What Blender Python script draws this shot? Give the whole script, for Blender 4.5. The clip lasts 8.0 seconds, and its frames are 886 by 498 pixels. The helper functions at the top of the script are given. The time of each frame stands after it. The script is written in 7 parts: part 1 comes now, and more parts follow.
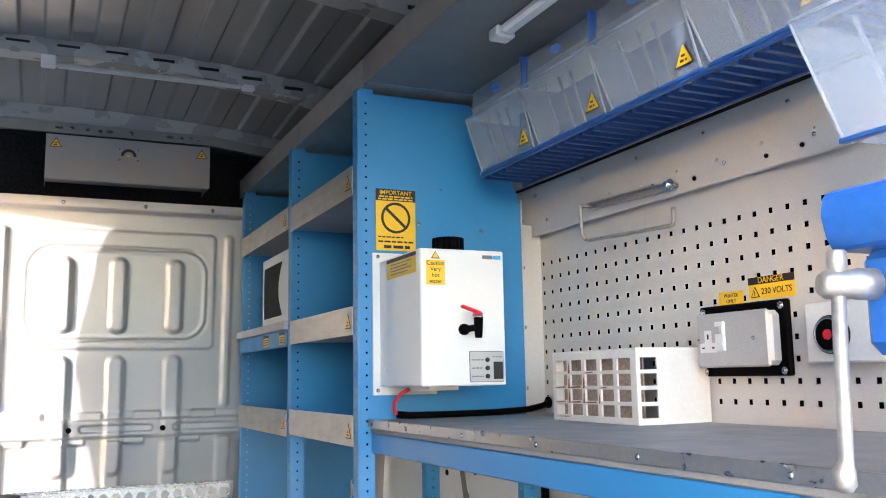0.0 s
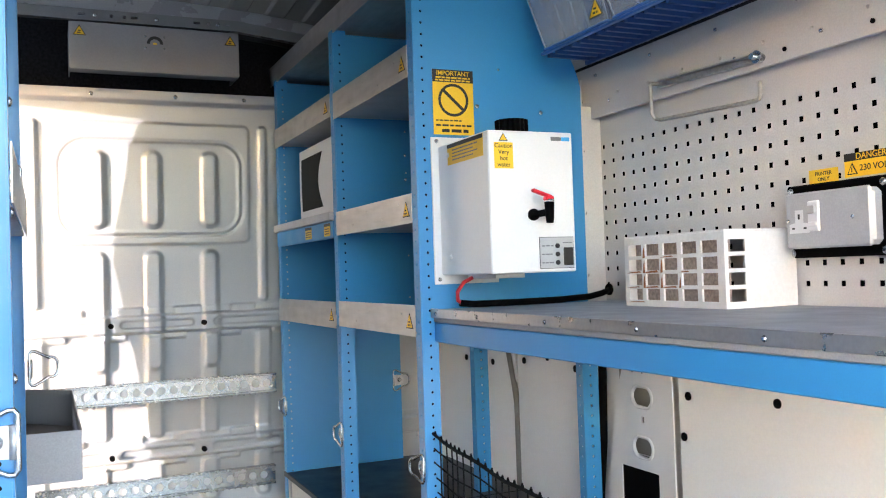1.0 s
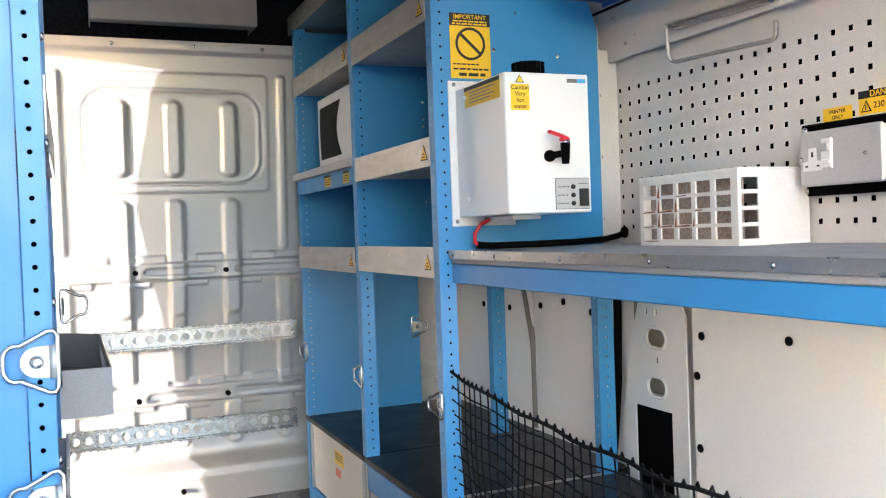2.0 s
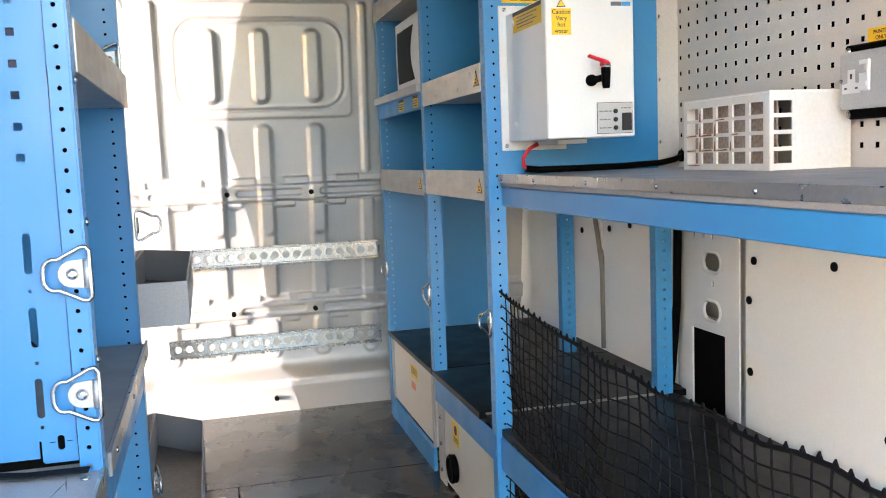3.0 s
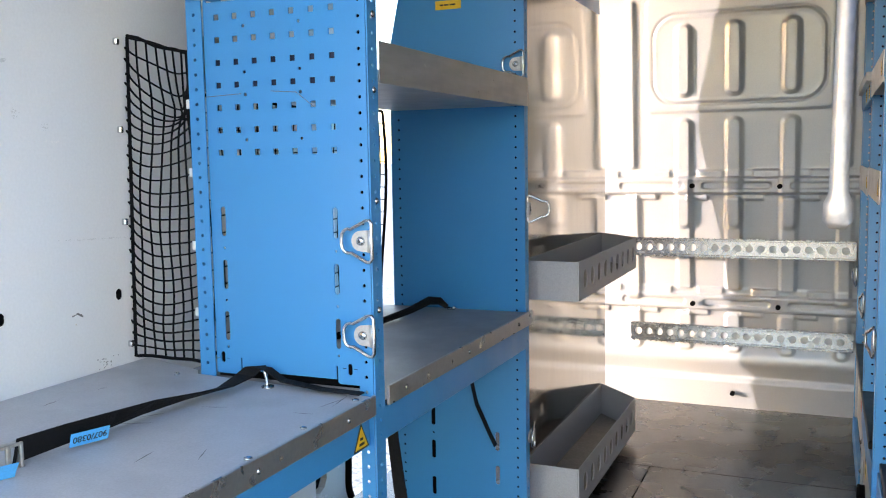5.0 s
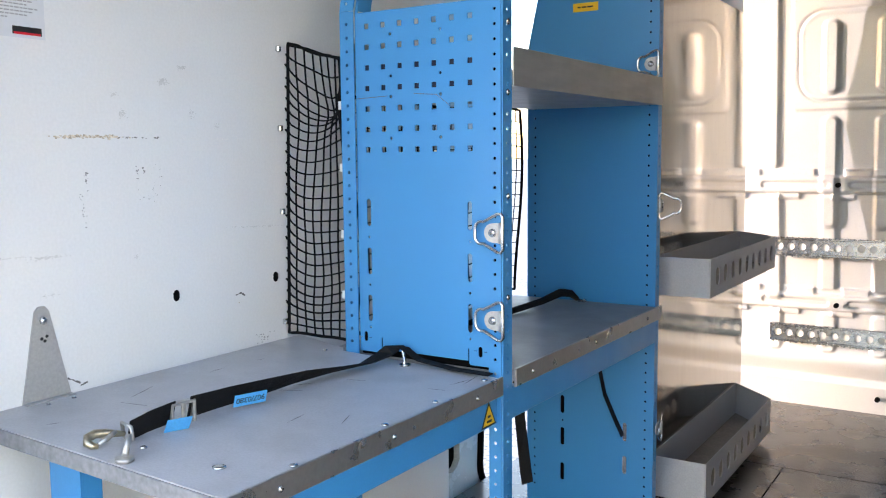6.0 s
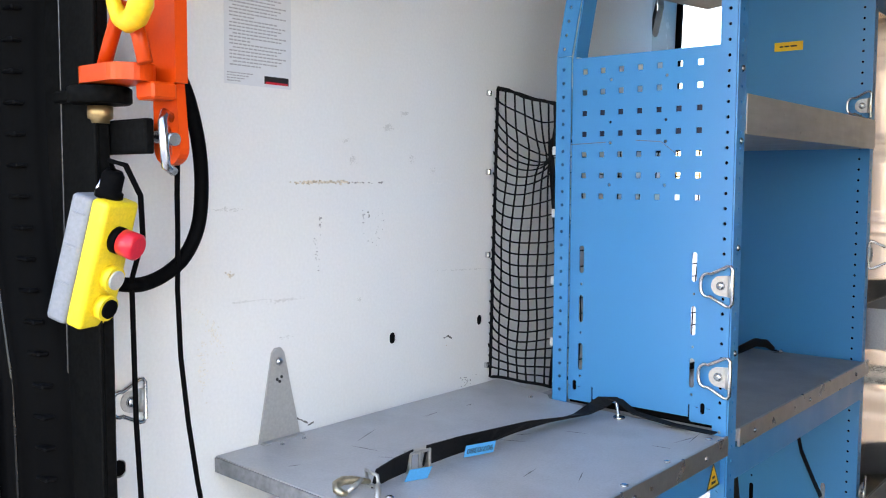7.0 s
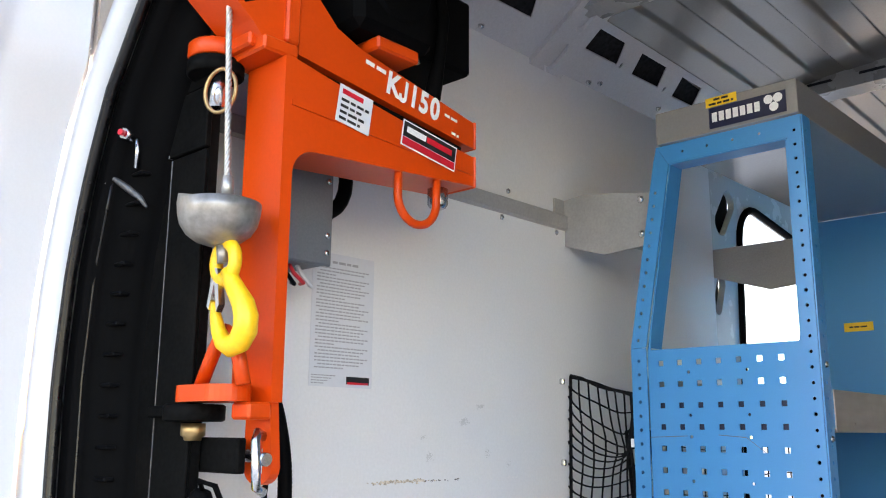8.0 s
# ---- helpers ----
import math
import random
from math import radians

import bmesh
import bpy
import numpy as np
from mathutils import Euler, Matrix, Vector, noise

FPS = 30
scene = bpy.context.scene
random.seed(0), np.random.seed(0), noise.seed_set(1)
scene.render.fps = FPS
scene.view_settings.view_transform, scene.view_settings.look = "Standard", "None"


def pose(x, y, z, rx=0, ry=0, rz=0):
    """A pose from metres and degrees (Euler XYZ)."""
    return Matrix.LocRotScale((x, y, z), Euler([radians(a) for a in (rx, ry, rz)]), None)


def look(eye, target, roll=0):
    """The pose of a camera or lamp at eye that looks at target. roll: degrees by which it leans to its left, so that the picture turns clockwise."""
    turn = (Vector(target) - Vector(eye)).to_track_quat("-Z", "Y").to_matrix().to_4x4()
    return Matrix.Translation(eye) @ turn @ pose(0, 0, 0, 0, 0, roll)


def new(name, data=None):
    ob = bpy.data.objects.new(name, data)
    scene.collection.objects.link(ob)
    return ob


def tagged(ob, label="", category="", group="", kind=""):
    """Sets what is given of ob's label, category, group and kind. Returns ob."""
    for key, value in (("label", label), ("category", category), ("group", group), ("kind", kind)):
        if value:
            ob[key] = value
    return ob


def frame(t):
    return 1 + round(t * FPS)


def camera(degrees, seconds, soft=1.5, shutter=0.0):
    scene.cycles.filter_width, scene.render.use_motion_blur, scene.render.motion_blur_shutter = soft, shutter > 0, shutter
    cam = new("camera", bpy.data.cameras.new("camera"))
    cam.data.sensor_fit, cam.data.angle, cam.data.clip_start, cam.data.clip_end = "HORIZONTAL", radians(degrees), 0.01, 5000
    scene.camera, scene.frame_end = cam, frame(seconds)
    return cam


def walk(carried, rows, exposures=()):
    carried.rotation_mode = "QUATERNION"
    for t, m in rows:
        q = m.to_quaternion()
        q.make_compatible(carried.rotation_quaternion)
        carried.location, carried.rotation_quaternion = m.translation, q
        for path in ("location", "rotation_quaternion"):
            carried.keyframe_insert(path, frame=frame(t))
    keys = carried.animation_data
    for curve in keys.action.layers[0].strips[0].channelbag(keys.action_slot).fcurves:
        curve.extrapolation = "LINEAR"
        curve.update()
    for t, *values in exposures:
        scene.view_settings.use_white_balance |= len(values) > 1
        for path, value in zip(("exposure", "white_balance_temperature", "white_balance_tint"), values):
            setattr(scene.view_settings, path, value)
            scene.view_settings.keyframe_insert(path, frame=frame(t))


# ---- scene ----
EXPOSURE, KELVIN, TINT = 3.82, 6450, 22
cam = camera(53.0, 8.0, soft=1.1)
PATH = [
    (0, (0.629, -0.178, 1.011), (1.449, 1.624, 1.296), -1.0),
    (0.5, (0.577, -0.118, 1.004), (1.397, 1.703, 1.113), -1.6),
    (1, (0.543, -0.054, 1.0), (1.358, 1.772, 1.051), -1.9),
    (1.5, (0.526, -0.047, 0.98), (1.328, 1.784, 1.024), -2.1),
    (1.7, (0.526, -0.06, 0.973), (1.316, 1.777, 0.994), -2.2),
    (2.8, (0.598, -0.174, 0.962), (1.219, 1.716, 0.756), -1.9),
    (3, (0.66, -0.207, 0.967), (1.166, 1.716, 0.758), -2.2),
    (3.5, (0.815, -0.26, 0.972), (0.88, 1.729, 0.769), -1.9),
    (4, (0.953, -0.351, 0.985), (0.67, 1.619, 0.785), -1.6),
    (4.5, (1.112, -0.328, 0.976), (0.511, 1.57, 0.78), -1.4),
    (4.7, (1.139, -0.277, 0.965), (0.46, 1.594, 0.768), -1.2),
    (5.8, (1.288, -0.326, 0.97), (0.25, 1.371, 0.763), -0.5),
    (6, (1.253, -0.363, 0.97), (0.181, 1.312, 0.763), -0.5),
    (6.5, (1.153, -0.403, 0.98), (-0.04, 1.19, 0.776), -0.1),
    (7, (1.094, -0.452, 1.006), (-0.193, 1.072, 0.859), 0.3),
    (7.5, (1.05, -0.487, 1.025), (-0.29, 0.997, 1.091), 0.8),
    (8, (1.055, -0.486, 1.083), (-0.288, 0.939, 1.492), 0.4),
]
walk(cam, [(t, look(eye, target, roll)) for t, eye, target, roll in PATH], [(t, EXPOSURE + more, KELVIN + warm, TINT + rose) for t, more, warm, rose in ((0.0, 0.45, -250, 0), (1.5, 0.50, -150, 0), (3.0, 0.4, 100, 0), (4.5, 0.10, 250, 1), (6.5, 0.05, 450, 4), (7.3, 0.0, 550, 5), (8.0, -0.08, 600, 4))])

# ---- world and sun ----
SUN_WAY = Vector((1.0, 0.57, -0.17)).normalized()
world = bpy.data.worlds.new("sky")
scene.world = world
world.use_nodes = True
wn = world.node_tree.nodes
sky = wn.new("ShaderNodeTexSky")
sky.sky_type = "NISHITA"
sky.sun_disc = False
sky.sun_elevation = radians(8.5)
sky.sun_rotation = math.atan2(-SUN_WAY.x, -SUN_WAY.y)
sky.air_density = 1.0
sky.dust_density = 0.6
wn["Background"].inputs["Strength"].default_value = 0.15
world.node_tree.links.new(sky.outputs["Color"], wn["Background"].inputs["Color"])
sun_data = bpy.data.lights.new("sun", "SUN")
sun_data.energy = 0.60
sun_data.angle = radians(0.6)
sun_data.color = (1.0, 0.95, 0.88)
sun = new("sun", sun_data)
sun.matrix_world = look((-8, -4, 4), Vector((-8, -4, 4)) + SUN_WAY)


# ---- materials ----
def material(name, colour, rough=0.5, metal=0.0, grain=0.04, grain_size=300.0, stain=0.0, stain_size=6.0, stain_colour=None,
             bump=0.0, bump_size=400.0, streak=None, coat=0.0, rough_vary=0.0, gloss=0.5):
    """Paint, metal or plastic: fine grain and wide stains in colour, gloss and relief."""
    m = bpy.data.materials.new(name)
    m.use_nodes = True
    t = m.node_tree
    b = t.nodes["Principled BSDF"]
    b.inputs["Roughness"].default_value = rough
    b.inputs["Metallic"].default_value = metal
    b.inputs["Coat Weight"].default_value = coat
    b.inputs["Specular IOR Level"].default_value = gloss
    co = t.nodes.new("ShaderNodeTexCoord")
    source = co.outputs["Object"]
    if streak:
        mp = t.nodes.new("ShaderNodeMapping")
        mp.inputs["Scale"].default_value = streak
        t.links.new(source, mp.inputs["Vector"])
        source = mp.outputs["Vector"]

    def noise_tex(size, detail=4.0, src=None):
        n = t.nodes.new("ShaderNodeTexNoise")
        n.inputs["Scale"].default_value = size
        n.inputs["Detail"].default_value = detail
        t.links.new(src or source, n.inputs["Vector"])
        return n.outputs["Fac"]

    def mix(fac, a, c):
        n = t.nodes.new("ShaderNodeMix")
        n.data_type = "RGBA"
        for value, key in ((a, "A"), (c, "B")):
            sock = [i for i in n.inputs if i.name == key and i.type == "RGBA"][0]
            if isinstance(value, tuple):
                sock.default_value = (*value, 1.0)
            else:
                t.links.new(value, sock)
        t.links.new(fac, n.inputs["Factor"])
        return [o for o in n.outputs if o.type == "RGBA"][0]

    def ramp(fac, lo, hi):
        n = t.nodes.new("ShaderNodeMapRange")
        n.inputs["From Min"].default_value = lo
        n.inputs["From Max"].default_value = hi
        t.links.new(fac, n.inputs["Value"])
        return n.outputs["Result"]

    dark = tuple(max(0.0, c * (1 - 2 * grain)) for c in colour)
    light = tuple(min(1.0, c * (1 + 2 * grain)) for c in colour)
    col = mix(ramp(noise_tex(grain_size), 0.3, 0.7), dark, light)
    if stain > 0:
        sc = stain_colour or tuple(c * 0.45 for c in colour)
        f = ramp(noise_tex(stain_size, 8.0, co.outputs["Object"]), 0.52, 0.72)
        k = t.nodes.new("ShaderNodeMath")
        k.operation = "MULTIPLY"
        k.inputs[1].default_value = stain
        t.links.new(f, k.inputs[0])
        col = mix(k.outputs[0], col, sc)
    t.links.new(col, b.inputs["Base Color"])
    if rough_vary > 0:
        n = t.nodes.new("ShaderNodeMapRange")
        n.inputs["From Min"].default_value, n.inputs["From Max"].default_value = 0.3, 0.7
        n.inputs["To Min"].default_value, n.inputs["To Max"].default_value = max(0.02, rough - rough_vary), min(1.0, rough + rough_vary)
        t.links.new(noise_tex(stain_size * 2.3, 6.0, co.outputs["Object"]), n.inputs["Value"])
        t.links.new(n.outputs["Result"], b.inputs["Roughness"])
    if bump > 0:
        bp = t.nodes.new("ShaderNodeBump")
        bp.inputs["Strength"].default_value = bump
        bp.inputs["Distance"].default_value = 0.002
        t.links.new(noise_tex(bump_size, 3.0), bp.inputs["Height"])
        t.links.new(bp.outputs["Normal"], b.inputs["Normal"])
    return m


BLUE = material("blue_powder_coat", (0.026, 0.233, 0.52), 0.36, 0, 0.02, 500, 0.15, 5, (0.026, 0.20, 0.44), 0.05, 900, rough_vary=0.08, gloss=0.65)
BARE = material("brushed_galvanised_lip", (0.46, 0.445, 0.42), 0.38, 0.75, 0.05, 60, 0.25, 9, (0.36, 0.34, 0.31), 0.05, 300, streak=(1, 0.15, 1), rough_vary=0.1)
SHELF_GREY = material("grey_painted_shelf", (0.40, 0.39, 0.38), 0.45, 0.2, 0.04, 200, 0.2, 7, rough_vary=0.1)
# shade behind the left panel's holes, put into a colour
NAVY_SHADE = material("dark_navy_hole_shade", (0.006, 0.012, 0.04), 0.5, 0, 0.05, 200)
GLOSSY_GREY = material("smooth_grey_canopy", (0.34, 0.335, 0.325), 0.20, 0.35, 0.02, 200, rough_vary=0.02, gloss=0.7)
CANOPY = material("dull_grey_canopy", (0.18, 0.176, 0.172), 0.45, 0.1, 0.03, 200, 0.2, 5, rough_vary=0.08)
LINO = material("grey_bench_vinyl", (0.30, 0.30, 0.305), 0.5, 0, 0.05, 400, 0.3, 7, (0.20, 0.19, 0.18), 0.06, 700, rough_vary=0.1)
LINO_PALE = material("pale_grey_table_vinyl", (0.445, 0.435, 0.445), 0.40, 0, 0.04, 300, 0.5, 7, (0.29, 0.28, 0.275), 0.05, 700, rough_vary=0.1)
EDGE = material("worn_aluminium_edging", (0.40, 0.385, 0.365), 0.33, 0.8, 0.03, 150, 0.12, 11, (0.24, 0.22, 0.20), 0.04, 300, rough_vary=0.1)
SCUFFED = material("scuffed_dark_edge_band", (0.20, 0.20, 0.215), 0.5, 0, 0.1, 120, 0.6, 18, (0.09, 0.088, 0.09), 0.1, 200)
PEG = material("grey_pegboard_paint", (0.545, 0.527, 0.51), 0.5, 0, 0.03, 300, 0.22, 5, (0.47, 0.43, 0.39), 0.04, 600)
BULK = material("silver_bulkhead_steel", (0.42, 0.434, 0.448), 0.34, 0.2, 0.02, 250, 0.04, 4, (0.39, 0.40, 0.41), 0.05, 500, rough_vary=0.03)
VAN_WHITE = material("white_van_lining", (0.74, 0.735, 0.735), 0.5, 0, 0.015, 200, 0.22, 2.5, (0.64, 0.61, 0.575), 0.03, 300)
RIGHT_WHITE = material("white_board_paint", (0.86, 0.86, 0.86), 0.4, 0, 0.012, 200, 0.12, 2.5, (0.78, 0.765, 0.74), 0.03, 300)
BODY_WHITE = material("white_body_paint", (0.66, 0.675, 0.70), 0.25, 0, 0.01, 300, 0.15, 4, (0.62, 0.61, 0.58), coat=0.5)
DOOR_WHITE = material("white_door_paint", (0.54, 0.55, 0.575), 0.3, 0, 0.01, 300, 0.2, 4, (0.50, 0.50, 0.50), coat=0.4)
BOW_GREY = material("pale_primer_bow", (0.50, 0.50, 0.52), 0.35, 0.1, 0.03, 200, 0.15, 5, (0.40, 0.40, 0.41), rough_vary=0.06)
ROOF_BOW = material("grey_roof_bow_steel", (0.34, 0.337, 0.325), 0.28, 0.2, 0.03, 200, 0.15, 5, (0.28, 0.275, 0.26), rough_vary=0.06)
BODY_GREY = material("primer_grey_body_metal", (0.265, 0.26, 0.243), 0.18, 0.25, 0.02, 200, 0.08, 2.5, (0.21, 0.205, 0.19), rough_vary=0.04)
STEEL_MIRROR = material("polished_stainless_sheet", (0.33, 0.317, 0.29), 0.10, 1.0, 0.03, 30, 0.35, 5, (0.27, 0.252, 0.23), streak=(1, 1, 0.2), rough_vary=0.05)
GALV = material("bright_zinc_rail", (0.36, 0.37, 0.38), 0.26, 1.0, 0.03, 90, 0.1, 20, (0.30, 0.30, 0.31), rough_vary=0.04)
# pale colour that imitates lit bulkhead seen through the rail holes
PALE_BACKING = material("pale_hole_backing", (0.50, 0.51, 0.52), 0.5, 0.3, 0.03, 200)
# brown that stands in for the floor seen through an open tray
TRAY_BASE = material("floor_brown_tray_base", (0.17, 0.15, 0.125), 0.5, 0.1, 0.1, 120, 0.4, 10, (0.09, 0.075, 0.06))
TRAY = material("grey_tray_steel", (0.42, 0.415, 0.43), 0.5, 0.2, 0.04, 300, 0.25, 12, (0.45, 0.44, 0.45), 0.03, 500)
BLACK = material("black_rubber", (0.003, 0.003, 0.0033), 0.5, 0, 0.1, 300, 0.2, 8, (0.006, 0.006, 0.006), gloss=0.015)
BLACK_DECK = material("black_phenolic_deck", (0.007, 0.007, 0.0075), 0.35, 0, 0.1, 200, 0.2, 5, (0.012, 0.011, 0.011), 0.05, 300, rough_vary=0.06, gloss=0.12)
FLOOR = material("dark_floor_board", (0.034, 0.030, 0.027), 0.27, 0, 0.2, 120, 0.22, 3, (0.052, 0.046, 0.040), 0.05, 250, rough_vary=0.06)
GRAVEL = material("grey_gravel", (0.28, 0.275, 0.265), 0.8, 0, 0.35, 35, 0.5, 2, (0.12, 0.118, 0.113), 0.6, 60)
WHITE_BOX = material("white_enamel", (0.72, 0.72, 0.72), 0.3, 0, 0.01, 200, 0.08, 6, (0.68, 0.66, 0.62), coat=0.2)
BEIGE = material("cream_panel", (0.62, 0.57, 0.50), 0.5, 0, 0.03, 200, 0.3, 6, (0.50, 0.44, 0.37))
CHROME = material("zinc_hardware", (0.62, 0.63, 0.64), 0.22, 1.0, 0.06, 200)
YELLOW = material("yellow_sign_vinyl", (0.82, 0.50, 0.015), 0.45, 0, 0.02, 300, 0.08, 30)
ORANGE = material("orange_hoist_paint", (0.62, 0.056, 0.003), 0.36, 0, 0.015, 200, 0.2, 9, (0.55, 0.048, 0.003), 0.01, 300, gloss=0.3)
INK = material("black_ink", (0.012, 0.012, 0.012), 0.5)
# near-black that stands for deep shade in voids and gaps
VOID_SHADE = material("near_black_void_shade", (0.016, 0.016, 0.018), 0.85, 0, 0.2, 100, gloss=0.1)


# ---- mesh helpers ----
def thing(name, at=(0, 0, 0), label="", category="", group="", kind=""):
    e = new(name)
    e.location = at
    e.empty_display_size = 0.05
    return tagged(e, label, category, group, kind)


def part(name, bm, mat, parent=None, label="", category="", group="", kind=""):
    """Links a bmesh, whose vertices are world places, as one mesh object."""
    bmesh.ops.recalc_face_normals(bm, faces=bm.faces[:])
    me = bpy.data.meshes.new(name)
    bm.to_mesh(me)
    bm.free()
    me.materials.append(mat)
    ob = new(name, me)
    if parent is not None:
        ob.parent = parent
        ob.matrix_parent_inverse = Matrix.Translation(-parent.location)
    return tagged(ob, label, category, group, kind)


def box(bm, x0, x1, y0, y1, z0, z1, bevel=0.0, m=None, segments=1):
    c = Matrix.Translation(((x0 + x1) / 2, (y0 + y1) / 2, (z0 + z1) / 2)) @ Matrix.Diagonal((abs(x1 - x0), abs(y1 - y0), abs(z1 - z0), 1))
    r = bmesh.ops.create_cube(bm, size=1, matrix=(m @ c) if m else c)
    if bevel > 0:
        es = list({e for v in r["verts"] for e in v.link_edges})
        made = bmesh.ops.bevel(bm, geom=es, offset=bevel, segments=segments, profile=0.5, affect="EDGES", clamp_overlap=True)
        if segments > 1:
            for f in made["faces"]:
                f.smooth = True
    return bm


def boxes(*rows, bevel=0.0):
    bm = bmesh.new()
    for r in rows:
        box(bm, *r, bevel=bevel)
    return bm


def tube(bm, pts, r, seg=8, closed=False, caps=True):
    """A round rod along points; r is one radius or one for each point."""
    pts = [Vector(p) for p in pts]
    n = len(pts)
    rs = r if isinstance(r, (list, tuple)) else [r] * n
    rings = []
    nrm = None
    for i, p in enumerate(pts):
        a = pts[(i - 1) % n] if (closed or i > 0) else p
        b = pts[(i + 1) % n] if (closed or i < n - 1) else p
        d = (b - a).normalized()
        if nrm is None:
            nrm = d.orthogonal().normalized()
        nrm = (nrm - d * nrm.dot(d)).normalized()
        bi = d.cross(nrm)
        rings.append([bm.verts.new(p + (nrm * math.cos(2 * math.pi * k / seg) + bi * math.sin(2 * math.pi * k / seg)) * rs[i]) for k in range(seg)])
    m = n if closed else n - 1
    for i in range(m):
        a, b = rings[i], rings[(i + 1) % n]
        for k in range(seg):
            f = bm.faces.new((a[k], a[(k + 1) % seg], b[(k + 1) % seg], b[k]))
            f.smooth = True
    if not closed and caps:
        bm.faces.new(rings[0][::-1])
        bm.faces.new(rings[-1])
    return bm


def disc(bm, at, way, r, depth, seg=16, r2=None):
    """A short round plug: centre of its base, the way that it points, radius and height."""
    at, way = Vector(at), Vector(way).normalized()
    return tube(bm, [at, at + way * depth], [r, r if r2 is None else r2], seg)


def screw(bm, at, way, r=0.005):
    at, way = Vector(at), Vector(way).normalized()
    return tube(bm, [at, at + way * r * 0.35, at + way * r * 0.7], [r, r * 0.9, r * 0.4], 8)


def rect(u0, u1, v0, v1):
    return [(u0, v0), (u1, v0), (u1, v1), (u0, v1)]


def oval(u, v, w, h, n=10):
    """A slot or a round hole: w by h about its middle."""
    r = min(w, h) / 2
    out = []
    for k in range(n):
        a = 2 * math.pi * (k + 0.5) / n
        cu, cv = math.cos(a) * r, math.sin(a) * r
        out.append((u + cu + math.copysign(w / 2 - r, cu), v + cv + math.copysign(h / 2 - r, cv)))
    return out


def sheet(bm, outer, holes, m, thick):
    """A plate with holes right through it: drawn in (u, v), laid by m, which takes (u, v, 0) to the place; thick along m's z."""
    from mathutils.geometry import delaunay_2d_cdt
    vs, es, loops = [], [], []
    for loop in [outer, *holes]:
        i0 = len(vs)
        vs += [Vector(p) for p in loop]
        ids = list(range(i0, len(vs)))
        loops.append(ids)
        es += [(ids[k], ids[(k + 1) % len(ids)]) for k in range(len(ids))]
    out_v, _, out_f, _, _, _ = delaunay_2d_cdt(vs, es, [], 1, 1e-7)

    def inside(p, poly):
        hit = False
        for k in range(len(poly)):
            (x1, y1), (x2, y2) = poly[k], poly[k - 1]
            if (y1 > p[1]) != (y2 > p[1]) and p[0] < (x2 - x1) * (p[1] - y1) / (y2 - y1) + x1:
                hit = not hit
        return hit
    bounds = [(min(a for a, _ in h), max(a for a, _ in h), min(b for _, b in h), max(b for _, b in h), h) for h in holes]
    keep = []
    for f in out_f:
        c = (sum(out_v[i][0] for i in f) / 3, sum(out_v[i][1] for i in f) / 3)
        if not inside(c, outer):
            continue
        if any(b[0] <= c[0] <= b[1] and b[2] <= c[1] <= b[3] and inside(c, b[4]) for b in bounds):
            continue
        keep.append(f)
    lo = [bm.verts.new(m @ Vector((v[0], v[1], 0))) for v in out_v]
    hi = [bm.verts.new(m @ Vector((v[0], v[1], thick))) for v in out_v]
    count = {}
    for f in keep:
        bm.faces.new([hi[i] for i in f])
        bm.faces.new([lo[i] for i in reversed(f)])
        for k in range(3):
            a, b = f[k], f[(k + 1) % 3]
            key = (min(a, b), max(a, b))
            count[key] = None if key in count else (a, b)
    for v in count.values():
        if v:
            a, b = v
            bm.faces.new((lo[a], lo[b], hi[b], hi[a]))
    for v in [v for v in bm.verts if not v.link_faces]:
        bm.verts.remove(v)
    return bm


def prism(bm, poly, m, depth):
    return sheet(bm, poly, [], m, depth)


def plane_xz(y):
    """(u, v) = (x, z), thickness towards +y."""
    return Matrix(((1, 0, 0, 0), (0, 0, 1, y), (0, 1, 0, 0), (0, 0, 0, 1)))


def plane_yz(x):
    """(u, v) = (y, z), thickness towards +x."""
    return Matrix(((0, 0, 1, x), (1, 0, 0, 0), (0, 1, 0, 0), (0, 0, 0, 1)))


def plane_xy(z):
    return Matrix.Translation((0, 0, z))


def field(nu, nv, u0, u1, v0, v1, place):
    """A finely pressed metal skin: place(u, v) gives each point."""
    us = np.linspace(u0, u1, nu)
    vv = np.linspace(v0, v1, nv)
    U, V = np.meshgrid(us, vv)
    P = place(U, V).reshape(-1, 3)
    idx = np.arange(nu * nv).reshape(nv, nu)
    F = np.stack([idx[:-1, :-1], idx[:-1, 1:], idx[1:, 1:], idx[1:, :-1]], -1).reshape(-1, 4)
    me = bpy.data.meshes.new("skin")
    me.from_pydata(P.tolist(), [], F.tolist())
    me.polygons.foreach_set("use_smooth", [True] * len(me.polygons))
    return me


def skin(name, me, mat, label, kind="structure", parent=None):
    me.name = name
    me.materials.append(mat)
    return tagged(new(name, me), label, "", "", kind)


def hole_row(u, v0, v1, step, r=0.0032):
    n = int((v1 - v0) / step)
    return [oval(u, v0 + step * (k + 0.5), 2 * r, 2 * r, 8) for k in range(n)]


# ---- the van's shell ----
BULK_Z = ((0.0, 3.245), (0.8, 3.12), (1.62, 3.05))


def bulk_y(z):
    return np.interp(z, [a for a, _ in BULK_Z], [b for _, b in BULK_Z])


def smooth_step(d, w):
    """1 inside (d < 0), 0 outside, over the width w."""
    return np.clip(0.5 - d / w, 0, 1) ** 2 * (3 - 2 * np.clip(0.5 - d / w, 0, 1))


def round_box(u, v, cu, cv, hu, hv, r):
    du, dv = np.abs(u - cu) - hu + r, np.abs(v - cv) - hv + r
    return np.hypot(np.maximum(du, 0), np.maximum(dv, 0)) + np.minimum(np.maximum(du, dv), 0) - r


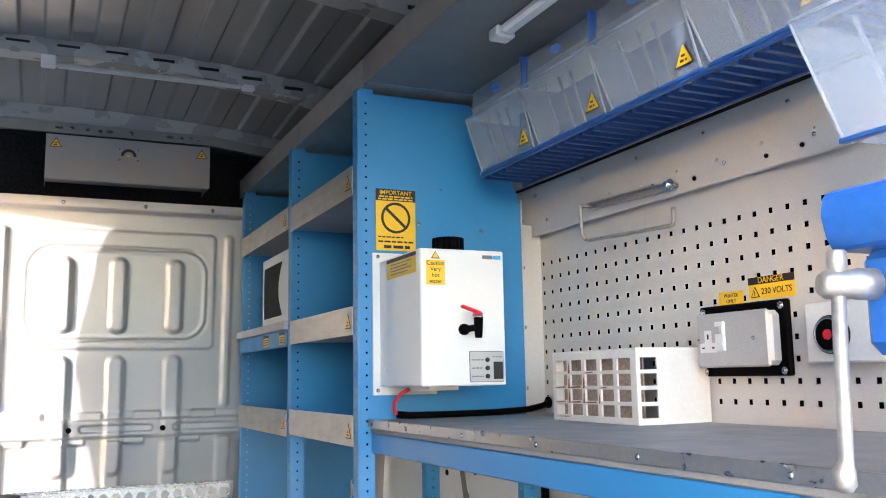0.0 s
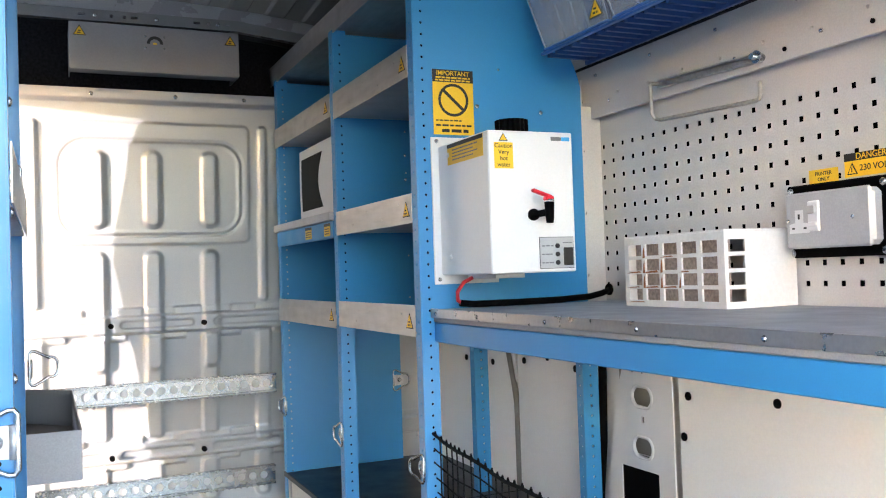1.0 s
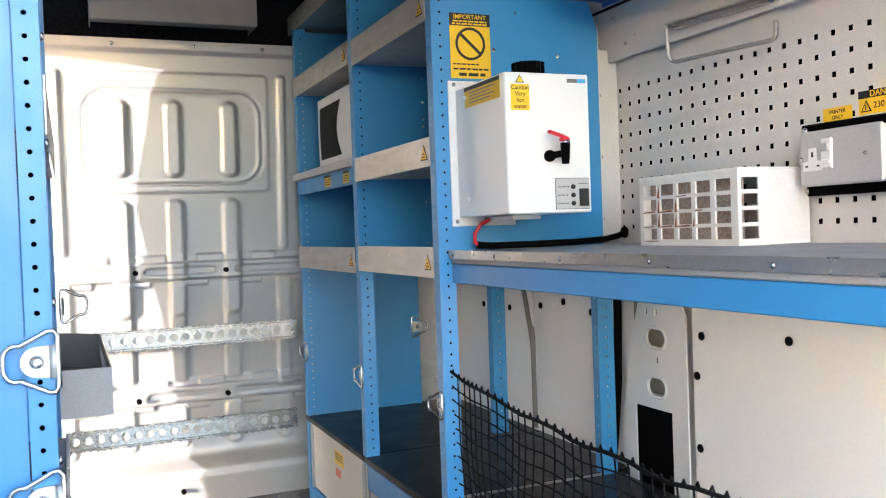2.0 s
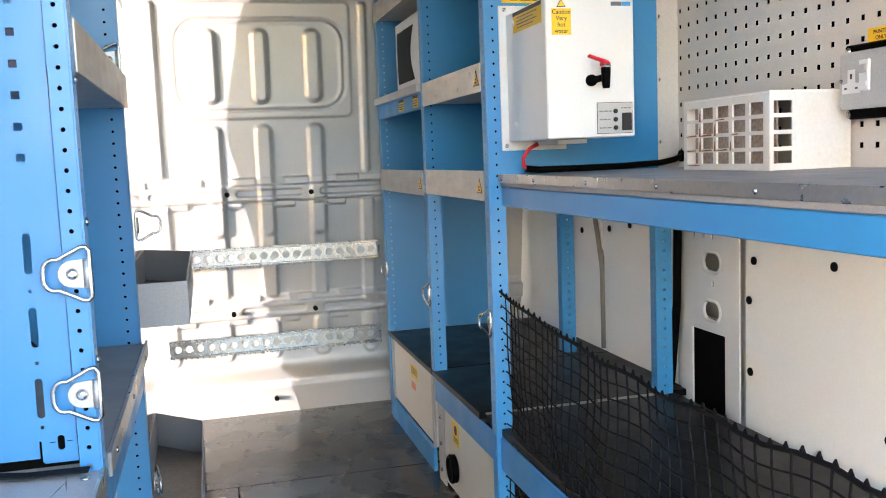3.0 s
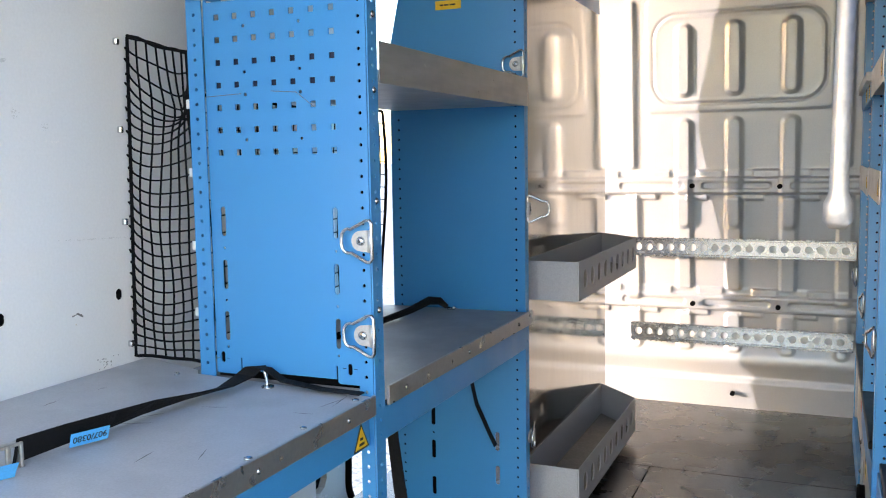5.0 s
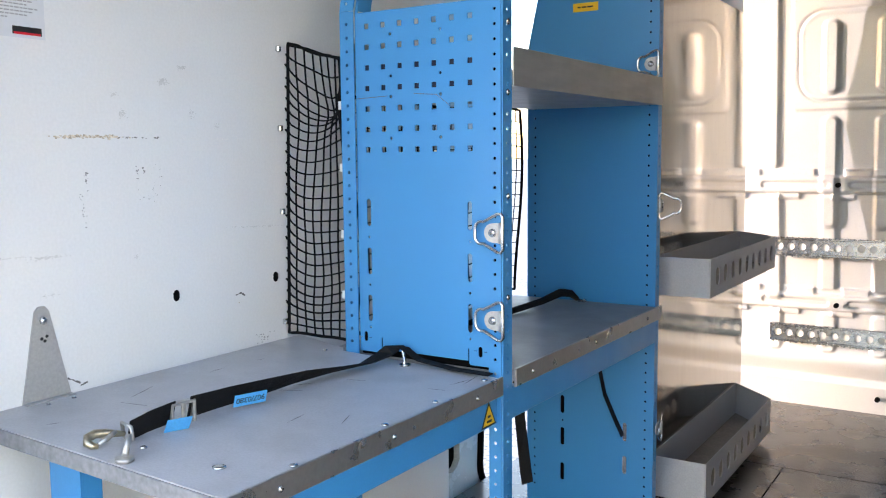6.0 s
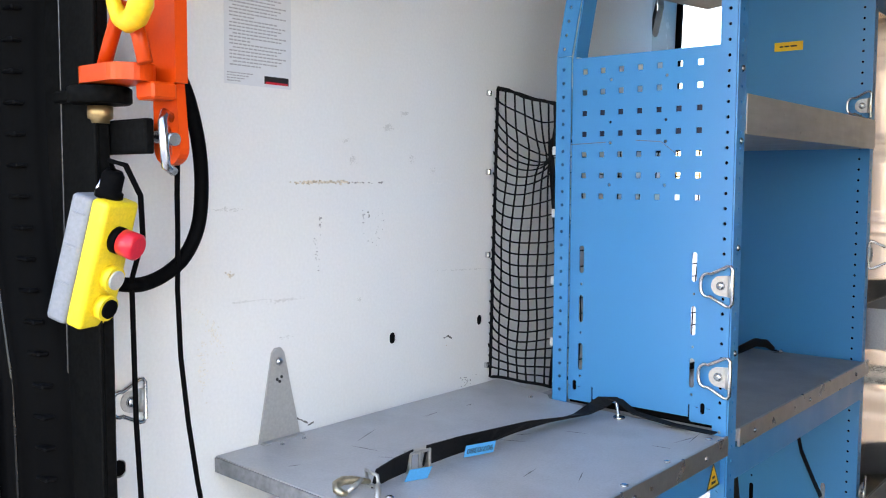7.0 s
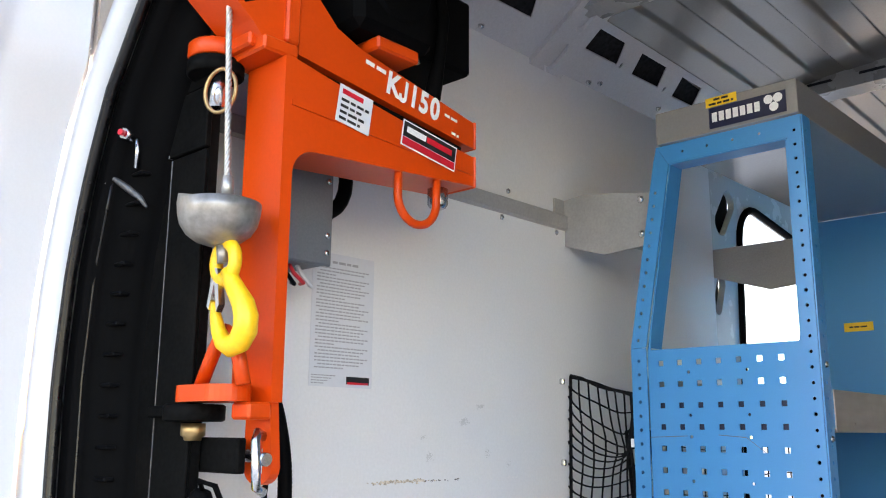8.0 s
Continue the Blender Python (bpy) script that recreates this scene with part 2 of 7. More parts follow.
RIBS = (0.695, 0.872, 1.060)
SIDE_RIBS = (0.506, 1.246)


def bulkhead_place(x, z):
    h = np.zeros_like(x)
    # the top flange and the shallow header under it
    h += 0.022 * smooth_step(1.598 - z, 0.012)
    # the upper field and its rounded frame
    field_d = round_box(x, z, 0.880, 1.328, 0.319, 0.203, 0.022)
    h += 0.005 * smooth_step(field_d, 0.012)
    frame_d = round_box(x, z, 0.880, 1.313, 0.295, 0.159, 0.085)
    h -= 0.0042 * np.exp(-(frame_d / 0.0045) ** 2)
    h += 0.0018 * np.exp(-((frame_d + 0.012) / 0.006) ** 2)
    for cx in RIBS:
        h += 0.017 * smooth_step(round_box(x, z, cx, 1.308, 0.026, 0.126, 0.024), 0.020)
        h += 0.014 * smooth_step(round_box(x, z, cx, 0.90, 0.027, 0.200, 0.025), 0.020)
        h += 0.011 * smooth_step(round_box(x, z, cx, 0.64, 0.027, 0.175, 0.012), 0.016)
        h += 0.010 * smooth_step(round_box(x, z, cx, 0.30, 0.028, 0.075, 0.02), 0.018)
    for cx in SIDE_RIBS:
        h += 0.014 * smooth_step(round_box(x, z, cx, 1.225, 0.013, 0.305, 0.012), 0.014)
        h += 0.013 * smooth_step(round_box(x, z, cx, 0.62, 0.024, 0.2, 0.012), 0.016)
        h += 0.010 * smooth_step(round_box(x, z, cx, 0.30, 0.024, 0.08, 0.02), 0.02)
    # two cross rails with long pressed recesses between the fixing holes
    for cz in (0.856, 0.415):
        h += 0.026 * smooth_step(np.abs(z - cz) - 0.030, 0.010)
        h += 0.012 * smooth_step(np.abs(z - cz - 0.044) - 0.012, 0.008) * (0.25 + 0.75 * (np.sin(x * 33.0 + 0.6) > 0.1))
        h += 0.010 * smooth_step(np.abs(z - cz + 0.042) - 0.010, 0.008) * (np.sin(x * 33.0 + 2.1) > 0.3)
        for cx in (0.58, 0.882, 1.184):
            h -= 0.007 * smooth_step(round_box(x, z, cx, cz, 0.118, 0.012, 0.011), 0.006)
    # the soft swell at the foot and its flange
    h += 0.030 * np.exp(-((z - 0.19) / 0.05) ** 2) + 0.02 * smooth_step(z - 0.115, 0.03)
    h += 0.0012 * np.sin(x * 9.1 + z * 5.0) + 0.001 * np.sin(x * 4.3 - z * 13.0)
    return np.stack([x, bulk_y(z) - h, z], -1)


skin("wall_bulkhead", field(460, 480, -0.06, 1.90, 0.0, 1.635, bulkhead_place), BULK, "pressed silver steel bulkhead with raised ribs")
part("wall_bulkhead_back", boxes((-0.08, 1.86, 3.27, 3.30, -0.05, 1.64)), BODY_GREY, kind="structure", label="plain sheet behind the bulkhead")

# near-black boards above the bulkhead: the void's darkness as a colour
part("wall_header", boxes((-0.08, 1.88, 3.29, 3.32, 1.56, 2.05), (-0.08, 1.88, 3.10, 3.29, 1.615, 1.63)), VOID_SHADE, kind="structure", label="near-black boards that stand in for the dark void above the bulkhead")
bm = bmesh.new()
for cx in (0.42, 0.685, 0.95, 1.18):
    screw(bm, (cx, 3.027, 1.617), (0, -1, 0), 0.008)
part("trim_bulkhead_screws", bm, CHROME, kind="structure", label="bright screws along the bulkhead's top edge")
bm = bmesh.new()
for cx, cz in ((0.731, 0.856), (1.031, 0.854), (0.73, 0.412), (1.031, 0.412), (0.872, 0.062)):
    disc(bm, (cx, bulk_y(cz) - 0.040 if cz > 0.1 else 3.208, cz), (0, -1, 0), 0.009, 0.018, 14)
part("trim_bulkhead_plugs", bm, BLACK, kind="structure", label="small black plugs in the bulkhead's rails")

# floor boards
floor = thing("floor", (0.9, 1.6, 0), "dark worn floor boards with narrow joints", "", "", "structure")
for x0, x1, y0, y1 in ((-0.05, 0.6955, 0.02, 2.453), (0.6985, 1.86, 0.02, 2.453), (-0.05, 1.86, 2.456, 3.28)):
    part("board", boxes((x0, x1, y0, y1, -0.03, 0.0), bevel=0.0015), FLOOR, floor)
part("floor_pan", boxes((-0.09, 1.9, 0.0, 3.3, -0.08, -0.032)), BLACK, kind="structure", label="black floor pan under the boards")
part("trim_rear_sill", boxes((-0.09, 1.9, -0.03, 0.018, -0.07, 0.004), bevel=0.003), EDGE, kind="structure", label="worn metal sill at the rear opening")

# left side: body sheet with the open side door
def door_outline():
    pts = []
    for cy, cz, a0 in ((2.96, 0.03, -90), (2.88, 1.50, 0), (2.13, 1.65, 90), (2.00, 0.03, 180)):
        r = 0.08 if cz < 1 else (0.16 if cy > 2.5 else 0.12)
        for k in range(7):
            a = radians(a0 + 15 * k)
            pts.append((cy + r * math.cos(a), cz + r * math.sin(a)))
    return pts


def slanted(u, v, w, h, lean):
    """A slot that leans by so many degrees."""
    c, d = math.cos(radians(lean)), math.sin(radians(lean))
    return [(u + a * c - b * d, v + a * d + b * c) for a, b in oval(0, 0, w, h, 18)]


PILLAR_WHITE = material("glossy_white_pillar_paint", (0.56, 0.55, 0.525), 0.25, 0, 0.02, 200, 0.15, 5, rough_vary=0.06)
bm = bmesh.new()
pillar_holes = [slanted(1.933, 1.728, 0.075, 0.165, -38), slanted(1.872, 1.478, 0.052, 0.125, -22), oval(1.768, 0.115, 0.085, 0.13)]
sheet(bm, rect(0.02, 3.3, -0.06, 1.90), [door_outline()] + pillar_holes, plane_yz(-0.105), 0.02)
part("wall_left", bm, PILLAR_WHITE, kind="structure", label="white painted van side with an open side door")
bm = bmesh.new()
tube(bm, [(-0.082, y, z) for y, z in door_outline()], 0.012, 6, closed=True)
part("trim_door_seal", bm, BLACK, kind="structure", label="black rubber seal round the side door opening")
# black sheets close to the wall stand in for the pillar's dark inside
part("trim_pillar_hole_backing", boxes((-0.113, -0.107, 1.58, 1.912, 0.0, 1.60), (-0.113, -0.107, 1.80, 2.0, 1.604, 1.84)), BLACK, kind="structure", label="black sheets that shade the door pillar's holes")
part("wall_left_outer", boxes((-0.16, -0.15, 0.02, 1.80, -0.06, 1.9)), BODY_WHITE, kind="structure", label="outer skin of the van's side")

# white lining boards on the left side
board_l = thing("wall_lining_left", (-0.03, 0.8, 0.8), "white painted lining boards with scuffs and marks", "", "", "structure")
bm = bmesh.new()
sheet(bm, rect(0.10, 1.52, 0.0, 1.515), [oval(0.725, 0.722, 0.017, 0.022), oval(0.985, 0.726, 0.017, 0.022), oval(0.178, 0.611, 0.02, 0.026)], plane_yz(-0.04), 0.02)
part("panel", bm, VAN_WHITE, board_l)
part("panel", boxes((-0.046, -0.028, 0.10, 1.52, 1.53, 1.884), bevel=0.002), VAN_WHITE, board_l)
part("panel", boxes((-0.085, -0.03, 1.525, 1.80, 0.40, 1.30), bevel=0.004), VAN_WHITE, board_l)
part("panel", boxes((-0.085, -0.03, 1.525, 1.665, 0.0, 0.398), bevel=0.004), VAN_WHITE, board_l)
part("panel", boxes((-0.085, -0.065, 1.525, 1.806, 1.304, 1.884), bevel=0.004), VAN_WHITE, board_l)
part("strip", boxes((-0.03, -0.012, 0.10, 1.10, 1.508, 1.542), bevel=0.004), SHELF_GREY, board_l, "grey metal joint strip")
bm = bmesh.new()
for y, z in ((0.725, 0.722), (0.985, 0.726), (0.178, 0.611)):
    disc(bm, (-0.041, y, z), (1, 0, 0), 0.011, 0.019, 14)
part("plug", bm, BLACK, board_l, "black rubber plugs")
bm = bmesh.new()
for y in (0.82, 1.0, 1.2):
    screw(bm, (-0.019, y, 1.50), (1, 0, 0), 0.006)
    screw(bm, (-0.027, y + 0.03, 1.56), (1, 0, 0), 0.006)
part("screw", bm, CHROME, board_l)

# right side
bm = bmesh.new()
sheet(bm, rect(0.02, 3.3, -0.06, 1.90), [], plane_yz(1.90), 0.012)
part("wall_right", bm, BODY_WHITE, kind="structure", label="white painted van side")


# roof skin with pressed ribs, bows across it and side members
def roof_place(x, y):
    z = 2.02 - 0.13 * np.abs((x - 0.9) / 0.98) ** 5 - 0.08 * np.maximum(0, x - 0.75) ** 1.75 - 0.017 * np.maximum(0, y - 0.9) ** 2
    ph = (x - 0.9) / 0.13
    rib = smooth_step(np.abs(ph - np.round(ph)) - 0.25, 0.06)
    gate = np.zeros_like(x)
    for a, b in ((0.10, 0.945), (1.025, 1.75), (1.81, 2.45), (2.51, 2.99)):
        gate = np.maximum(gate, smooth_step(np.maximum(a - y, y - b), 0.03))
    return np.stack([x, y, z - 0.010 * rib * gate * (np.abs(x - 0.9) < 0.85)], -1)


skin("ceiling", field(640, 110, -0.12, 1.92, 0.0, 3.32, roof_place), BODY_GREY, "grey pressed steel roof with long ribs")
part("ceiling_outer", boxes((-0.15, 1.95, 0.0, 3.35, 2.04, 2.06)), BODY_WHITE, kind="structure", label="roof's outer skin")


def bow_drop(x):
    return 0.115 * max(0.0, x - 0.75) ** 1.75


BOW_X = [-0.05 + 0.095 * k for k in range(21)]
for y, z in ((0.985, 1.952), (1.78, 1.947), (2.48, 1.925), (3.03, 1.885)):
    bm = bmesh.new()
    sheet(bm, [(x, z - bow_drop(x)) for x in BOW_X] + [(x, z + 0.026 - bow_drop(x)) for x in reversed(BOW_X)], [], plane_xz(y - 0.035), 0.07)
    sheet(bm, [(x, z + 0.027 - bow_drop(x)) for x in BOW_X] + [(x, 2.035 - bow_drop(x) * 0.6) for x in reversed(BOW_X)], [], plane_xz(y - 0.020), 0.04)
    part("trim_roof_bow", bm, ROOF_BOW, kind="structure", label="folded steel roof bow")
    if y < 3:
        bm = bmesh.new()
        for k in range(-5, 6):
            x = 0.9 + 0.13 * k + 0.03
            box(bm, x - 0.030, x + 0.030, y - 0.036, y - 0.022, z + 0.0265 - bow_drop(x + 0.03), z + 0.033 - bow_drop(x))
        # the blocks paint the shade between ribs and bow
        part("trim_bow_slots", bm, VOID_SHADE, kind="structure", label="near-black blocks for the shaded gaps between roof ribs and bow")
for x0, x1, way in ((-0.105, 0.13, 1), (1.70, 1.90, -1)):
    m = Matrix(((0, 1 if way > 0 else -1, 0, -0.05 if way > 0 else 1.85), (1, 0, 0, 0), (0, 0.75, 1, 1.855), (0, 0, 0, 1)))
    bm = bmesh.new()
    holes = [[(y, 0.124), (y + w - 0.028, 0.124), (y + w, 0.081), (y + 0.022, 0.079)] for y, w in ((0.50, 0.15), (0.705, 0.152), (1.02, 0.157), (1.222, 0.138), (1.41, 0.125))] + [rect(y, y + 0.14, 0.075, 0.122) for y in (2.2, 2.45)] + [oval(y, 0.085, 0.008, 0.012, 8) for y in (1.19, 1.385)]
    sheet(bm, rect(0.02, 3.3, 0.0, 0.19), holes, m, 0.004)
    part("trim_cant_rail", bm, BOW_GREY, kind="structure", label="grey roof side member with punched openings")
    # sheet added behind the openings to make them look dark
    part("trim_rail_backing", sheet(bmesh.new(), rect(0.3, 2.7, 0.060, 0.140), [], m @ Matrix.Translation((0, 0, 0.016)), 0.003), VOID_SHADE, kind="structure", label="near-black sheet for the shade behind the roof side member")
    bm = bmesh.new()
    sheet(bm, [(0.925, -0.01), (1.04, -0.01), (1.035, 0.19), (0.935, 0.19)], [oval(0.982, 0.052, 0.030, 0.062, 14), oval(0.982, 0.135, 0.030, 0.055, 14)], m @ Matrix.Translation((0, 0, -0.014)), 0.012)
    part("trim_bow_end", bm, BOW_GREY, kind="structure", label="pressed end of a roof bow with two oval holes")
    bm = bmesh.new()
    for y, v in ((0.755, 0.035), (1.135, 0.032), (1.17, 0.040), (1.42, 0.048)):
        tube(bm, [m @ Vector((y, v, -0.001)), m @ Vector((y, v, -0.006)), m @ Vector((y, v, -0.010))], [0.007, 0.006, 0.002], 8)
    part("trim_rail_clips", bm, CHROME, kind="structure", label="small bright clips along the roof side member")

# rear frame
part("trim_rear_corner", boxes((-0.15, -0.088, -0.032, 0.018, 1.60, 2.03), bevel=0.006), DOOR_WHITE, kind="structure", label="white corner of the rear frame")
part("trim_rear_header", boxes((-0.1, 1.9, -0.02, 0.05, 1.84, 2.04), bevel=0.01), BODY_WHITE, kind="structure", label="white header over the rear opening")
part("trim_rear_pillar_right", boxes((1.80, 1.92, -0.04, 0.06, -0.06, 1.9), bevel=0.01), BODY_WHITE, kind="structure", label="white rear pillar")

# ground
bm = bmesh.new()
bmesh.ops.create_grid(bm, x_segments=2, y_segments=2, size=400, matrix=Matrix.Translation((0, 0, -0.62)))
part("ground", bm, GRAVEL, kind="structure", label="grey loose gravel yard")


# ---- right-hand racking ----
def flange(bm, x0, x1, y, z0, z1, thick=0.0025, step=0.0255, both=True):
    """A perforated upright: a folded strip that faces the aisle and one that faces the rear."""
    u = (x0 + x1) / 2
    sheet(bm, rect(x0, x1, z0, z1), hole_row(u, z0 + 0.01, z1 - 0.01, step), plane_xz(y), thick)
    return bm


def side_flange(bm, x, y0, y1, z0, z1, thick=0.0025, step=0.0255):
    sheet(bm, rect(y0, y1, z0, z1), hole_row((y0 + y1) / 2, z0 + 0.01, z1 - 0.01, step), plane_yz(x), thick)
    return bm


def panel_edge(z):
    """How far the racking's panels reach towards the curved van wall."""
    return 1.72 if z < 1.43 else 1.72 - 0.9 * (z - 1.43) ** 1.35


rack = thing("shelving_unit", (1.5, 2.4, 0.0), "tall blue steel shelving with galvanised shelf lips", "shelving", "racking")
PANELS = (("near", 1.745, 0.86), ("mid", 2.335, 0.86), ("far", 3.0, 0.0))
for key, y, z0 in PANELS:
    bm = bmesh.new()
    zs = [z0] + [1.43 + 0.025 * k for k in range(11)]
    outline = [(1.325, z0)] + [(panel_edge(z), z) for z in zs] + [(1.325, 1.68)]
    marks = [oval(1.50, 0.93 + 0.12 * k, 0.006, 0.006, 8) for k in range(6)] if key != "far" else []
    if key == "near":
        marks = [oval(1.50, 1.46, 0.006, 0.006, 8)]
    sheet(bm, outline, marks, plane_xz(y), 0.002)
    part("side_panel", bm, BLUE, rack)
    bm = bmesh.new()
    flange(bm, 1.29, 1.327, y - 0.003, 0.0 if key != "mid" else 0.325, 1.69)
    part("upright_face", bm, BLUE, rack)
    bm = bmesh.new()
    side_flange(bm, 1.287, y - 0.003, y + 0.030, 0.0 if key != "mid" else 0.30, 1.69)
    part("upright", bm, BLUE, rack)
    # black fillers added inside the uprights make their holes dark
    part("upright_hole_shade", boxes((1.300, 1.304, y + 0.003, y + 0.028, 0.33, 1.68)), BLACK, rack, "black filler that shades the upright's holes")
    if key != "far":
        part("upright_hole_shade", boxes((1.305, 1.326, y + 0.006, y + 0.010, 0.33, 1.68)), BLACK, rack)
for x, y in ((1.795, 1.86), (1.755, 2.40)):
    bm = bmesh.new()
    flange(bm, x - 0.022, x + 0.022, y, 0.32, 0.90)
    side_flange(bm, x - 0.024, y, y + 0.03, 0.32, 0.90)
    part("rear_upright", bm, BLUE, rack)


def shelf_piece(y0, y1, z0, z1, mat=BARE, depth=0.43):
    bm = bmesh.new()
    sheet(bm, rect(y0, y1, z0, z1), [oval(y0 + 0.08 + 0.11 * k, z0 + (0.02 if k % 2 else 0.048), 0.0065, 0.0065, 8) for k in range(int((y1 - y0 - 0.1) / 0.11))], plane_yz(1.2835), 0.002)
    p = part("shelf_lip", bm, mat, rack, "bare galvanised shelf lip" if mat is BARE else "")
    part("shelf", boxes((1.286, 1.286 + depth, y0, y1, z0 + 0.006, z0 + 0.010)), SHELF_GREY, rack, "grey steel shelf")
    return p


shelf_piece(1.77, 2.33, 1.436, 1.508)
shelf_piece(1.77, 2.33, 1.110, 1.176)
shelf_piece(1.77, 2.33, 0.858, 0.928)
shelf_piece(2.365, 3.03, 1.450, 1.516)
shelf_piece(2.365, 3.03, 0.850, 0.925)
# the microwave's shelf: a pale worktop over a blue rail
part("worktop", boxes((1.272, 1.72, 2.365, 3.03, 1.156, 1.180), bevel=0.002), LINO_PALE, rack, "pale worktop with a metal edge")
part("rail", boxes((1.284, 1.30, 2.365, 3.03, 1.106, 1.155), bevel=0.002), BLUE, rack)
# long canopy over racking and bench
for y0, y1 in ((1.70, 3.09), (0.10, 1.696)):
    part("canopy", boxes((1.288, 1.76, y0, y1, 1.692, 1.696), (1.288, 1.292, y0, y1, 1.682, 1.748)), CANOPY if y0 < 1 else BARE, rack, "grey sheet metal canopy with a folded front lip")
part("canopy_top", boxes((1.294, 1.76, 0.10, 3.09, 1.742, 1.746)), SHELF_GREY, rack)

# deck and closed lockers under the shelves
deck = thing("deck", (1.6, 2.0, 0.31), "black hard-wearing deck board with blue front rail", "deck")
part("board", boxes((1.284, 1.87, 2.36, 3.03, 0.306, 0.324), bevel=0.002), BLACK_DECK, deck)
part("board", boxes((1.284, 1.87, 1.87, 2.356, 0.306, 0.324), bevel=0.002), BLACK_DECK, deck)
part("board", boxes((1.30, 1.83, 1.10, 1.866, 0.300, 0.318), bevel=0.002), BLACK_DECK, deck)
part("joint_strip", boxes((1.30, 1.80, 1.862, 1.87, 0.3185, 0.3235), bevel=0.001), EDGE, deck, "thin metal joint strip")
part("rail", boxes((1.296, 1.302, 1.10, 1.742, 0.22, 0.298), bevel=0.001), BLUE, deck)
part("rail", boxes((1.286, 1.292, 1.75, 2.33, 0.235, 0.304), bevel=0.001), BLUE, deck)
locker_a = thing("locker", (1.5, 2.7, 0.0), "cream fronted locker in a blue frame under the deck", "locker", "lockers")
part("front", boxes((1.298, 1.304, 2.375, 2.995, 0.075, 0.303)), BEIGE, locker_a, "cream panel with a yellow sticker")
part("plinth", boxes((1.284, 1.297, 2.375, 2.995, 0.0, 0.072), bevel=0.002), BLUE, locker_a)
for y in (2.975, 2.375):
    part("edge_strip", boxes((1.290, 1.2975, y, y + 0.02, 0.073, 0.303), bevel=0.001), SHELF_GREY, locker_a)
locker_b = thing("locker", (1.5, 2.05, 0.0), "grey fronted locker with a round black cable socket", "locker", "lockers")
part("front", boxes((1.292, 1.297, 1.755, 2.30, 0.012, 0.234), bevel=0.001), BEIGE, locker_b)
part("edge_strip", boxes((1.286, 1.291, 2.24, 2.31, 0.0, 0.234), bevel=0.001), SHELF_GREY, locker_b, "pale screwed edge strip")
bm = bmesh.new()
disc(bm, (1.2915, 2.147, 0.085), (-1, 0, 0), 0.040, 0.012, 24)
tube(bm, [(1.279 + 0.0, 2.147 + 0.036 * math.cos(a), 0.085 + 0.036 * math.sin(a)) for a in [2 * math.pi * k / 20 for k in range(20)]], 0.006, 6, closed=True)
part("socket", bm, BLACK, locker_b, "round black cable socket")
for z in (0.04, 0.12, 0.20):
    part("screw", screw(bmesh.new(), (1.286, 2.275, z), (-1, 0, 0), 0.007), CHROME, locker_b)

# ---- workbench ----
bench = thing("workbench", (1.55, 0.95, 0.88), "long workbench with grey vinyl top and blue front rail", "workbench")
part("top", boxes((1.316, 1.788, 0.12, 1.742, 0.890, 0.918), bevel=0.002), LINO, bench, "grey vinyl worktop")
part("edging", boxes((1.310, 1.3155, 0.12, 1.742, 0.900, 0.920), bevel=0.001), EDGE, bench, "worn aluminium edging with screws")
part("front_rail", boxes((1.318, 1.330, 0.12, 1.742, 0.846, 0.889), bevel=0.002), BLUE, bench)
for y in (0.25, 0.50, 0.748, 0.996, 1.252, 1.511, 1.715):
    part("screw", screw(bmesh.new(), (1.3098, y, 0.909), (-1, 0, 0), 0.0045), CHROME, bench)
part("leg", boxes((1.32, 1.36, 0.14, 0.18, 0.0, 0.84), bevel=0.002), BLUE, bench)

# pegboard wall over the bench
peg = thing("wall_pegboard", (1.79, 1.0, 0.92), "grey steel pegboard with square holes", "", "", "structure")
bm = bmesh.new()
sheet(bm, rect(0.06, 1.79, 0.905, 1.384), [rect(y - 0.005, y + 0.005, z - 0.005, z + 0.005) for y in [1.7584 - 0.0388 * k for k in range(44)] for z in [0.957 + 0.0371 * j for j in range(10)]],
      plane_yz(1.790), 0.0015)
part("panel", bm, PEG, peg)
bm = bmesh.new()
notched = [(0.06, 1.360)] + [(y + 0.024 * math.cos(a), 1.360 + 0.024 * math.sin(a)) for y in (0.76,) for a in [math.pi - math.pi * k / 8 for k in range(9)]] + [(1.83, 1.360), (1.83, 1.512), (0.06, 1.512)]
sheet(bm, notched, [oval(0.16 + 0.115 * k, 1.402 + 0.004 * (k % 2), 0.007, 0.007, 8) for k in range(14)], plane_yz(1.764), 0.012)
part("panel", bm, PEG, peg)
bm = bmesh.new()
m = Matrix(((0, -0.55, 1, 1.743), (1, 0, 0, 0), (0, 0.835, 0.55, 1.508), (0, 0, 0, 1)))
top_notch = [(0.06, -0.02)] + [(y + 0.024 * math.cos(a), -0.02 + 0.024 * math.sin(a)) for y in (1.40,) for a in [math.pi - math.pi * k / 8 for k in range(9)]] + [(1.83, -0.02), (1.83, 0.26), (0.06, 0.26)]
sheet(bm, top_notch, [oval(0.16 + 0.11 * k, 0.03, 0.007, 0.007, 8) for k in range(15)], m, 0.012)
part("panel", bm, PEG, peg)
for y in (1.738, 1.677, 1.539, 1.451, 1.253, 1.170, 0.979, 0.897, 0.70, 0.62):
    part("plug", disc(bmesh.new(), (1.7475, y, 1.5105), (-1, 0, -0.55), 0.0042, 0.003, 10), BLACK, peg, "black plastic plug")
for y in (1.330, 1.142, 0.955, 0.875):
    part("plug", disc(bmesh.new(), (1.7636, y, 1.380), (-1, 0, 0), 0.0042, 0.003, 10), BLACK, peg, "black plastic plug")
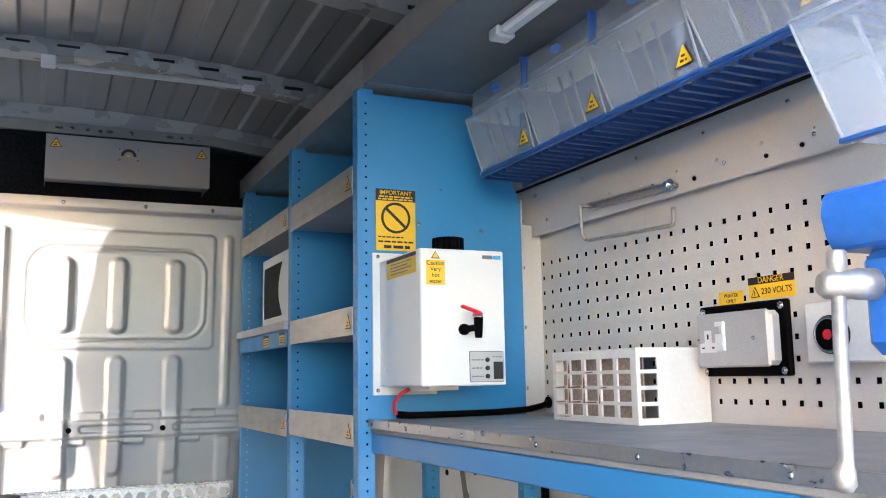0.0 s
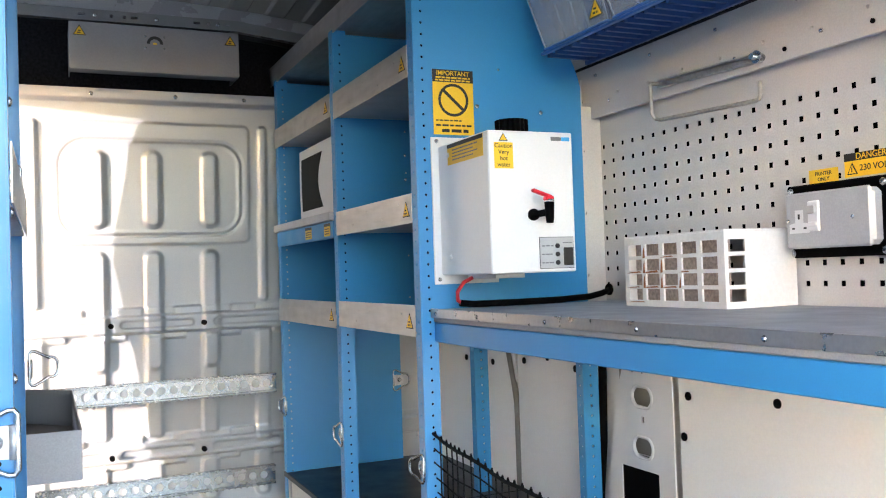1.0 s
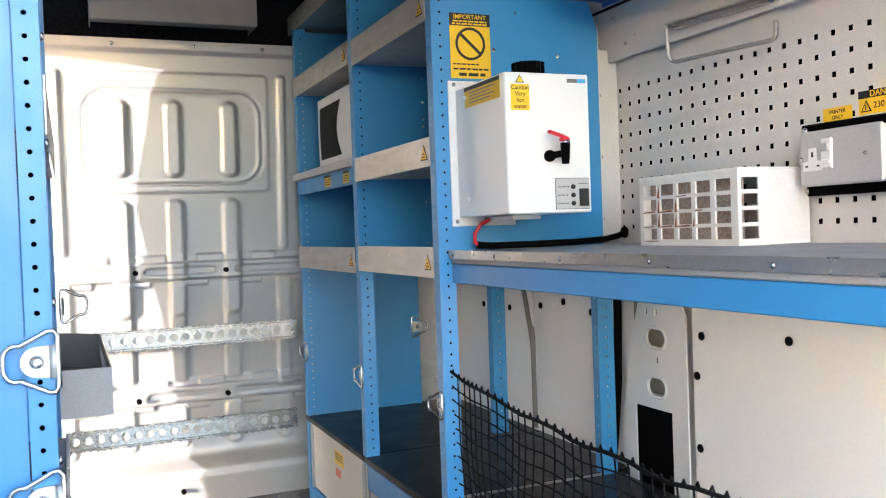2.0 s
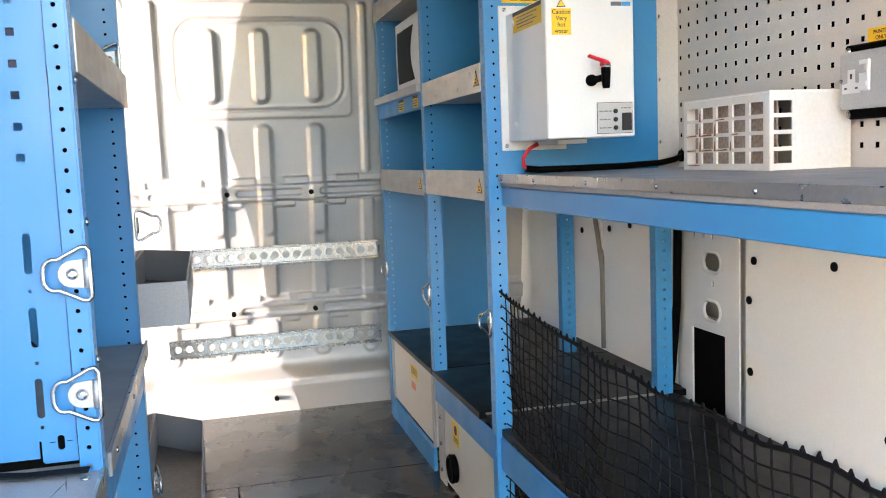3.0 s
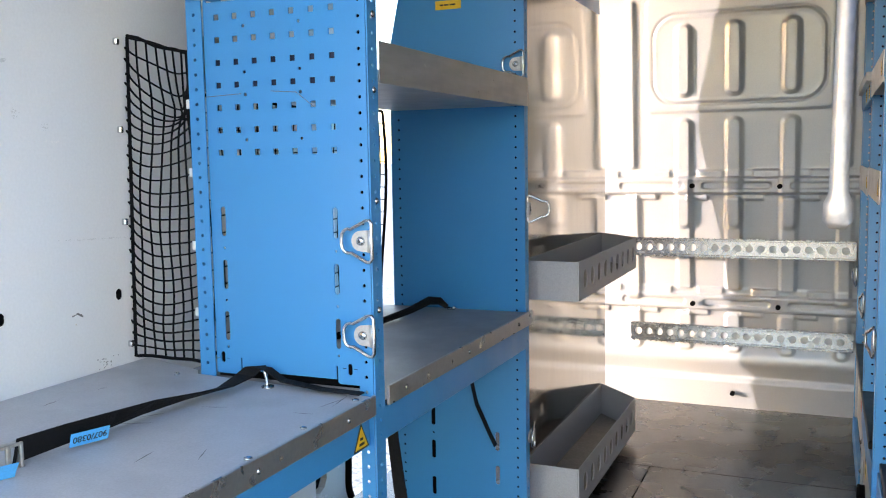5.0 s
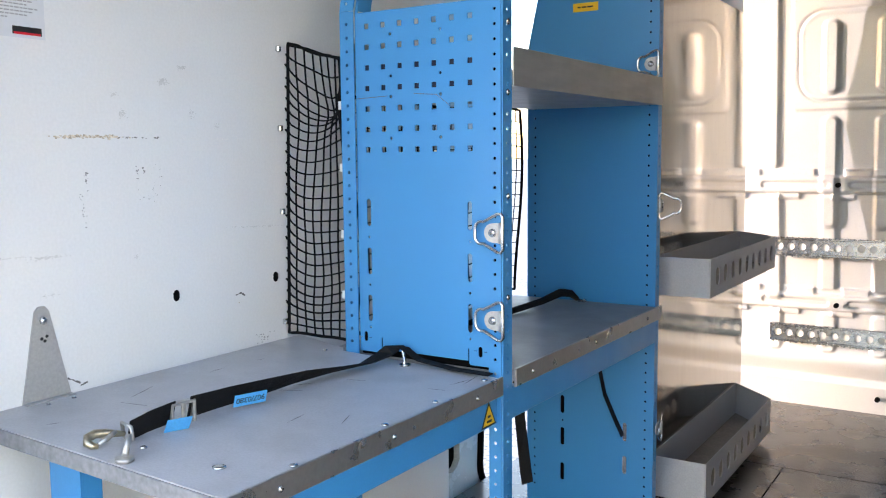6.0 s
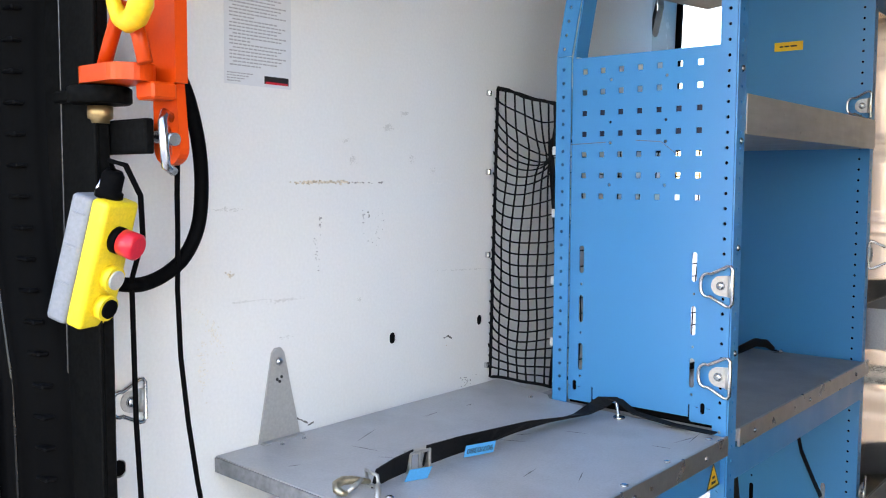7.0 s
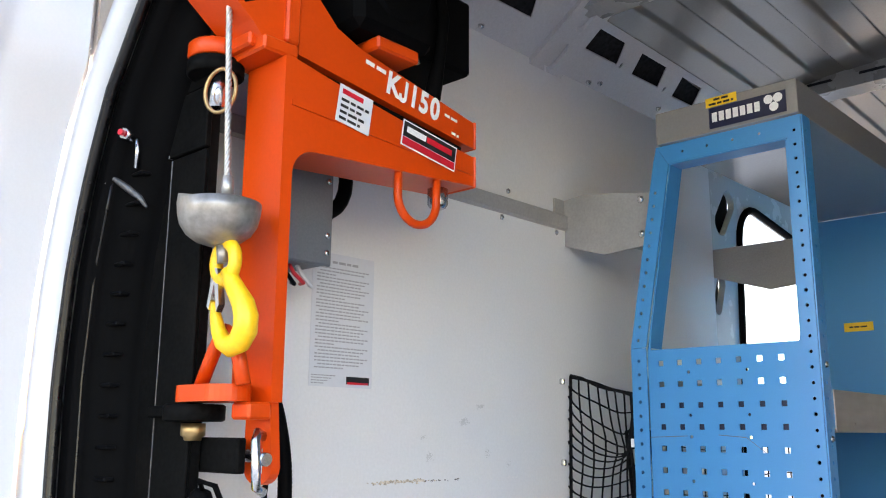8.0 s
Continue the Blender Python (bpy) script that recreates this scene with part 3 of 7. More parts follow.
# shadow line below the upper panel's edge, made as a dark strip
part("joint", boxes((1.7555, 1.7632, 0.06, 1.83, 1.4865, 1.4905)), VOID_SHADE, peg, "near-black strip as the shadow gap under the upper panel")
# black sheet added behind the pegboard so its holes look shaded
part("backing", boxes((1.800, 1.808, 0.06, 1.80, 0.91, 1.39)), BLACK, peg, "black sheet that gives the holes their shade")
part("edge_trim", boxes((1.722, 1.789, 1.768, 1.772, 0.912, 1.39), (1.722, 1.726, 1.748, 1.772, 0.912, 1.45)), PEG, peg)
bm = bmesh.new()
for k in range(8):
    screw(bm, (1.7635, 0.22 + 0.21 * k, 1.392), (-1, 0, 0), 0.0045)
    screw(bm, (1.7635, 0.27 + 0.21 * k, 1.462), (-1, 0, 0), 0.0045)
for z in (0.98, 1.13, 1.28, 1.40):
    screw(bm, (1.735, 1.767, z), (0, -1, 0), 0.006)
part("screw", bm, CHROME, peg)

# white lining and pressed pillar under the bench
board_r = thing("wall_lining_right", (1.87, 1.2, 0.4), "white lining boards with black plugs", "", "", "structure")
for y0, y1 in ((0.10, 1.615), (1.95, 2.385), (2.40, 3.2)):
    bm = bmesh.new()
    box(bm, 1.872, 1.886, y0, y1, 0.0, 0.90, 0.002)
    part("panel", bm, RIGHT_WHITE, board_r)
bm = bmesh.new()
for y, z in ((1.579, 0.698), (1.307, 0.714), (1.608 - 0.01, 0.603), (1.604 - 0.01, 0.433), (1.152, 0.40), (2.05, 0.72), (2.2, 0.74), (2.34, 0.72), (1.98, 0.70), (2.55, 0.70), (2.75, 0.70)):
    disc(bm, (1.873, y, z), (-1, 0, 0), 0.010, 0.004, 14)
part("plug", bm, BLACK, board_r, "black rubber plugs")
bm = bmesh.new()
outline = [(1.625, 0.0), (1.625, 0.74), (1.66, 0.80), (1.66, 0.90), (1.80, 0.90), (1.80, 0.80), (1.85, 0.66), (1.89, 0.45), (1.90, 0.0)]
cut = [oval(1.741, 0.678, 0.075, 0.045, 14), oval(1.742, 0.555, 0.072, 0.045, 14), rect(1.685, 1.835, 0.26, 0.50), rect(1.775, 1.785, 0.735, 0.75), rect(1.735, 1.745, 0.735, 0.75), rect(1.735, 1.745, 0.615, 0.63)]
sheet(bm, outline, cut, plane_yz(1.862), 0.004)
part("pillar", bm, BODY_WHITE, board_r, "white pressed body pillar with punched holes")
# black behind the big hole: its shade as a colour
part("opening", boxes((1.874, 1.88, 1.66, 1.86, 0.22, 0.53)), BLACK, board_r, "black sheet that shades the pillar's large hole")
# grey sheet added so the oval holes look lit inside
part("lit_hole_backing", boxes((1.882, 1.886, 1.66, 1.86, 0.532, 0.78)), BODY_GREY, board_r)
bm = bmesh.new()
for cy, cz, hy, hz in ((1.741, 0.678, 0.0375, 0.0225), (1.742, 0.555, 0.036, 0.0225)):
    tube(bm, [(1.861, y, z) for y, z in oval(cy, cz, 2 * hy + 0.006, 2 * hz + 0.006, 24)], 0.004, 6, closed=True)
part("hole_rim", bm, BODY_WHITE, board_r, "rolled rims of the pillar's holes")
part("wiring", tube(bmesh.new(), [(1.853, 1.890, 0.86), (1.855, 1.896, 0.72), (1.855, 1.903, 0.546), (1.852, 1.926, 0.364), (1.85, 1.93, 0.325)], 0.011, 10), BLACK, board_r, "taped black wiring loom")
bm = bmesh.new()
pts = [(1.870, 2.392 + 0.10 * max(0.0, z - 0.58) ** 1.2 * 4, z) for z in np.linspace(0.33, 0.9, 14)]
tube(bm, pts, 0.010, 8)
part("seam", bm, CANOPY, board_r, "grey sealed seam")
arch = bmesh.new()
bmesh.ops.create_uvsphere(arch, u_segments=32, v_segments=16, radius=1.0, matrix=Matrix.Translation((1.9, 0.82, 0.02)) @ Matrix.Diagonal((0.27, 0.42, 0.33, 1)))
for f in arch.faces:
    f.smooth = True
part("wheel_arch", arch, BODY_WHITE, kind="structure", label="white rounded wheel arch")

# ---- left-hand racking ----
left = thing("shelving_unit", (0.33, 1.4, 0.0), "blue perforated steel shelving beside the side door", "shelving", "racking")


def left_outline(x0, z0):
    return [(x0, z0), (0.522, z0), (0.522, 1.630), (x0 + 0.072, 1.630), (x0 + 0.06, 1.59), (x0, 1.25)]


holes = [rect(x - 0.005, x + 0.005, z - 0.005, z + 0.005) for x in [0.213 + 0.0378 * k for k in range(7)] for z in [0.984 + 0.0385 * j for j in range(7)]]
holes += [oval(0.268 + 0.11 * k, z, 0.006, 0.006, 8) for k in range(2) for z in (1.005, 1.082, 1.12, 1.197)]
SLOT_L, SLOT_R = 0.212, 0.438
holes += [oval(x, z, 0.010, 0.052) for x in (SLOT_L, SLOT_R) for z in (0.864, 0.770, 0.678)]
holes += [oval(x, z, 0.005, 0.005, 8) for x in (SLOT_L, SLOT_R) for z in (0.817, 0.724, 0.640)]
holes += [oval(0.200, 0.621, 0.009, 0.020), oval(0.459, 0.618, 0.009, 0.020)]
holes += [rect(x + dx - 0.0035, x + dx + 0.0035, 0.6185, 0.6198) for x in (0.200, 0.459) for dx in (-0.0105, 0.0105)]
holes += [[(0.192, 1.241), (0.474, 1.241), (0.474, 1.592), (0.250, 1.592), (0.243, 1.572)]]
bm = bmesh.new()
sheet(bm, [(0.186, 0.592), (0.2345, 0.592), (0.2375, 0.595), (0.2375, 0.622), (0.2405, 0.622), (0.2405, 0.5995), (0.4325, 0.5995), (0.4325, 0.622), (0.4355, 0.622), (0.4355, 0.595), (0.4385, 0.592), (0.478, 0.592), (0.478, 1.595), (0.247, 1.595), (0.186, 1.240)], holes, plane_xz(1.0), 0.002)
part("end_panel", bm, BLUE, left, "perforated end panel with slots")
# dark sheets added so that holes and foot notches read as shaded
part("panel_backing", boxes((0.198, 0.470, 1.0045, 1.007, 1.086, 1.152)), NAVY_SHADE, left, "dark sheet added to shade the hole rows")
part("panel_backing", boxes((0.188, 0.478, 1.0045, 1.007, 0.586, 0.632)), BLACK, left, "black sheet added to shade the panel's foot")
bm = bmesh.new()
flange(bm, 0.480, 0.505, 0.994, 0.0, 1.630)
part("upright_face", bm, BLUE, left)
bm = bmesh.new()
side_flange(bm, 0.505, 0.9968, 1.030, 0.0, 1.630)
part("upright", bm, BLUE, left)
# same black fillers: the shade within the left upright
part("upright_hole_shade", boxes((0.494, 0.497, 1.0115, 1.029, 0.60, 1.63)), BLACK, left)
part("upright_hole_shade", boxes((0.482, 0.502, 1.008, 1.011, 0.60, 1.63)), BLACK, left, "black filler that shades the upright's holes")
bm = bmesh.new()
flange(bm, 0.154, 0.186, 0.994, 0.0, 1.245)
sl = [(0.154, 1.246), (0.186, 1.246), (0.250, 1.592), (0.226, 1.630), (0.218, 1.60)]
sheet(bm, sl, [oval(0.170 + 0.0045 * k, 1.26 + 0.0255 * k, 0.0064, 0.0064, 8) for k in range(12)], plane_xz(0.994), 0.0025)
box(bm, 0.154, 0.157, 0.996, 1.03, 0.0, 1.25)
part("upright_face", bm, BLUE, left)
bm = bmesh.new()
sheet(bm, [(0.250, 1.593), (0.480, 1.593), (0.480, 1.630), (0.226, 1.630)], [oval(0.28 + 0.05 * k, 1.612, 0.006, 0.006, 8) for k in range(4)], plane_xz(0.995), 0.0025)
m = Matrix.Translation((0.251, 0.997, 1.592)) @ Matrix.Rotation(radians(10), 4, "Y")
box(bm, 0, 0.002, 0, 0.045, -0.352, 0.0, m=m)
box(bm, 0.25, 0.478, 0.997, 1.04, 1.591, 1.593)
part("head_rail", bm, BLUE, left)
bm = bmesh.new()
fh = [oval(0.475, 0.05 + 0.0255 * k, 0.0065, 0.0065, 8) for k in range(61)] + [oval(0.155, 0.05 + 0.0255 * k, 0.0065, 0.0065, 8) for k in range(46)]
fh += [oval(0.24, z, 0.012, 0.05) for z in (0.20, 0.29, 0.10)] + [oval(0.42, z, 0.012, 0.05) for z in (0.15, 0.24)] + [oval(0.24, z, 0.006, 0.006, 8) for z in (0.245, 0.335)]
sheet(bm, [(0.132, 0.0), (0.498, 0.0), (0.498, 1.630), (0.215, 1.630), (0.132, 1.25)], fh, plane_xz(1.822), 0.002)
# black strips behind each hole column stand in for shade
part("panel_backing", boxes((0.147, 0.165, 1.827, 1.830, 0.03, 1.24), (0.466, 0.484, 1.827, 1.830, 0.03, 1.62), (0.23, 0.25, 1.827, 1.830, 0.06, 0.32)), BLACK, left, "dark sheet added to shade the hole rows")
part("end_panel", bm, BLUE, left, "tall blue end panel with hole rows")
bm = bmesh.new()
side_flange(bm, 0.498, 1.815, 1.842, 0.0, 1.630)
part("upright", bm, BLUE, left)
bm = bmesh.new()
sheet(bm, rect(1.032, 1.815, 1.092, 1.160), [oval(1.12 + 0.09 * k, 1.106 + 0.03 * (k % 2), 0.004, 0.004, 8) for k in range(7)], plane_yz(0.5085), 0.002)
part("shelf_lip", bm, BARE, left, "bare galvanised shelf lip")
part("shelf", boxes((0.15, 0.505, 1.032, 1.815, 1.094, 1.098)), SHELF_GREY, left)
part("shelf_back_lip", boxes((0.150, 0.153, 1.032, 1.815, 1.094, 1.192)), SHELF_GREY, left)
part("table_top", boxes((0.10, 0.508, 1.034, 1.812, 0.562, 0.584), bevel=0.002), LINO, left, "grey vinyl covered table board")
part("edging", boxes((0.5085, 0.514, 1.034, 1.83, 0.553, 0.587), bevel=0.001), EDGE, left, "worn aluminium edging")
part("table_rail", boxes((0.492, 0.504, 1.034, 1.81, 0.492, 0.552), bevel=0.002), BLUE, left)
bm = bmesh.new()
box(bm, 0.232, 0.506, 0.985, 1.95, 1.631, 1.694, 0.0015)
part("canopy", bm, GLOSSY_GREY, left, "grey sheet metal canopy")

table = thing("side_table", (0.25, 0.65, 0.0), "worn grey vinyl topped table with blue legs", "table")


def table_rise(x):
    """The top rises a little towards the wall."""
    return 0.015 * (0.505 - x) / 0.523


def tilted(bm):
    for v in bm.verts:
        v.co.z += table_rise(v.co.x)
    return bm


part("table_top", tilted(sheet(bmesh.new(), [(-0.018, 0.335), (0.505, 0.335), (0.505, 0.990), (0.150, 0.990), (0.132, 1.012), (-0.018, 1.050)], [], plane_xy(0.556), 0.022)), LINO_PALE, table, "worn pale grey vinyl top")
part("edging", boxes((0.5055, 0.511, 0.335, 0.992, 0.547, 0.581), bevel=0.001), EDGE, table, "worn aluminium edging")
part("front_rail", boxes((0.487, 0.499, 0.36, 0.990, 0.494, 0.546), bevel=0.002), BLUE, table)
part("back_leg", boxes((0.105, 0.175, 0.375, 0.378, 0.0, 0.555), (0.105, 0.108, 0.3785, 0.41, 0.0, 0.555), (0.172, 0.175, 0.3785, 0.41, 0.0, 0.555)), BLUE, table)
part("edge_band", tilted(boxes((-0.017, 0.505, 0.331, 0.3346, 0.554, 0.577), bevel=0.001)), SCUFFED, table, "scuffed dark edge band")

# polished partition with two trays
# the end's lean is made up to shape the sun patch on the bulkhead
PARTITION_END = [(2.926, 0.0), (2.922, 0.6), (2.916, 0.90), (2.921, 1.118), (2.906, 1.214), (2.868, 1.408)]
part("partition", sheet(bmesh.new(), [(1.846, 0.0)] + PARTITION_END + [(2.859, 1.455), (1.846, 1.455)], [], plane_yz(0.442), 0.003), STEEL_MIRROR, label="polished stainless steel partition sheet beside the side door", category="partition")
part("partition_backing", sheet(bmesh.new(), [(1.846, 0.0)] + [(y - 0.004, z) for y, z in PARTITION_END] + [(2.849, 1.503), (2.826, 1.586), (2.80, 1.64), (2.72, 1.72), (1.846, 1.72)], [], plane_yz(0.429), 0.010), BLUE, label="dark blue backing panel behind the polished sheet", category="panel")


def tray(z0, z1):
    t = thing("tray", (0.53, 2.35, z0), "grey steel tray with round holes along its side", "tray", "trays on the partition")
    y0, y1, y2, x0, x1 = 1.945, 2.695, 2.85, 0.4465, 0.600
    # base added in the brown of the floor below
    part("base", prism(bmesh.new(), [(x0, y0), (x1, y0), (x1, y1), (x0, y2)], plane_xy(z0), 0.003), TRAY_BASE, t, "added base, brown like the floor seen through")
    part("near_end", boxes((x0, x1, y0 - 0.003, y0, z0, z1)), TRAY, t)
    part("back", boxes((x0, x0 + 0.003, y0 + 0.001, y2 + 0.004, z0 + 0.0035, z1 - 0.001)), TRAY, t)
    bm = bmesh.new()
    sheet(bm, rect(y0, y1, z0, z1), [oval(y0 + 0.07 + 0.078 * k, (z0 + z1) / 2, 0.042, 0.052, 14) for k in range(9)], plane_yz(x1), 0.003)
    part("side", bm, TRAY, t, "side with a row of round holes")
    bm = bmesh.new()
    d = Vector((x0 - x1, y2 - y1, 0))
    m = Matrix(((d.x / d.length, 0, d.y / d.length, x1), (d.y / d.length, 0, -d.x / d.length, y1), (0, 1, 0, 0), (0, 0, 0, 1)))
    sheet(bm, rect(0, d.length, z0, z1), [], m, 0.003)
    part("far_end", bm, TRAY, t)


tray(0.595, 0.698)
tray(0.035, 0.148)


# perforated lashing rails on the bulkhead
def lash_rail(z0, z1, x0, x1):
    t = thing("lashing_rail", (x0, 3.1, z0), "bright zinc lashing rail with round holes", "lashing rail", "lashing rails")
    y = bulk_y(z0) - 0.045
    bm = bmesh.new()
    h = z1 - z0
    n = int((x1 - x0 - 0.02) / 0.040)
    sheet(bm, rect(x0, x1, z0, z1), [oval(x0 + 0.03 + 0.040 * k, z0 + h / 2, 0.027, 0.027, 14) for k in range(n)], plane_xz(y), 0.002)
    part("plate", bm, GALV, t)
    bm = bmesh.new()
    for zz in (z0 + 0.004, z1 - 0.004):
        box(bm, x0, x1, y - 0.009, y - 0.001, zz - 0.004, zz + 0.004, 0.002)
        box(bm, x0, x1, y + 0.0, y + 0.02, zz - 0.003, zz + 0.003)
    part("fold", bm, GALV, t)
    bm = bmesh.new()
    for k in range(int((x1 - x0 - 0.02) / 0.021)):
        for zz in (z0 - 0.002, z1 + 0.002):
            box(bm, x0 + 0.012 + 0.021 * k, x0 + 0.018 + 0.021 * k, y - 0.010, y - 0.004, zz - 0.0015, zz + 0.0015, 0.0006)
    part("teeth", bm, CHROME, t, "rows of small pressed teeth", kind="stuff")
    # strip added behind the plate to make its holes look bright
    part("web", boxes((x0, x1, y + 0.005, y + 0.007, z0 + 0.008, z1 - 0.008)), PALE_BACKING, t, "pale strip added behind the holes, for the lit bulkhead")


lash_rail(0.592, 0.660, 0.50, 1.284)
lash_rail(0.257, 0.325, 0.492, 1.284)


# ---- small helpers for things ----
PLASTIC = material("clear_bin_plastic", (0.40, 0.50, 0.64), 0.25, 0, 0.02, 100, 0.3, 14, (0.62, 0.68, 0.76), rough_vary=0.12)
PLASTIC.node_tree.nodes["Principled BSDF"].inputs["Alpha"].default_value = 0.34
BIN_RIM = material("milky_bin_edge", (0.56, 0.64, 0.74), 0.25, 0, 0.02, 100)
BIN_RIM.node_tree.nodes["Principled BSDF"].inputs["Alpha"].default_value = 0.42
# darker copy of the bin blue, with the underside's shade in its colour
BIN_BLUE_SHADED = material("shaded_blue_bin_slats", (0.012, 0.05, 0.18), 0.45, 0, 0.03, 200)
BIN_BLUE = material("blue_bin_plastic", (0.022, 0.105, 0.36), 0.35, 0, 0.03, 200)
CREAM_PLASTIC = material("ivory_plastic", (0.72, 0.71, 0.69), 0.4, 0, 0.02, 150, 0.25, 14, (0.55, 0.50, 0.44))
SOCKET_GREY = material("grey_socket_metal", (0.44, 0.44, 0.44), 0.4, 0.1, 0.03, 300, 0.15, 20)
RED = material("red_plastic", (0.62, 0.015, 0.03), 0.3)
VICE_BLUE = material("blue_vice_enamel", (0.022, 0.13, 0.46), 0.3, 0, 0.04, 90, 0.25, 15, (0.06, 0.10, 0.22), 0.1, 120, coat=0.3)
WORN_STEEL = material("worn_bright_steel", (0.46, 0.44, 0.41), 0.42, 0.75, 0.08, 120, 0.3, 25, (0.42, 0.37, 0.31), 0.08, 300)
PAPER = material("white_paper", (0.64, 0.65, 0.68), 0.6, 0, 0.01, 100)
ZINC_DULL = material("dull_zinc_plate", (0.50, 0.50, 0.50), 0.42, 0.6, 0.06, 200, 0.3, 40, (0.36, 0.36, 0.36))
HEADER = material("grey_header_steel", (0.30, 0.30, 0.295), 0.45, 0.1, 0.02, 200, 0.15, 5)
PALE_INK = material("faded_print", (0.36, 0.36, 0.37), 0.6)
GREY_INK = material("grey_print", (0.16, 0.16, 0.17), 0.6)
HOOK_ZINC = material("yellowed_zinc_hook", (0.46, 0.41, 0.30), 0.35, 0.9, 0.1, 120, 0.4, 30, (0.22, 0.15, 0.08))
STRAP = material("black_webbing", (0.009, 0.009, 0.010), 0.75, 0, 0.25, 700, 0, 6, None, 0.4, 900, gloss=0.15)
TAG_BLUE = material("blue_fabric_tag", (0.05, 0.36, 0.72), 0.6)
NET = material("black_cord", (0.006, 0.006, 0.007), 0.8, 0, 0.2, 400, gloss=0.1)
HOOK_YELLOW = material("yellow_hook_paint", (0.86, 0.50, 0.012), 0.35, 0, 0.05, 150, 0.2, 25, (0.55, 0.28, 0.01))
PENDANT_YELLOW = material("yellow_pendant_plastic", (0.82, 0.60, 0.02), 0.35)
PENDANT_GREY = material("grey_pendant_plastic", (0.22, 0.23, 0.26), 0.45, 0, 0.05, 200)
BOX_GREY = material("slate_grey_box", (0.13, 0.145, 0.16), 0.4)
CAST = material("worn_cast_iron", (0.28, 0.26, 0.24), 0.42, 0.6, 0.12, 80, 0.5, 22, (0.40, 0.33, 0.26), 0.2, 200)
BRASS = material("dull_brass_pin", (0.42, 0.28, 0.13), 0.4, 0.9, 0.08, 100)
SEAL = material("shiny_black_rubber", (0.004, 0.004, 0.0045), 0.28, 0, 0.1, 200, 0.2, 8, (0.007, 0.007, 0.007), rough_vary=0.08, gloss=0.30)
RIB_BLACK = material("dull_black_plastic", (0.005, 0.005, 0.0055), 0.5, 0, 0.1, 200, gloss=0.03)
MAST_EDGE = material("worn_black_edge", (0.09, 0.09, 0.093), 0.35, 0.3, 0.2, 150, 0.3, 12, (0.02, 0.02, 0.02), rough_vary=0.1)
MAST = material("black_worn_steel", (0.005, 0.005, 0.005), 0.42, 0.0, 0.2, 150, 0.35, 9, (0.012, 0.010, 0.009), rough_vary=0.12, gloss=0.015)
TUBE_GREY = material("dull_light_cover", (0.50, 0.50, 0.48), 0.35)
TUBE_WHITE = material("white_light_diffuser", (0.78, 0.78, 0.76), 0.35)
NAVY = material("navy_label", (0.008, 0.012, 0.045), 0.4)
WHITE_INK = material("white_print", (0.78, 0.78, 0.78), 0.5)
STAIN_INK = material("brown_scuff", (0.56, 0.48, 0.38), 0.7, 0, 0.25, 200)
DARK_SCUFF = material("dark_scuff", (0.14, 0.13, 0.13), 0.7, 0, 0.2, 200)
SMUDGE = material("grey_rubbed_smudge", (0.60, 0.59, 0.585), 0.6, 0, 0.05, 90)
PALE_SCUFF = material("pale_grey_scuff", (0.765, 0.75, 0.735), 0.6, 0, 0.03, 90)
FAINT_STAIN = material("faint_brown_smear", (0.74, 0.70, 0.64), 0.7, 0, 0.06, 200)
# brown for the vent's dark inside
VENT_DARK = material("brown_vent_shade", (0.36, 0.29, 0.25), 0.9, 0, 0.15, 150, 0.4, 25, (0.22, 0.15, 0.11))
RUST = material("rust_stain", (0.30, 0.12, 0.05), 0.8, 0, 0.2, 150)
ORANGE_STICKER = material("faded_red_sticker", (0.72, 0.20, 0.12), 0.5)


def facing(at, way):
    """A drawing plane on a surface that faces that way: u to the right, v up, z out of it."""
    u = {"-y": (1, 0, 0), "-x": (0, -1, 0), "+x": (0, 1, 0), "+y": (-1, 0, 0)}[way]
    n = {"-y": (0, -1, 0), "-x": (-1, 0, 0), "+x": (1, 0, 0), "+y": (0, 1, 0)}[way]
    return Matrix(((u[0], 0, n[0], at[0]), (u[1], 0, n[1], at[1]), (u[2], 1, n[2], at[2]), (0, 0, 0, 1)))


def decal(name, m, poly, mat, parent, lift=0.0, thick=0.0006, holes=(), label=""):
    return part(name, sheet(bmesh.new(), poly, list(holes), m @ Matrix.Translation((0, 0, lift)), thick), mat, parent, label)


def letters(name, words, size, m, mat, parent, lift=0.0008, align="CENTER", squeeze=1.0, bold=0.006):
    cu = bpy.data.curves.new(name, "FONT")
    cu.body = words
    cu.size = size
    cu.align_x = align
    cu.align_y = "CENTER"
    cu.extrude = 0.0002
    cu.offset = size * bold
    ob = bpy.data.objects.new(name, cu)
    scene.collection.objects.link(ob)
    me = bpy.data.meshes.new_from_object(ob.evaluated_get(bpy.context.evaluated_depsgraph_get()))
    bpy.data.objects.remove(ob)
    bpy.data.curves.remove(cu)
    bm = bmesh.new()
    bm.from_mesh(me)
    bpy.data.meshes.remove(me)
    bm.transform(m @ Matrix.Translation((0, 0, lift)) @ Matrix.Diagonal((squeeze, 1, 1, 1)))
    return part(name, bm, mat, parent)


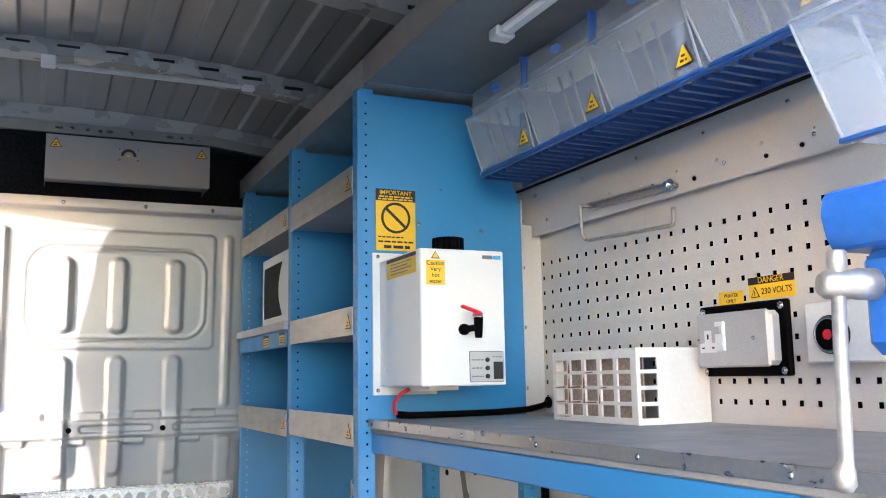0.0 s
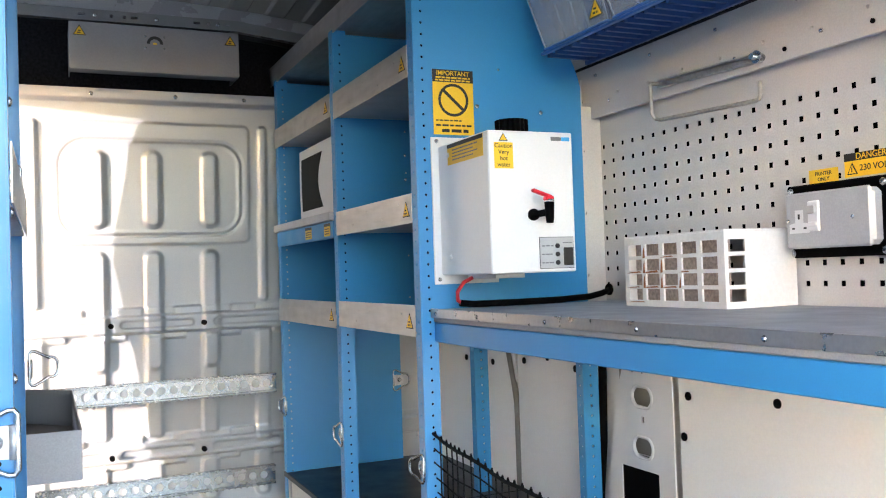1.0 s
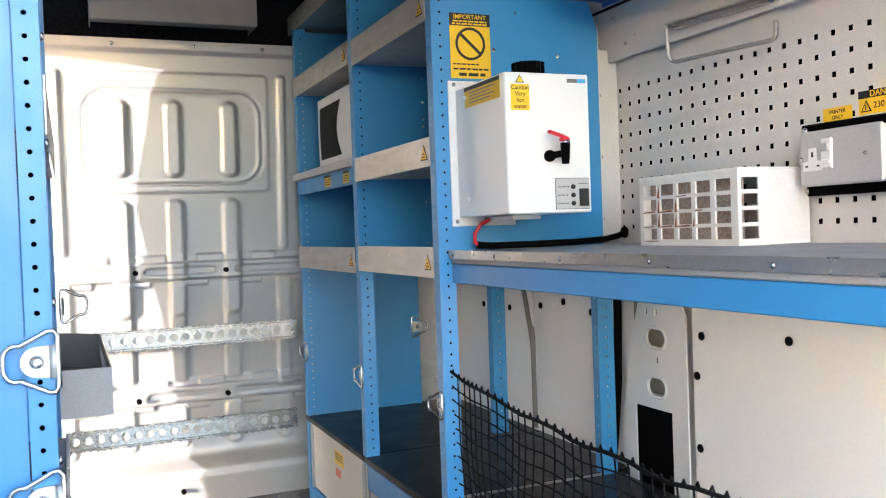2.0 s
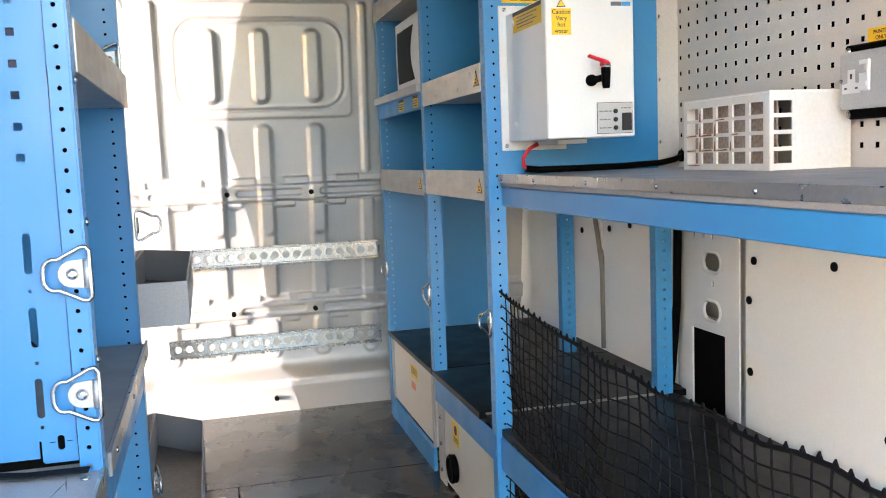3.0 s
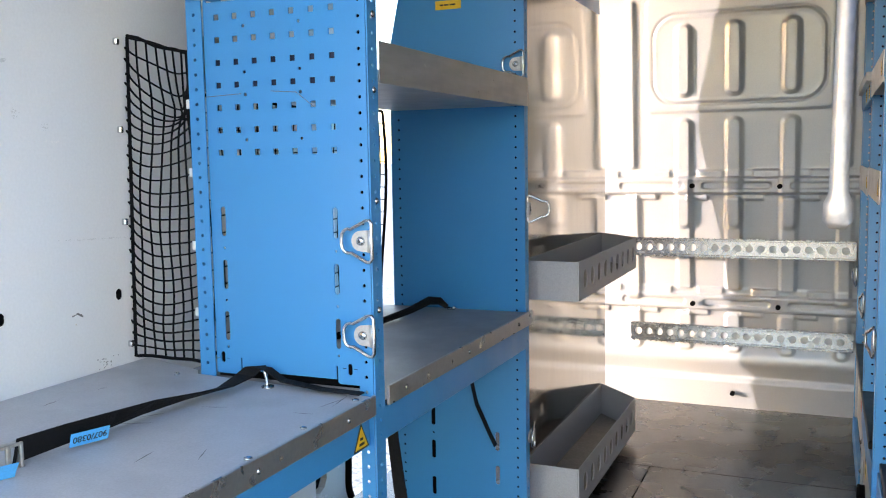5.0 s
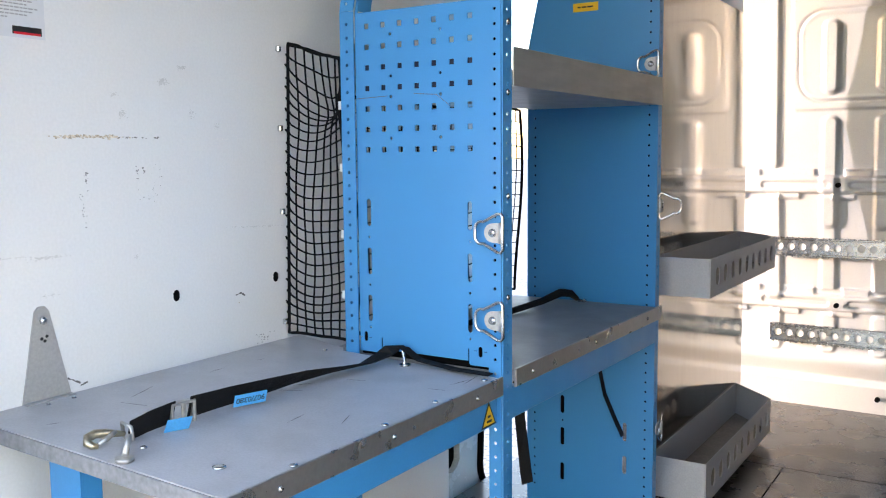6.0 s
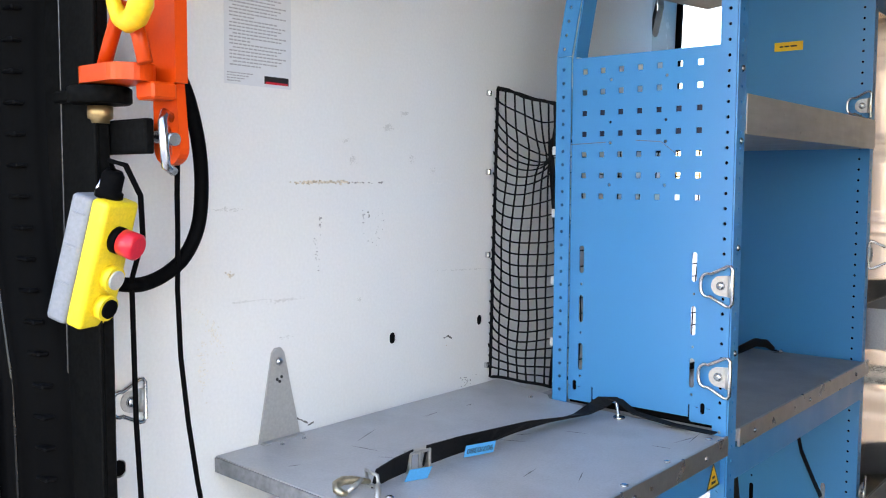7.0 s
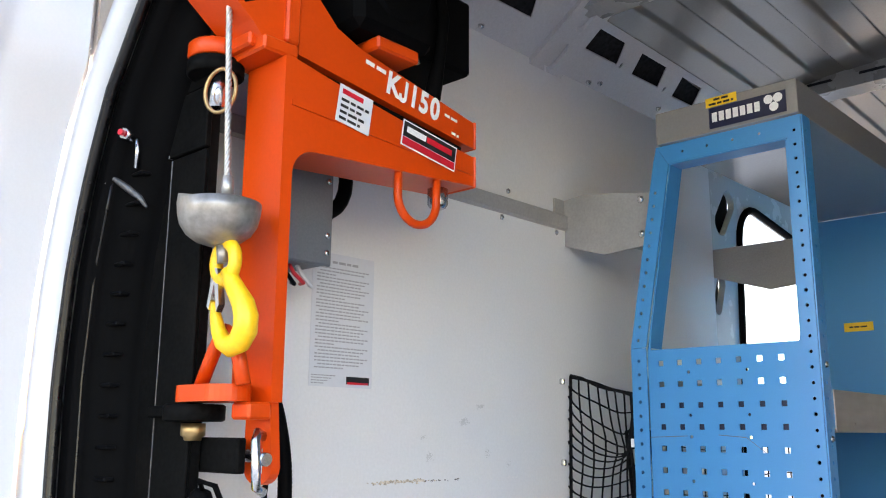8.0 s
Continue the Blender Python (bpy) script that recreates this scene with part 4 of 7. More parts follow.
def bars(name, m, rows, mat, parent, lift=0.0007):
    """Lines of small print as plain bars: rows of (u0, u1, v, height)."""
    bm = bmesh.new()
    for u0, u1, v, hgt in rows:
        u = u0
        k = 0
        while u < u1 - hgt:
            w = hgt * (2.2 + 1.7 * ((k * 7 + int(v * 3000)) % 5) / 4)
            sheet(bm, rect(u, min(u + w, u1), v - hgt / 2, v + hgt / 2), [], m @ Matrix.Translation((0, 0, lift)), 0.0003)
            u += w + hgt * 0.7
            k += 1
    return part(name, bm, mat, parent, kind="stuff")


def ring_poly(r, n=28):
    return [(r * math.cos(2 * math.pi * k / n), r * math.sin(2 * math.pi * k / n)) for k in range(n)]


def tri_sticker(at, way, size, parent):
    m = facing(at, way)
    s = size
    st = decal("warning_sticker", m, [(-s * 0.58, -s * 0.5), (s * 0.58, -s * 0.5), (0, s * 0.5)], INK, parent, label="small triangular warning sticker")
    decal("sticker_face", m, [(-s * 0.46, -s * 0.43), (s * 0.46, -s * 0.43), (0, s * 0.36)], YELLOW, st, 0.0007)
    bars("sticker_print", m, [(-s * 0.2, s * 0.2, -s * 0.28, s * 0.10), (-s * 0.13, s * 0.13, -s * 0.08, s * 0.10)], INK, st, 0.0014)
    return st


def screws(points, way, parent, r=0.005, mat=CHROME):
    for p in points:
        part("screw", screw(bmesh.new(), p, way, r), mat, parent)


def d_ring(at, way, parent=None, flip=1, swing=0.0, scale=1.0):
    """A lashing ring on its lug plate: the bar beside the plate and the loop swung out or flat."""
    t = thing("lashing_ring", at, "bright zinc lashing ring on a riveted lug plate", "lashing ring", "lashing rings")
    m = facing(at, way) @ Matrix.Diagonal((flip * scale, scale, scale, 1))
    plate = [(0.016, -0.018), (0.016, 0.018)] + [(0.017 * math.cos(radians(a)), 0.017 * math.sin(radians(a))) for a in range(90, 271, 20)]
    part("plate", sheet(bmesh.new(), plate, [], m, 0.003), ZINC_DULL, t)
    part("rivet", tube(bmesh.new(), [m @ Vector((0, 0, z)) for z in (0.003, 0.006, 0.008)], [0.008, 0.007, 0.003], 12), CHROME, t)
    part("hinge", tube(bmesh.new(), [m @ Vector((0.018, v, 0.004)) for v in (-0.018, 0.018)], 0.005, 10), ZINC_DULL, t)
    w = m @ Matrix.Translation((0.019, 0, 0.006)) @ Matrix.Rotation(swing, 4, "Y")
    shape = [(0.003, -0.029), (0.003, 0.029), (-0.001, 0.034), (-0.007, 0.034)]
    for cx, cy, a0, a1 in ((-0.040, 0.005, 70, 180), (-0.040, -0.005, 180, 290)):
        for k in range(6):
            a = radians(a0 + (a1 - a0) * k / 5)
            shape.append((cx + 0.013 * math.cos(a), cy + 0.015 * math.sin(a)))
    shape += [(-0.007, -0.034), (-0.001, -0.034)]
    part("ring", tube(bmesh.new(), [w @ Vector((u, v, 0)) for u, v in shape], 0.0031, 8, closed=True), CHROME, t)
    return t


def net(name, label, place, nu, nv, r=0.0019, fine=3, edge=0.0036):
    """A knotted cord net: place(u, v) for u, v from 0 to 1, with a thicker border rope."""
    t = thing(name, place(0.5, 0.0), label, "cargo net", "cargo nets")
    bm = bmesh.new()
    for i in range(1, nu):
        tube(bm, [place(i / nu, k / (nv * fine)) for k in range(nv * fine + 1)], r, 4, caps=False)
    for j in range(1, nv):
        tube(bm, [place(k / (nu * fine), j / nv) for k in range(nu * fine + 1)], r, 4, caps=False)
    part("mesh", bm, NET, t, kind="stuff")
    loop = [place(k / 24, 0) for k in range(24)] + [place(1, k / 24) for k in range(24)] + [place(1 - k / 24, 1) for k in range(24)] + [place(0, 1 - k / 24) for k in range(24)]
    part("border_rope", tube(bmesh.new(), loop, edge, 6, closed=True), NET, t)
    return t


# ---- things on the right ----
heater = thing("water_heater", (1.436, 1.6, 0.99), "white wall-mounted water heater with a red lever tap", "water heater")
part("back_plate", boxes((1.322, 1.48, 1.738, 1.743, 0.972, 1.298), bevel=0.001), WHITE_BOX, heater, "white mounting plate")
part("body", boxes((1.338, 1.532, 1.495, 1.737, 0.992, 1.276), bevel=0.0025), WHITE_BOX, heater, "white enamelled box")
bm = bmesh.new()
sheet(bm, [(1.455 + (0.036 - 0.003 * (k % 2)) * math.cos(math.pi * k / 20), 1.61 + (0.036 - 0.003 * (k % 2)) * math.sin(math.pi * k / 20)) for k in range(40)], [], plane_xy(1.2765), 0.041)
part("filler_cap", bm, BLACK, heater, "ribbed black filler cap")
tap = part("tap", tube(bmesh.new(), [(1.434, 1.496, 1.108), (1.434, 1.488, 1.108), (1.434, 1.487, 1.108), (1.444, 1.462, 1.110)], [0.012, 0.012, 0.007, 0.007], 14), BLACK, heater, "black tap body")
part("spout", tube(bmesh.new(), [(1.449, 1.455, 1.130), (1.449, 1.455, 1.100), (1.449, 1.455, 1.089)], [0.010, 0.0085, 0.007], 14), BLACK, tap)
part("collar", tube(bmesh.new(), [(1.449, 1.455, 1.129), (1.449, 1.455, 1.136)], 0.0098, 14), CHROME, tap, "chrome collar")
bm = bmesh.new()
m = Matrix.Translation((1.449, 1.455, 1.141)) @ Matrix.Rotation(radians(18), 4, "Y")
box(bm, -0.040, 0.006, -0.005, 0.005, -0.003, 0.004, 0.002, m=m)
box(bm, -0.009, 0.009, -0.007, 0.007, -0.010, 0.002, 0.002, m=m)
part("lever", bm, RED, tap, "red lever")
m = facing((1.486, 1.4945, 1.031), "-y")
panel = decal("switch_panel", m, rect(-0.040, 0.040, -0.032, 0.032), INK, heater, label="small control panel with lamps and a switch")
decal("panel_face", m, rect(-0.039, 0.039, -0.031, 0.031), SOCKET_GREY, panel, 0.0007)
for v in (0.014, -0.003, -0.020):
    part("lamp", tube(bmesh.new(), [m @ Vector((0.001, v, z)) for z in (0.001, 0.004, 0.006)], [0.005, 0.005, 0.003], 12), INK, panel)
part("rocker_switch", box(bmesh.new(), 0.015, 0.036, -0.026, 0.010, 0.0013, 0.006, 0.001, m=m), INK, panel)
bars("panel_print", m, [(-0.035, -0.008, v, 0.0025) for v in (0.014, -0.003, -0.020)] + [(0.014, 0.036, 0.020, 0.0022)], GREY_INK, panel, 0.0014)
m = facing((1.372, 1.4945, 1.228), "-y")
sg = decal("caution_label", m, rect(-0.021, 0.021, -0.028, 0.024), YELLOW, heater, label="yellow hot water caution label")
for k, w in enumerate(("Caution", "Very", "hot", "water")):
    letters("words", w, 0.0125, m @ Matrix.Translation((0, 0.017 - 0.0125 * k, 0)), INK, sg)
decal("triangle", m, [(-0.010, 0.027), (0.010, 0.027), (0, 0.043)], INK, sg)
decal("triangle_face", m, [(-0.0075, 0.0285), (0.0075, 0.0285), (0, 0.0405)], YELLOW, sg, 0.0007)
m = facing((1.3375, 1.60, 1.25), "-x")
lb = decal("instruction_label", m, rect(-0.085, 0.085, -0.022, 0.022), YELLOW, heater, label="yellow instruction label on the side")
decal("label_head", m, rect(-0.085, 0.085, 0.014, 0.022), INK, lb, 0.0007)
bars("label_print", m, [(-0.06, 0.06 - 0.02 * (k % 2), 0.008 - 0.007 * k, 0.0025) for k in range(4)], GREY_INK, lb)
m = facing((1.505, 1.4945, 1.262), "-y")
decal("maker_mark", m, rect(-0.024, 0.000, -0.004, 0.004), GREY_INK, heater)
decal("maker_mark", m, rect(0.001, 0.020, -0.004, 0.004), TAG_BLUE, heater)
screws([(1.336, 1.68, 1.25), (1.336, 1.68, 1.03)], (-1, 0, 0), heater, 0.006, WHITE_BOX)
screws([(1.333, 1.737, 0.983), (1.335, 1.737, 1.289)], (0, -1, 0), heater, 0.005)
part("base_tray", boxes((1.40, 1.47, 1.60, 1.735, 0.982, 0.991), bevel=0.001), WHITE_BOX, heater)
part("red_lead", tube(bmesh.new(), [(1.395, 1.70, 0.985), (1.375, 1.705, 0.975), (1.362, 1.71, 0.955), (1.362, 1.71, 0.936), (1.375, 1.712, 0.927)], 0.0045, 8), RED, heater, "red sleeved lead")
part("cable", tube(bmesh.new(), [(1.368, 1.712, 0.930), (1.40, 1.71, 0.9265), (1.50, 1.70, 0.9265), (1.62, 1.71, 0.927), (1.72, 1.735, 0.930), (1.765, 1.75, 0.936), (1.7895, 1.752, 0.944)], 0.0075, 8), BLACK, heater, "black sheathed cable")
part("grommet", disc(bmesh.new(), (1.7895, 1.752, 0.944), (-1, 0, 0), 0.014, 0.006), BLACK, heater)
screws([(1.441, 1.743, 1.372), (1.607, 1.743, 1.364)], (0, -1, 0), rack, 0.0055)

sign = thing("warning_sign", (1.371, 1.743, 1.37), "yellow and black prohibition notice on the blue panel", "sign")
m = facing((1.382, 1.7425, 1.377), "-y")
decal("plate", m, rect(-0.050, 0.050, -0.072, 0.074), YELLOW, sign)
decal("head", m, rect(-0.050, 0.050, 0.046, 0.074), INK, sign, 0.0007)
letters("words", "IMPORTANT", 0.0145, m @ Matrix.Translation((0, 0.0655, 0.0007)), YELLOW, sign)
bars("small_print", m, [(-0.042, 0.042, 0.056, 0.0035), (-0.044, 0.044, 0.050, 0.0035)], YELLOW, sign, 0.0015)
decal("circle", m @ Matrix.Translation((0, 0.006, 0)), ring_poly(0.037), INK, sign, 0.0007, holes=[ring_poly(0.031)])
decal("bar", m @ Matrix.Translation((0, 0.006, 0)) @ Matrix.Rotation(radians(-42), 4, "Z"), rect(-0.033, 0.033, -0.0035, 0.0035), INK, sign, 0.0008)
bars("small_print", m, [(-0.044, 0.020, -0.040, 0.003), (-0.044, 0.044, -0.051, 0.004), (-0.030, 0.035, -0.063, 0.007)], INK, sign)


def lip_stickers():
    for y, z in ((1.80, 1.472), (1.80, 1.143), (1.80, 0.893), (2.40, 1.483), (2.40, 0.888)):
        tri_sticker((1.283, y, z), "-x", 0.036, rack)


lip_stickers()
for y, w in ((2.62, 0.07), (2.42, 0.06)):
    m = facing((1.2835, y, 1.131), "-x")
    st = decal("yellow_sticker", m, rect(-w / 2, w / 2, -0.018, 0.018), YELLOW, rack, label="yellow printed sticker")
    decal("sticker_head", m, rect(-w / 2, w / 2, 0.010, 0.018), INK, st, 0.0007)
    bars("sticker_print", m, [(-w * 0.4, w * 0.4, 0.003 - 0.007 * k, 0.003) for k in range(3)], INK, st)
m = facing((1.2975, 2.66, 0.245), "-x")
st = decal("yellow_sticker", m, rect(-0.05, 0.05, -0.022, 0.022), YELLOW, locker_a, label="yellow printed sticker")
bars("sticker_print", m, [(-0.04, 0.04, 0.012 - 0.009 * k, 0.004) for k in range(3)], INK, st)
decal("orange_sticker", m, rect(-0.045, 0.015, -0.062, -0.036), ORANGE_STICKER, locker_a, label="faded red sticker")
m = facing((1.2915, 2.13, 0.19), "-x")
st = decal("yellow_sticker", m, rect(-0.032, 0.032, -0.034, 0.034), YELLOW, locker_b, label="yellow electrical warning sticker")
decal("sticker_face", m @ Matrix.Translation((0, 0.010, 0)), ring_poly(0.014), INK, st, 0.0007)
bars("sticker_print", m, [(-0.024, 0.024, -0.014 - 0.008 * k, 0.004) for k in range(2)], INK, st)
screws([(1.4975, 2.338 - 0.003, z) for z in (1.27, 1.34)], (0, -1, 0), rack, 0.005)

# microwave oven in the far bay
mw = thing("microwave_oven", (1.5, 2.62, 1.18), "white microwave oven with a dark curved window", "microwave oven")
part("case", boxes((1.345, 1.66, 2.38, 2.868, 1.186, 1.418), bevel=0.006), WHITE_BOX, mw)
bm = bmesh.new()
front = [(2.385, 1.188), (2.866, 1.188), (2.872, 1.30), (2.866, 1.416), (2.385, 1.416)]
sheet(bm, front, [], plane_yz(1.328), 0.018)
part("door", bm, WHITE_BOX, mw)
win = [(2.838, 1.214)] + [(2.838 - 0.0 + 0.006 * math.sin(math.pi * k / 6), 1.214 + 0.172 * k / 6) for k in range(1, 7)] + [(2.60 + 0.05 * math.sin(math.pi * k / 8), 1.386 - 0.172 * k / 8) for k in range(9)]
part("window", sheet(bmesh.new(), win, [], plane_yz(1.3265), 0.0013), material("dark_oven_glass", (0.006, 0.007, 0.008), 0.3, 0, 0.02, 100, gloss=0.02), mw, "dark glossy oven window")
for x, y in ((1.37, 2.42), (1.37, 2.82), (1.63, 2.42), (1.63, 2.82)):
    part("foot", disc(bmesh.new(), (x, y, 1.180), (0, 0, 1), 0.012, 0.008), BLACK, mw)

# clear parts bins under the canopy
part_rail = thing("bin_rail", (1.6, 1.1, 1.47), "blue slatted rail that carries the parts bins", "rail")
part("bar", boxes((1.545, 1.556, 0.56, 1.63, 1.468, 1.474), bevel=0.001), BIN_BLUE, part_rail)
# slats and back bar take the blue with shade painted in
for k in range(34):
    y = 0.57 + 0.0315 * k
    part("slat", boxes((1.556, 1.66, y, y + 0.009, 1.462, 1.4715)), BIN_BLUE_SHADED, part_rail)
part("bar", boxes((1.66, 1.668, 0.56, 1.63, 1.455, 1.69), bevel=0.001), BIN_BLUE_SHADED, part_rail)


def parts_bin(y1, w=0.247, z0=1.476, z1=1.612, ztop=1.682, x0=1.545, depth=0.15, sticker=True):
    t = thing("parts_bin", (x0 + 0.07, y1 - w / 2, z0), "clear plastic tilt bin with blue frame, nearly empty", "storage bin", "parts bins")
    yl, yr, bl, br = y1 + 0.045, y1 - w + 0.034, y1 - 0.006, y1 - w + 0.006
    bm = bmesh.new()
    tl, tr, b0, b1 = Vector((x0 - 0.016, yl, z1)), Vector((x0 - 0.016, yr, z1)), Vector((x0, bl, z0)), Vector((x0, br, z0))

    def slab(vs, n, d=0.0018):
        a = [bm.verts.new(v) for v in vs]
        b = [bm.verts.new(v + n * d) for v in vs]
        bm.faces.new(a)
        bm.faces.new(b[::-1])
        for k in range(len(vs)):
            bm.faces.new((a[k], b[k], b[(k + 1) % len(vs)], a[(k + 1) % len(vs)]))
    slab([tl, tr, b1, b0], Vector((1, 0, 0)))
    part("front_panel", bm, PLASTIC, t, "clear scuffed plastic front")
    back = Vector((depth, 0, 0.0))
    for name, vs, n in (("side_panel", [tl, b0, b0 + back, tl + back], (0, -1, 0)), ("side_panel", [tr, b1, b1 + back, tr + back], (0, 1, 0)), ("base_panel", [b0, b1, b1 + back, b0 + back], (0, 0, 1))):
        bm = bmesh.new()
        slab(vs, Vector(n))
        part(name, bm, PLASTIC, t)
    bm = bmesh.new()
    for f in (0.28, 0.5, 0.66):
        p, q = tl.lerp(tr, f) + Vector((0.10, 0, 0)), b0.lerp(b1, f) + Vector((0.10, 0, 0.002))
        p, q = p.lerp(q, 0.12) - Vector((0.088, 0, 0)), p.lerp(q, 0.97) - Vector((0.090, 0, 0))
        bm = bmesh.new()
        slab([p, q, q + Vector((0.005, 0, 0)), p + Vector((0.005, 0, 0))], Vector((0, 0.0045, 0)), 1.0)
        part("rib", bm, BIN_RIM, t, "pale moulded rib behind the front")
    part("rim", tube(bmesh.new(), [tl, tr], 0.003, 6), BIN_RIM, t)
    part("rim", tube(bmesh.new(), [tl, b0], 0.0022, 6), BIN_RIM, t)
    part("rim", tube(bmesh.new(), [tr, b1], 0.0022, 6), BIN_RIM, t)
    bm = bmesh.new()
    slab([Vector((x0 - 0.006, yl - 0.006, z1 + 0.004)), Vector((x0 - 0.006, yr + 0.003, z1 + 0.004)), Vector((x0 + 0.006, yr + 0.003, ztop)), Vector((x0 + 0.006, yl - 0.006, ztop))], Vector((1, 0, 0)))
    part("upper_cover", bm, PLASTIC, t)
    part("frame_post", boxes((x0 - 0.008, x0 + 0.006, yr - 0.002, yr + 0.005, z1 + 0.004, ztop)), BIN_BLUE, t)
    part("frame_edge", boxes((x0 - 0.004, x0 + 0.006, br - 0.004, bl + 0.004, z0 - 0.004, z0 + 0.002), bevel=0.001), BIN_BLUE, t)
    part("catch", boxes((x0 - 0.010, x0 + 0.004, (yl + yr) / 2 - 0.012, (yl + yr) / 2 + 0.012, z1 + 0.036, z1 + 0.050), bevel=0.003), BIN_BLUE, t)
    if sticker:
        tri_sticker((x0 - 0.0045, br + 0.034, z0 + 0.036), "-x", 0.042, t)
    return t


for k in range(4):
    parts_bin(1.612 - 0.257 * k)
parts_bin(0.540, 0.26, 1.272, 1.430, 1.52, 1.46, 0.2, False)

# ivory vent cover on the bench
vent = thing("vent_cover", (1.69, 1.23, 0.918), "ivory plastic vent cover with a rusty square grille, standing loose", "vent cover")
P = [Vector((1.618, 1.448, 0)), Vector((1.608, 1.145, 0)), Vector((1.660, 1.143, 0)), Vector((1.782, 1.155, 0))]


def vent_face(name, a, b, holes, z0=0.919, z1=1.054, label=""):
    d = b - a
    n = Vector((d.y, -d.x, 0)).normalized()
    d.normalize()
    m = Matrix(((d.x, 0, -n.x, a.x), (d.y, 0, -n.y, a.y), (0, 1, 0, 0), (0, 0, 0, 1)))
    return part(name, sheet(bmesh.new(), rect(0, (b - a).length, z0, z1), holes, m, 0.004), CREAM_PLASTIC, vent, label)


w0 = (P[1] - P[0]).length
vent_face("grille", P[0], P[1], [rect(0.014 + 0.0565 * c, 0.014 + 0.0565 * c + 0.044, 0.931 + 0.029 * r, 0.931 + 0.029 * r + 0.022) for c in range(5) for r in range(4)], label="square grille with rust stains")
vent_face("corner_grille", P[1], P[2], [rect(0.008, 0.044, 0.931 + 0.029 * r, 0.931 + 0.029 * r + 0.022) for r in range(4)])
vent_face("side", P[2], P[3], [])
part("top", prism(bmesh.new(), [(p.x, p.y) for p in P] + [(1.782, 1.448)], plane_xy(1.0545), 0.003), CREAM_PLASTIC, vent)
# panel added behind the grille; its brown imitates the dark interior
part("vent_backing", boxes((1.640, 1.643, 1.170, 1.440, 0.921, 1.050)), VENT_DARK, vent, "brown panel added to darken the inside behind the grille")
part("far_side", boxes((1.622, 1.782, 1.444, 1.448, 0.919, 1.054)), CREAM_PLASTIC, vent)
d = (P[1] - P[0]).normalized()
m = Matrix(((d.x, 0, d.y, P[0].x), (d.y, 0, -d.x, P[0].y), (0, 1, 0, 0), (0, 0, 0, 1))) @ Matrix.Translation((0, 0, 0.0003))
for c, r, w, h in ((1, 1, 0.05, 0.004), (1, 2, 0.05, 0.005), (0, 2, 0.05, 0.004), (2, 1, 0.05, 0.004), (1, 3, 0.007, 0.024), (2, 2, 0.007, 0.028), (0, 1, 0.045, 0.003), (1, 1, 0.007, 0.028), (2, 1, 0.006, 0.026), (1, 2, 0.006, 0.026), (2, 3, 0.04, 0.003), (3, 2, 0.03, 0.003), (0, 0, 0.06, 0.003), (3, 1, 0.005, 0.02)):
    u, v = 0.006 + 0.0565 * c, 0.926 + 0.029 * r
    decal("rust_streak", m, [(u, v), (u + w, v + 0.001), (u + w * 0.9, v + h), (u + w * 0.3, v + h * 0.6)], RUST, vent, 0.0, 0.0005)

# fused socket on its black plate
sock = thing("socket_outlet", (1.78, 1.06, 1.08), "grey metal socket outlet on a black screwed plate", "socket outlet")
part("plate", boxes((1.776, 1.7885, 0.948, 1.166, 1.003, 1.133), bevel=0.003), BLACK, sock, "black mounting plate")
part("case", boxes((1.745, 1.776, 0.958, 1.132, 1.021, 1.114), bevel=0.008), SOCKET_GREY, sock, "grey metal case")
part("front", boxes((1.739, 1.7455, 0.956, 1.134, 1.019, 1.116), bevel=0.004), SOCKET_GREY, sock)
m = facing((1.7385, 1.102, 1.060), "-x")
soc = decal("socket", m, [(-0.022, -0.014), (0.022, -0.014), (0.022, 0.002), (0.009, 0.004), (0.009, 0.026), (-0.009, 0.026), (-0.009, 0.004), (-0.022, 0.002)], WHITE_BOX, sock, label="white three-pin socket")
decal("pin_slot", m, rect(-0.002, 0.002, 0.010, 0.019), INK, soc, 0.0007)
decal("pin_slot", m, rect(-0.016, -0.010, -0.007, -0.004), INK, soc, 0.0007)
decal("pin_slot", m, rect(0.010, 0.016, -0.007, -0.004), INK, soc, 0.0007)
m = facing((1.7385, 1.067, 1.074), "-x")
brk = part("breaker", box(bmesh.new(), -0.012, 0.012, -0.026, 0.026, 0.0, 0.006, 0.002, m=m), WHITE_BOX, sock, "white safety switch")
part("switch_lever", box(bmesh.new(), -0.008, 0.008, 0.004, 0.018, 0.006, 0.011, 0.001, m=m), SOCKET_GREY, brk)
part("test_button", box(bmesh.new(), -0.009, 0.009, -0.018, -0.010, 0.006, 0.008, 0.001, m=m), WHITE_BOX, brk)
screws([(1.7385, 1.127, 1.068), (1.7385, 0.99, 1.068)], (-1, 0, 0), sock, 0.004)
screws([(1.776, y, z) for y in (0.960, 1.154) for z in (1.012, 1.122)], (-1, 0, 0), sock, 0.0075)
m = facing((1.7895, 0.992, 1.158), "-x")
sg = tagged(thing("danger_sign", (1.789, 0.992, 1.16)), "yellow and black electrical danger sign", "sign")
decal("plate", m, rect(-0.054, 0.054, -0.021, 0.019), YELLOW, sg)
decal("head", m, rect(-0.054, 0.054, 0.006, 0.019), INK, sg, 0.0007)
letters("words", "DANGER", 0.0150, m @ Matrix.Translation((0, 0.0125, 0.0007)), YELLOW, sg)
letters("words", "230 VOLTS", 0.0150, m @ Matrix.Translation((0.012, -0.0075, 0)), INK, sg)
decal("triangle", m, [(-0.049, -0.017), (-0.027, -0.017), (-0.038, 0.003)], INK, sg, 0.0007)
decal("triangle_face", m, [(-0.0458, -0.0153), (-0.0302, -0.0153), (-0.038, -0.001)], YELLOW, sg, 0.0014)
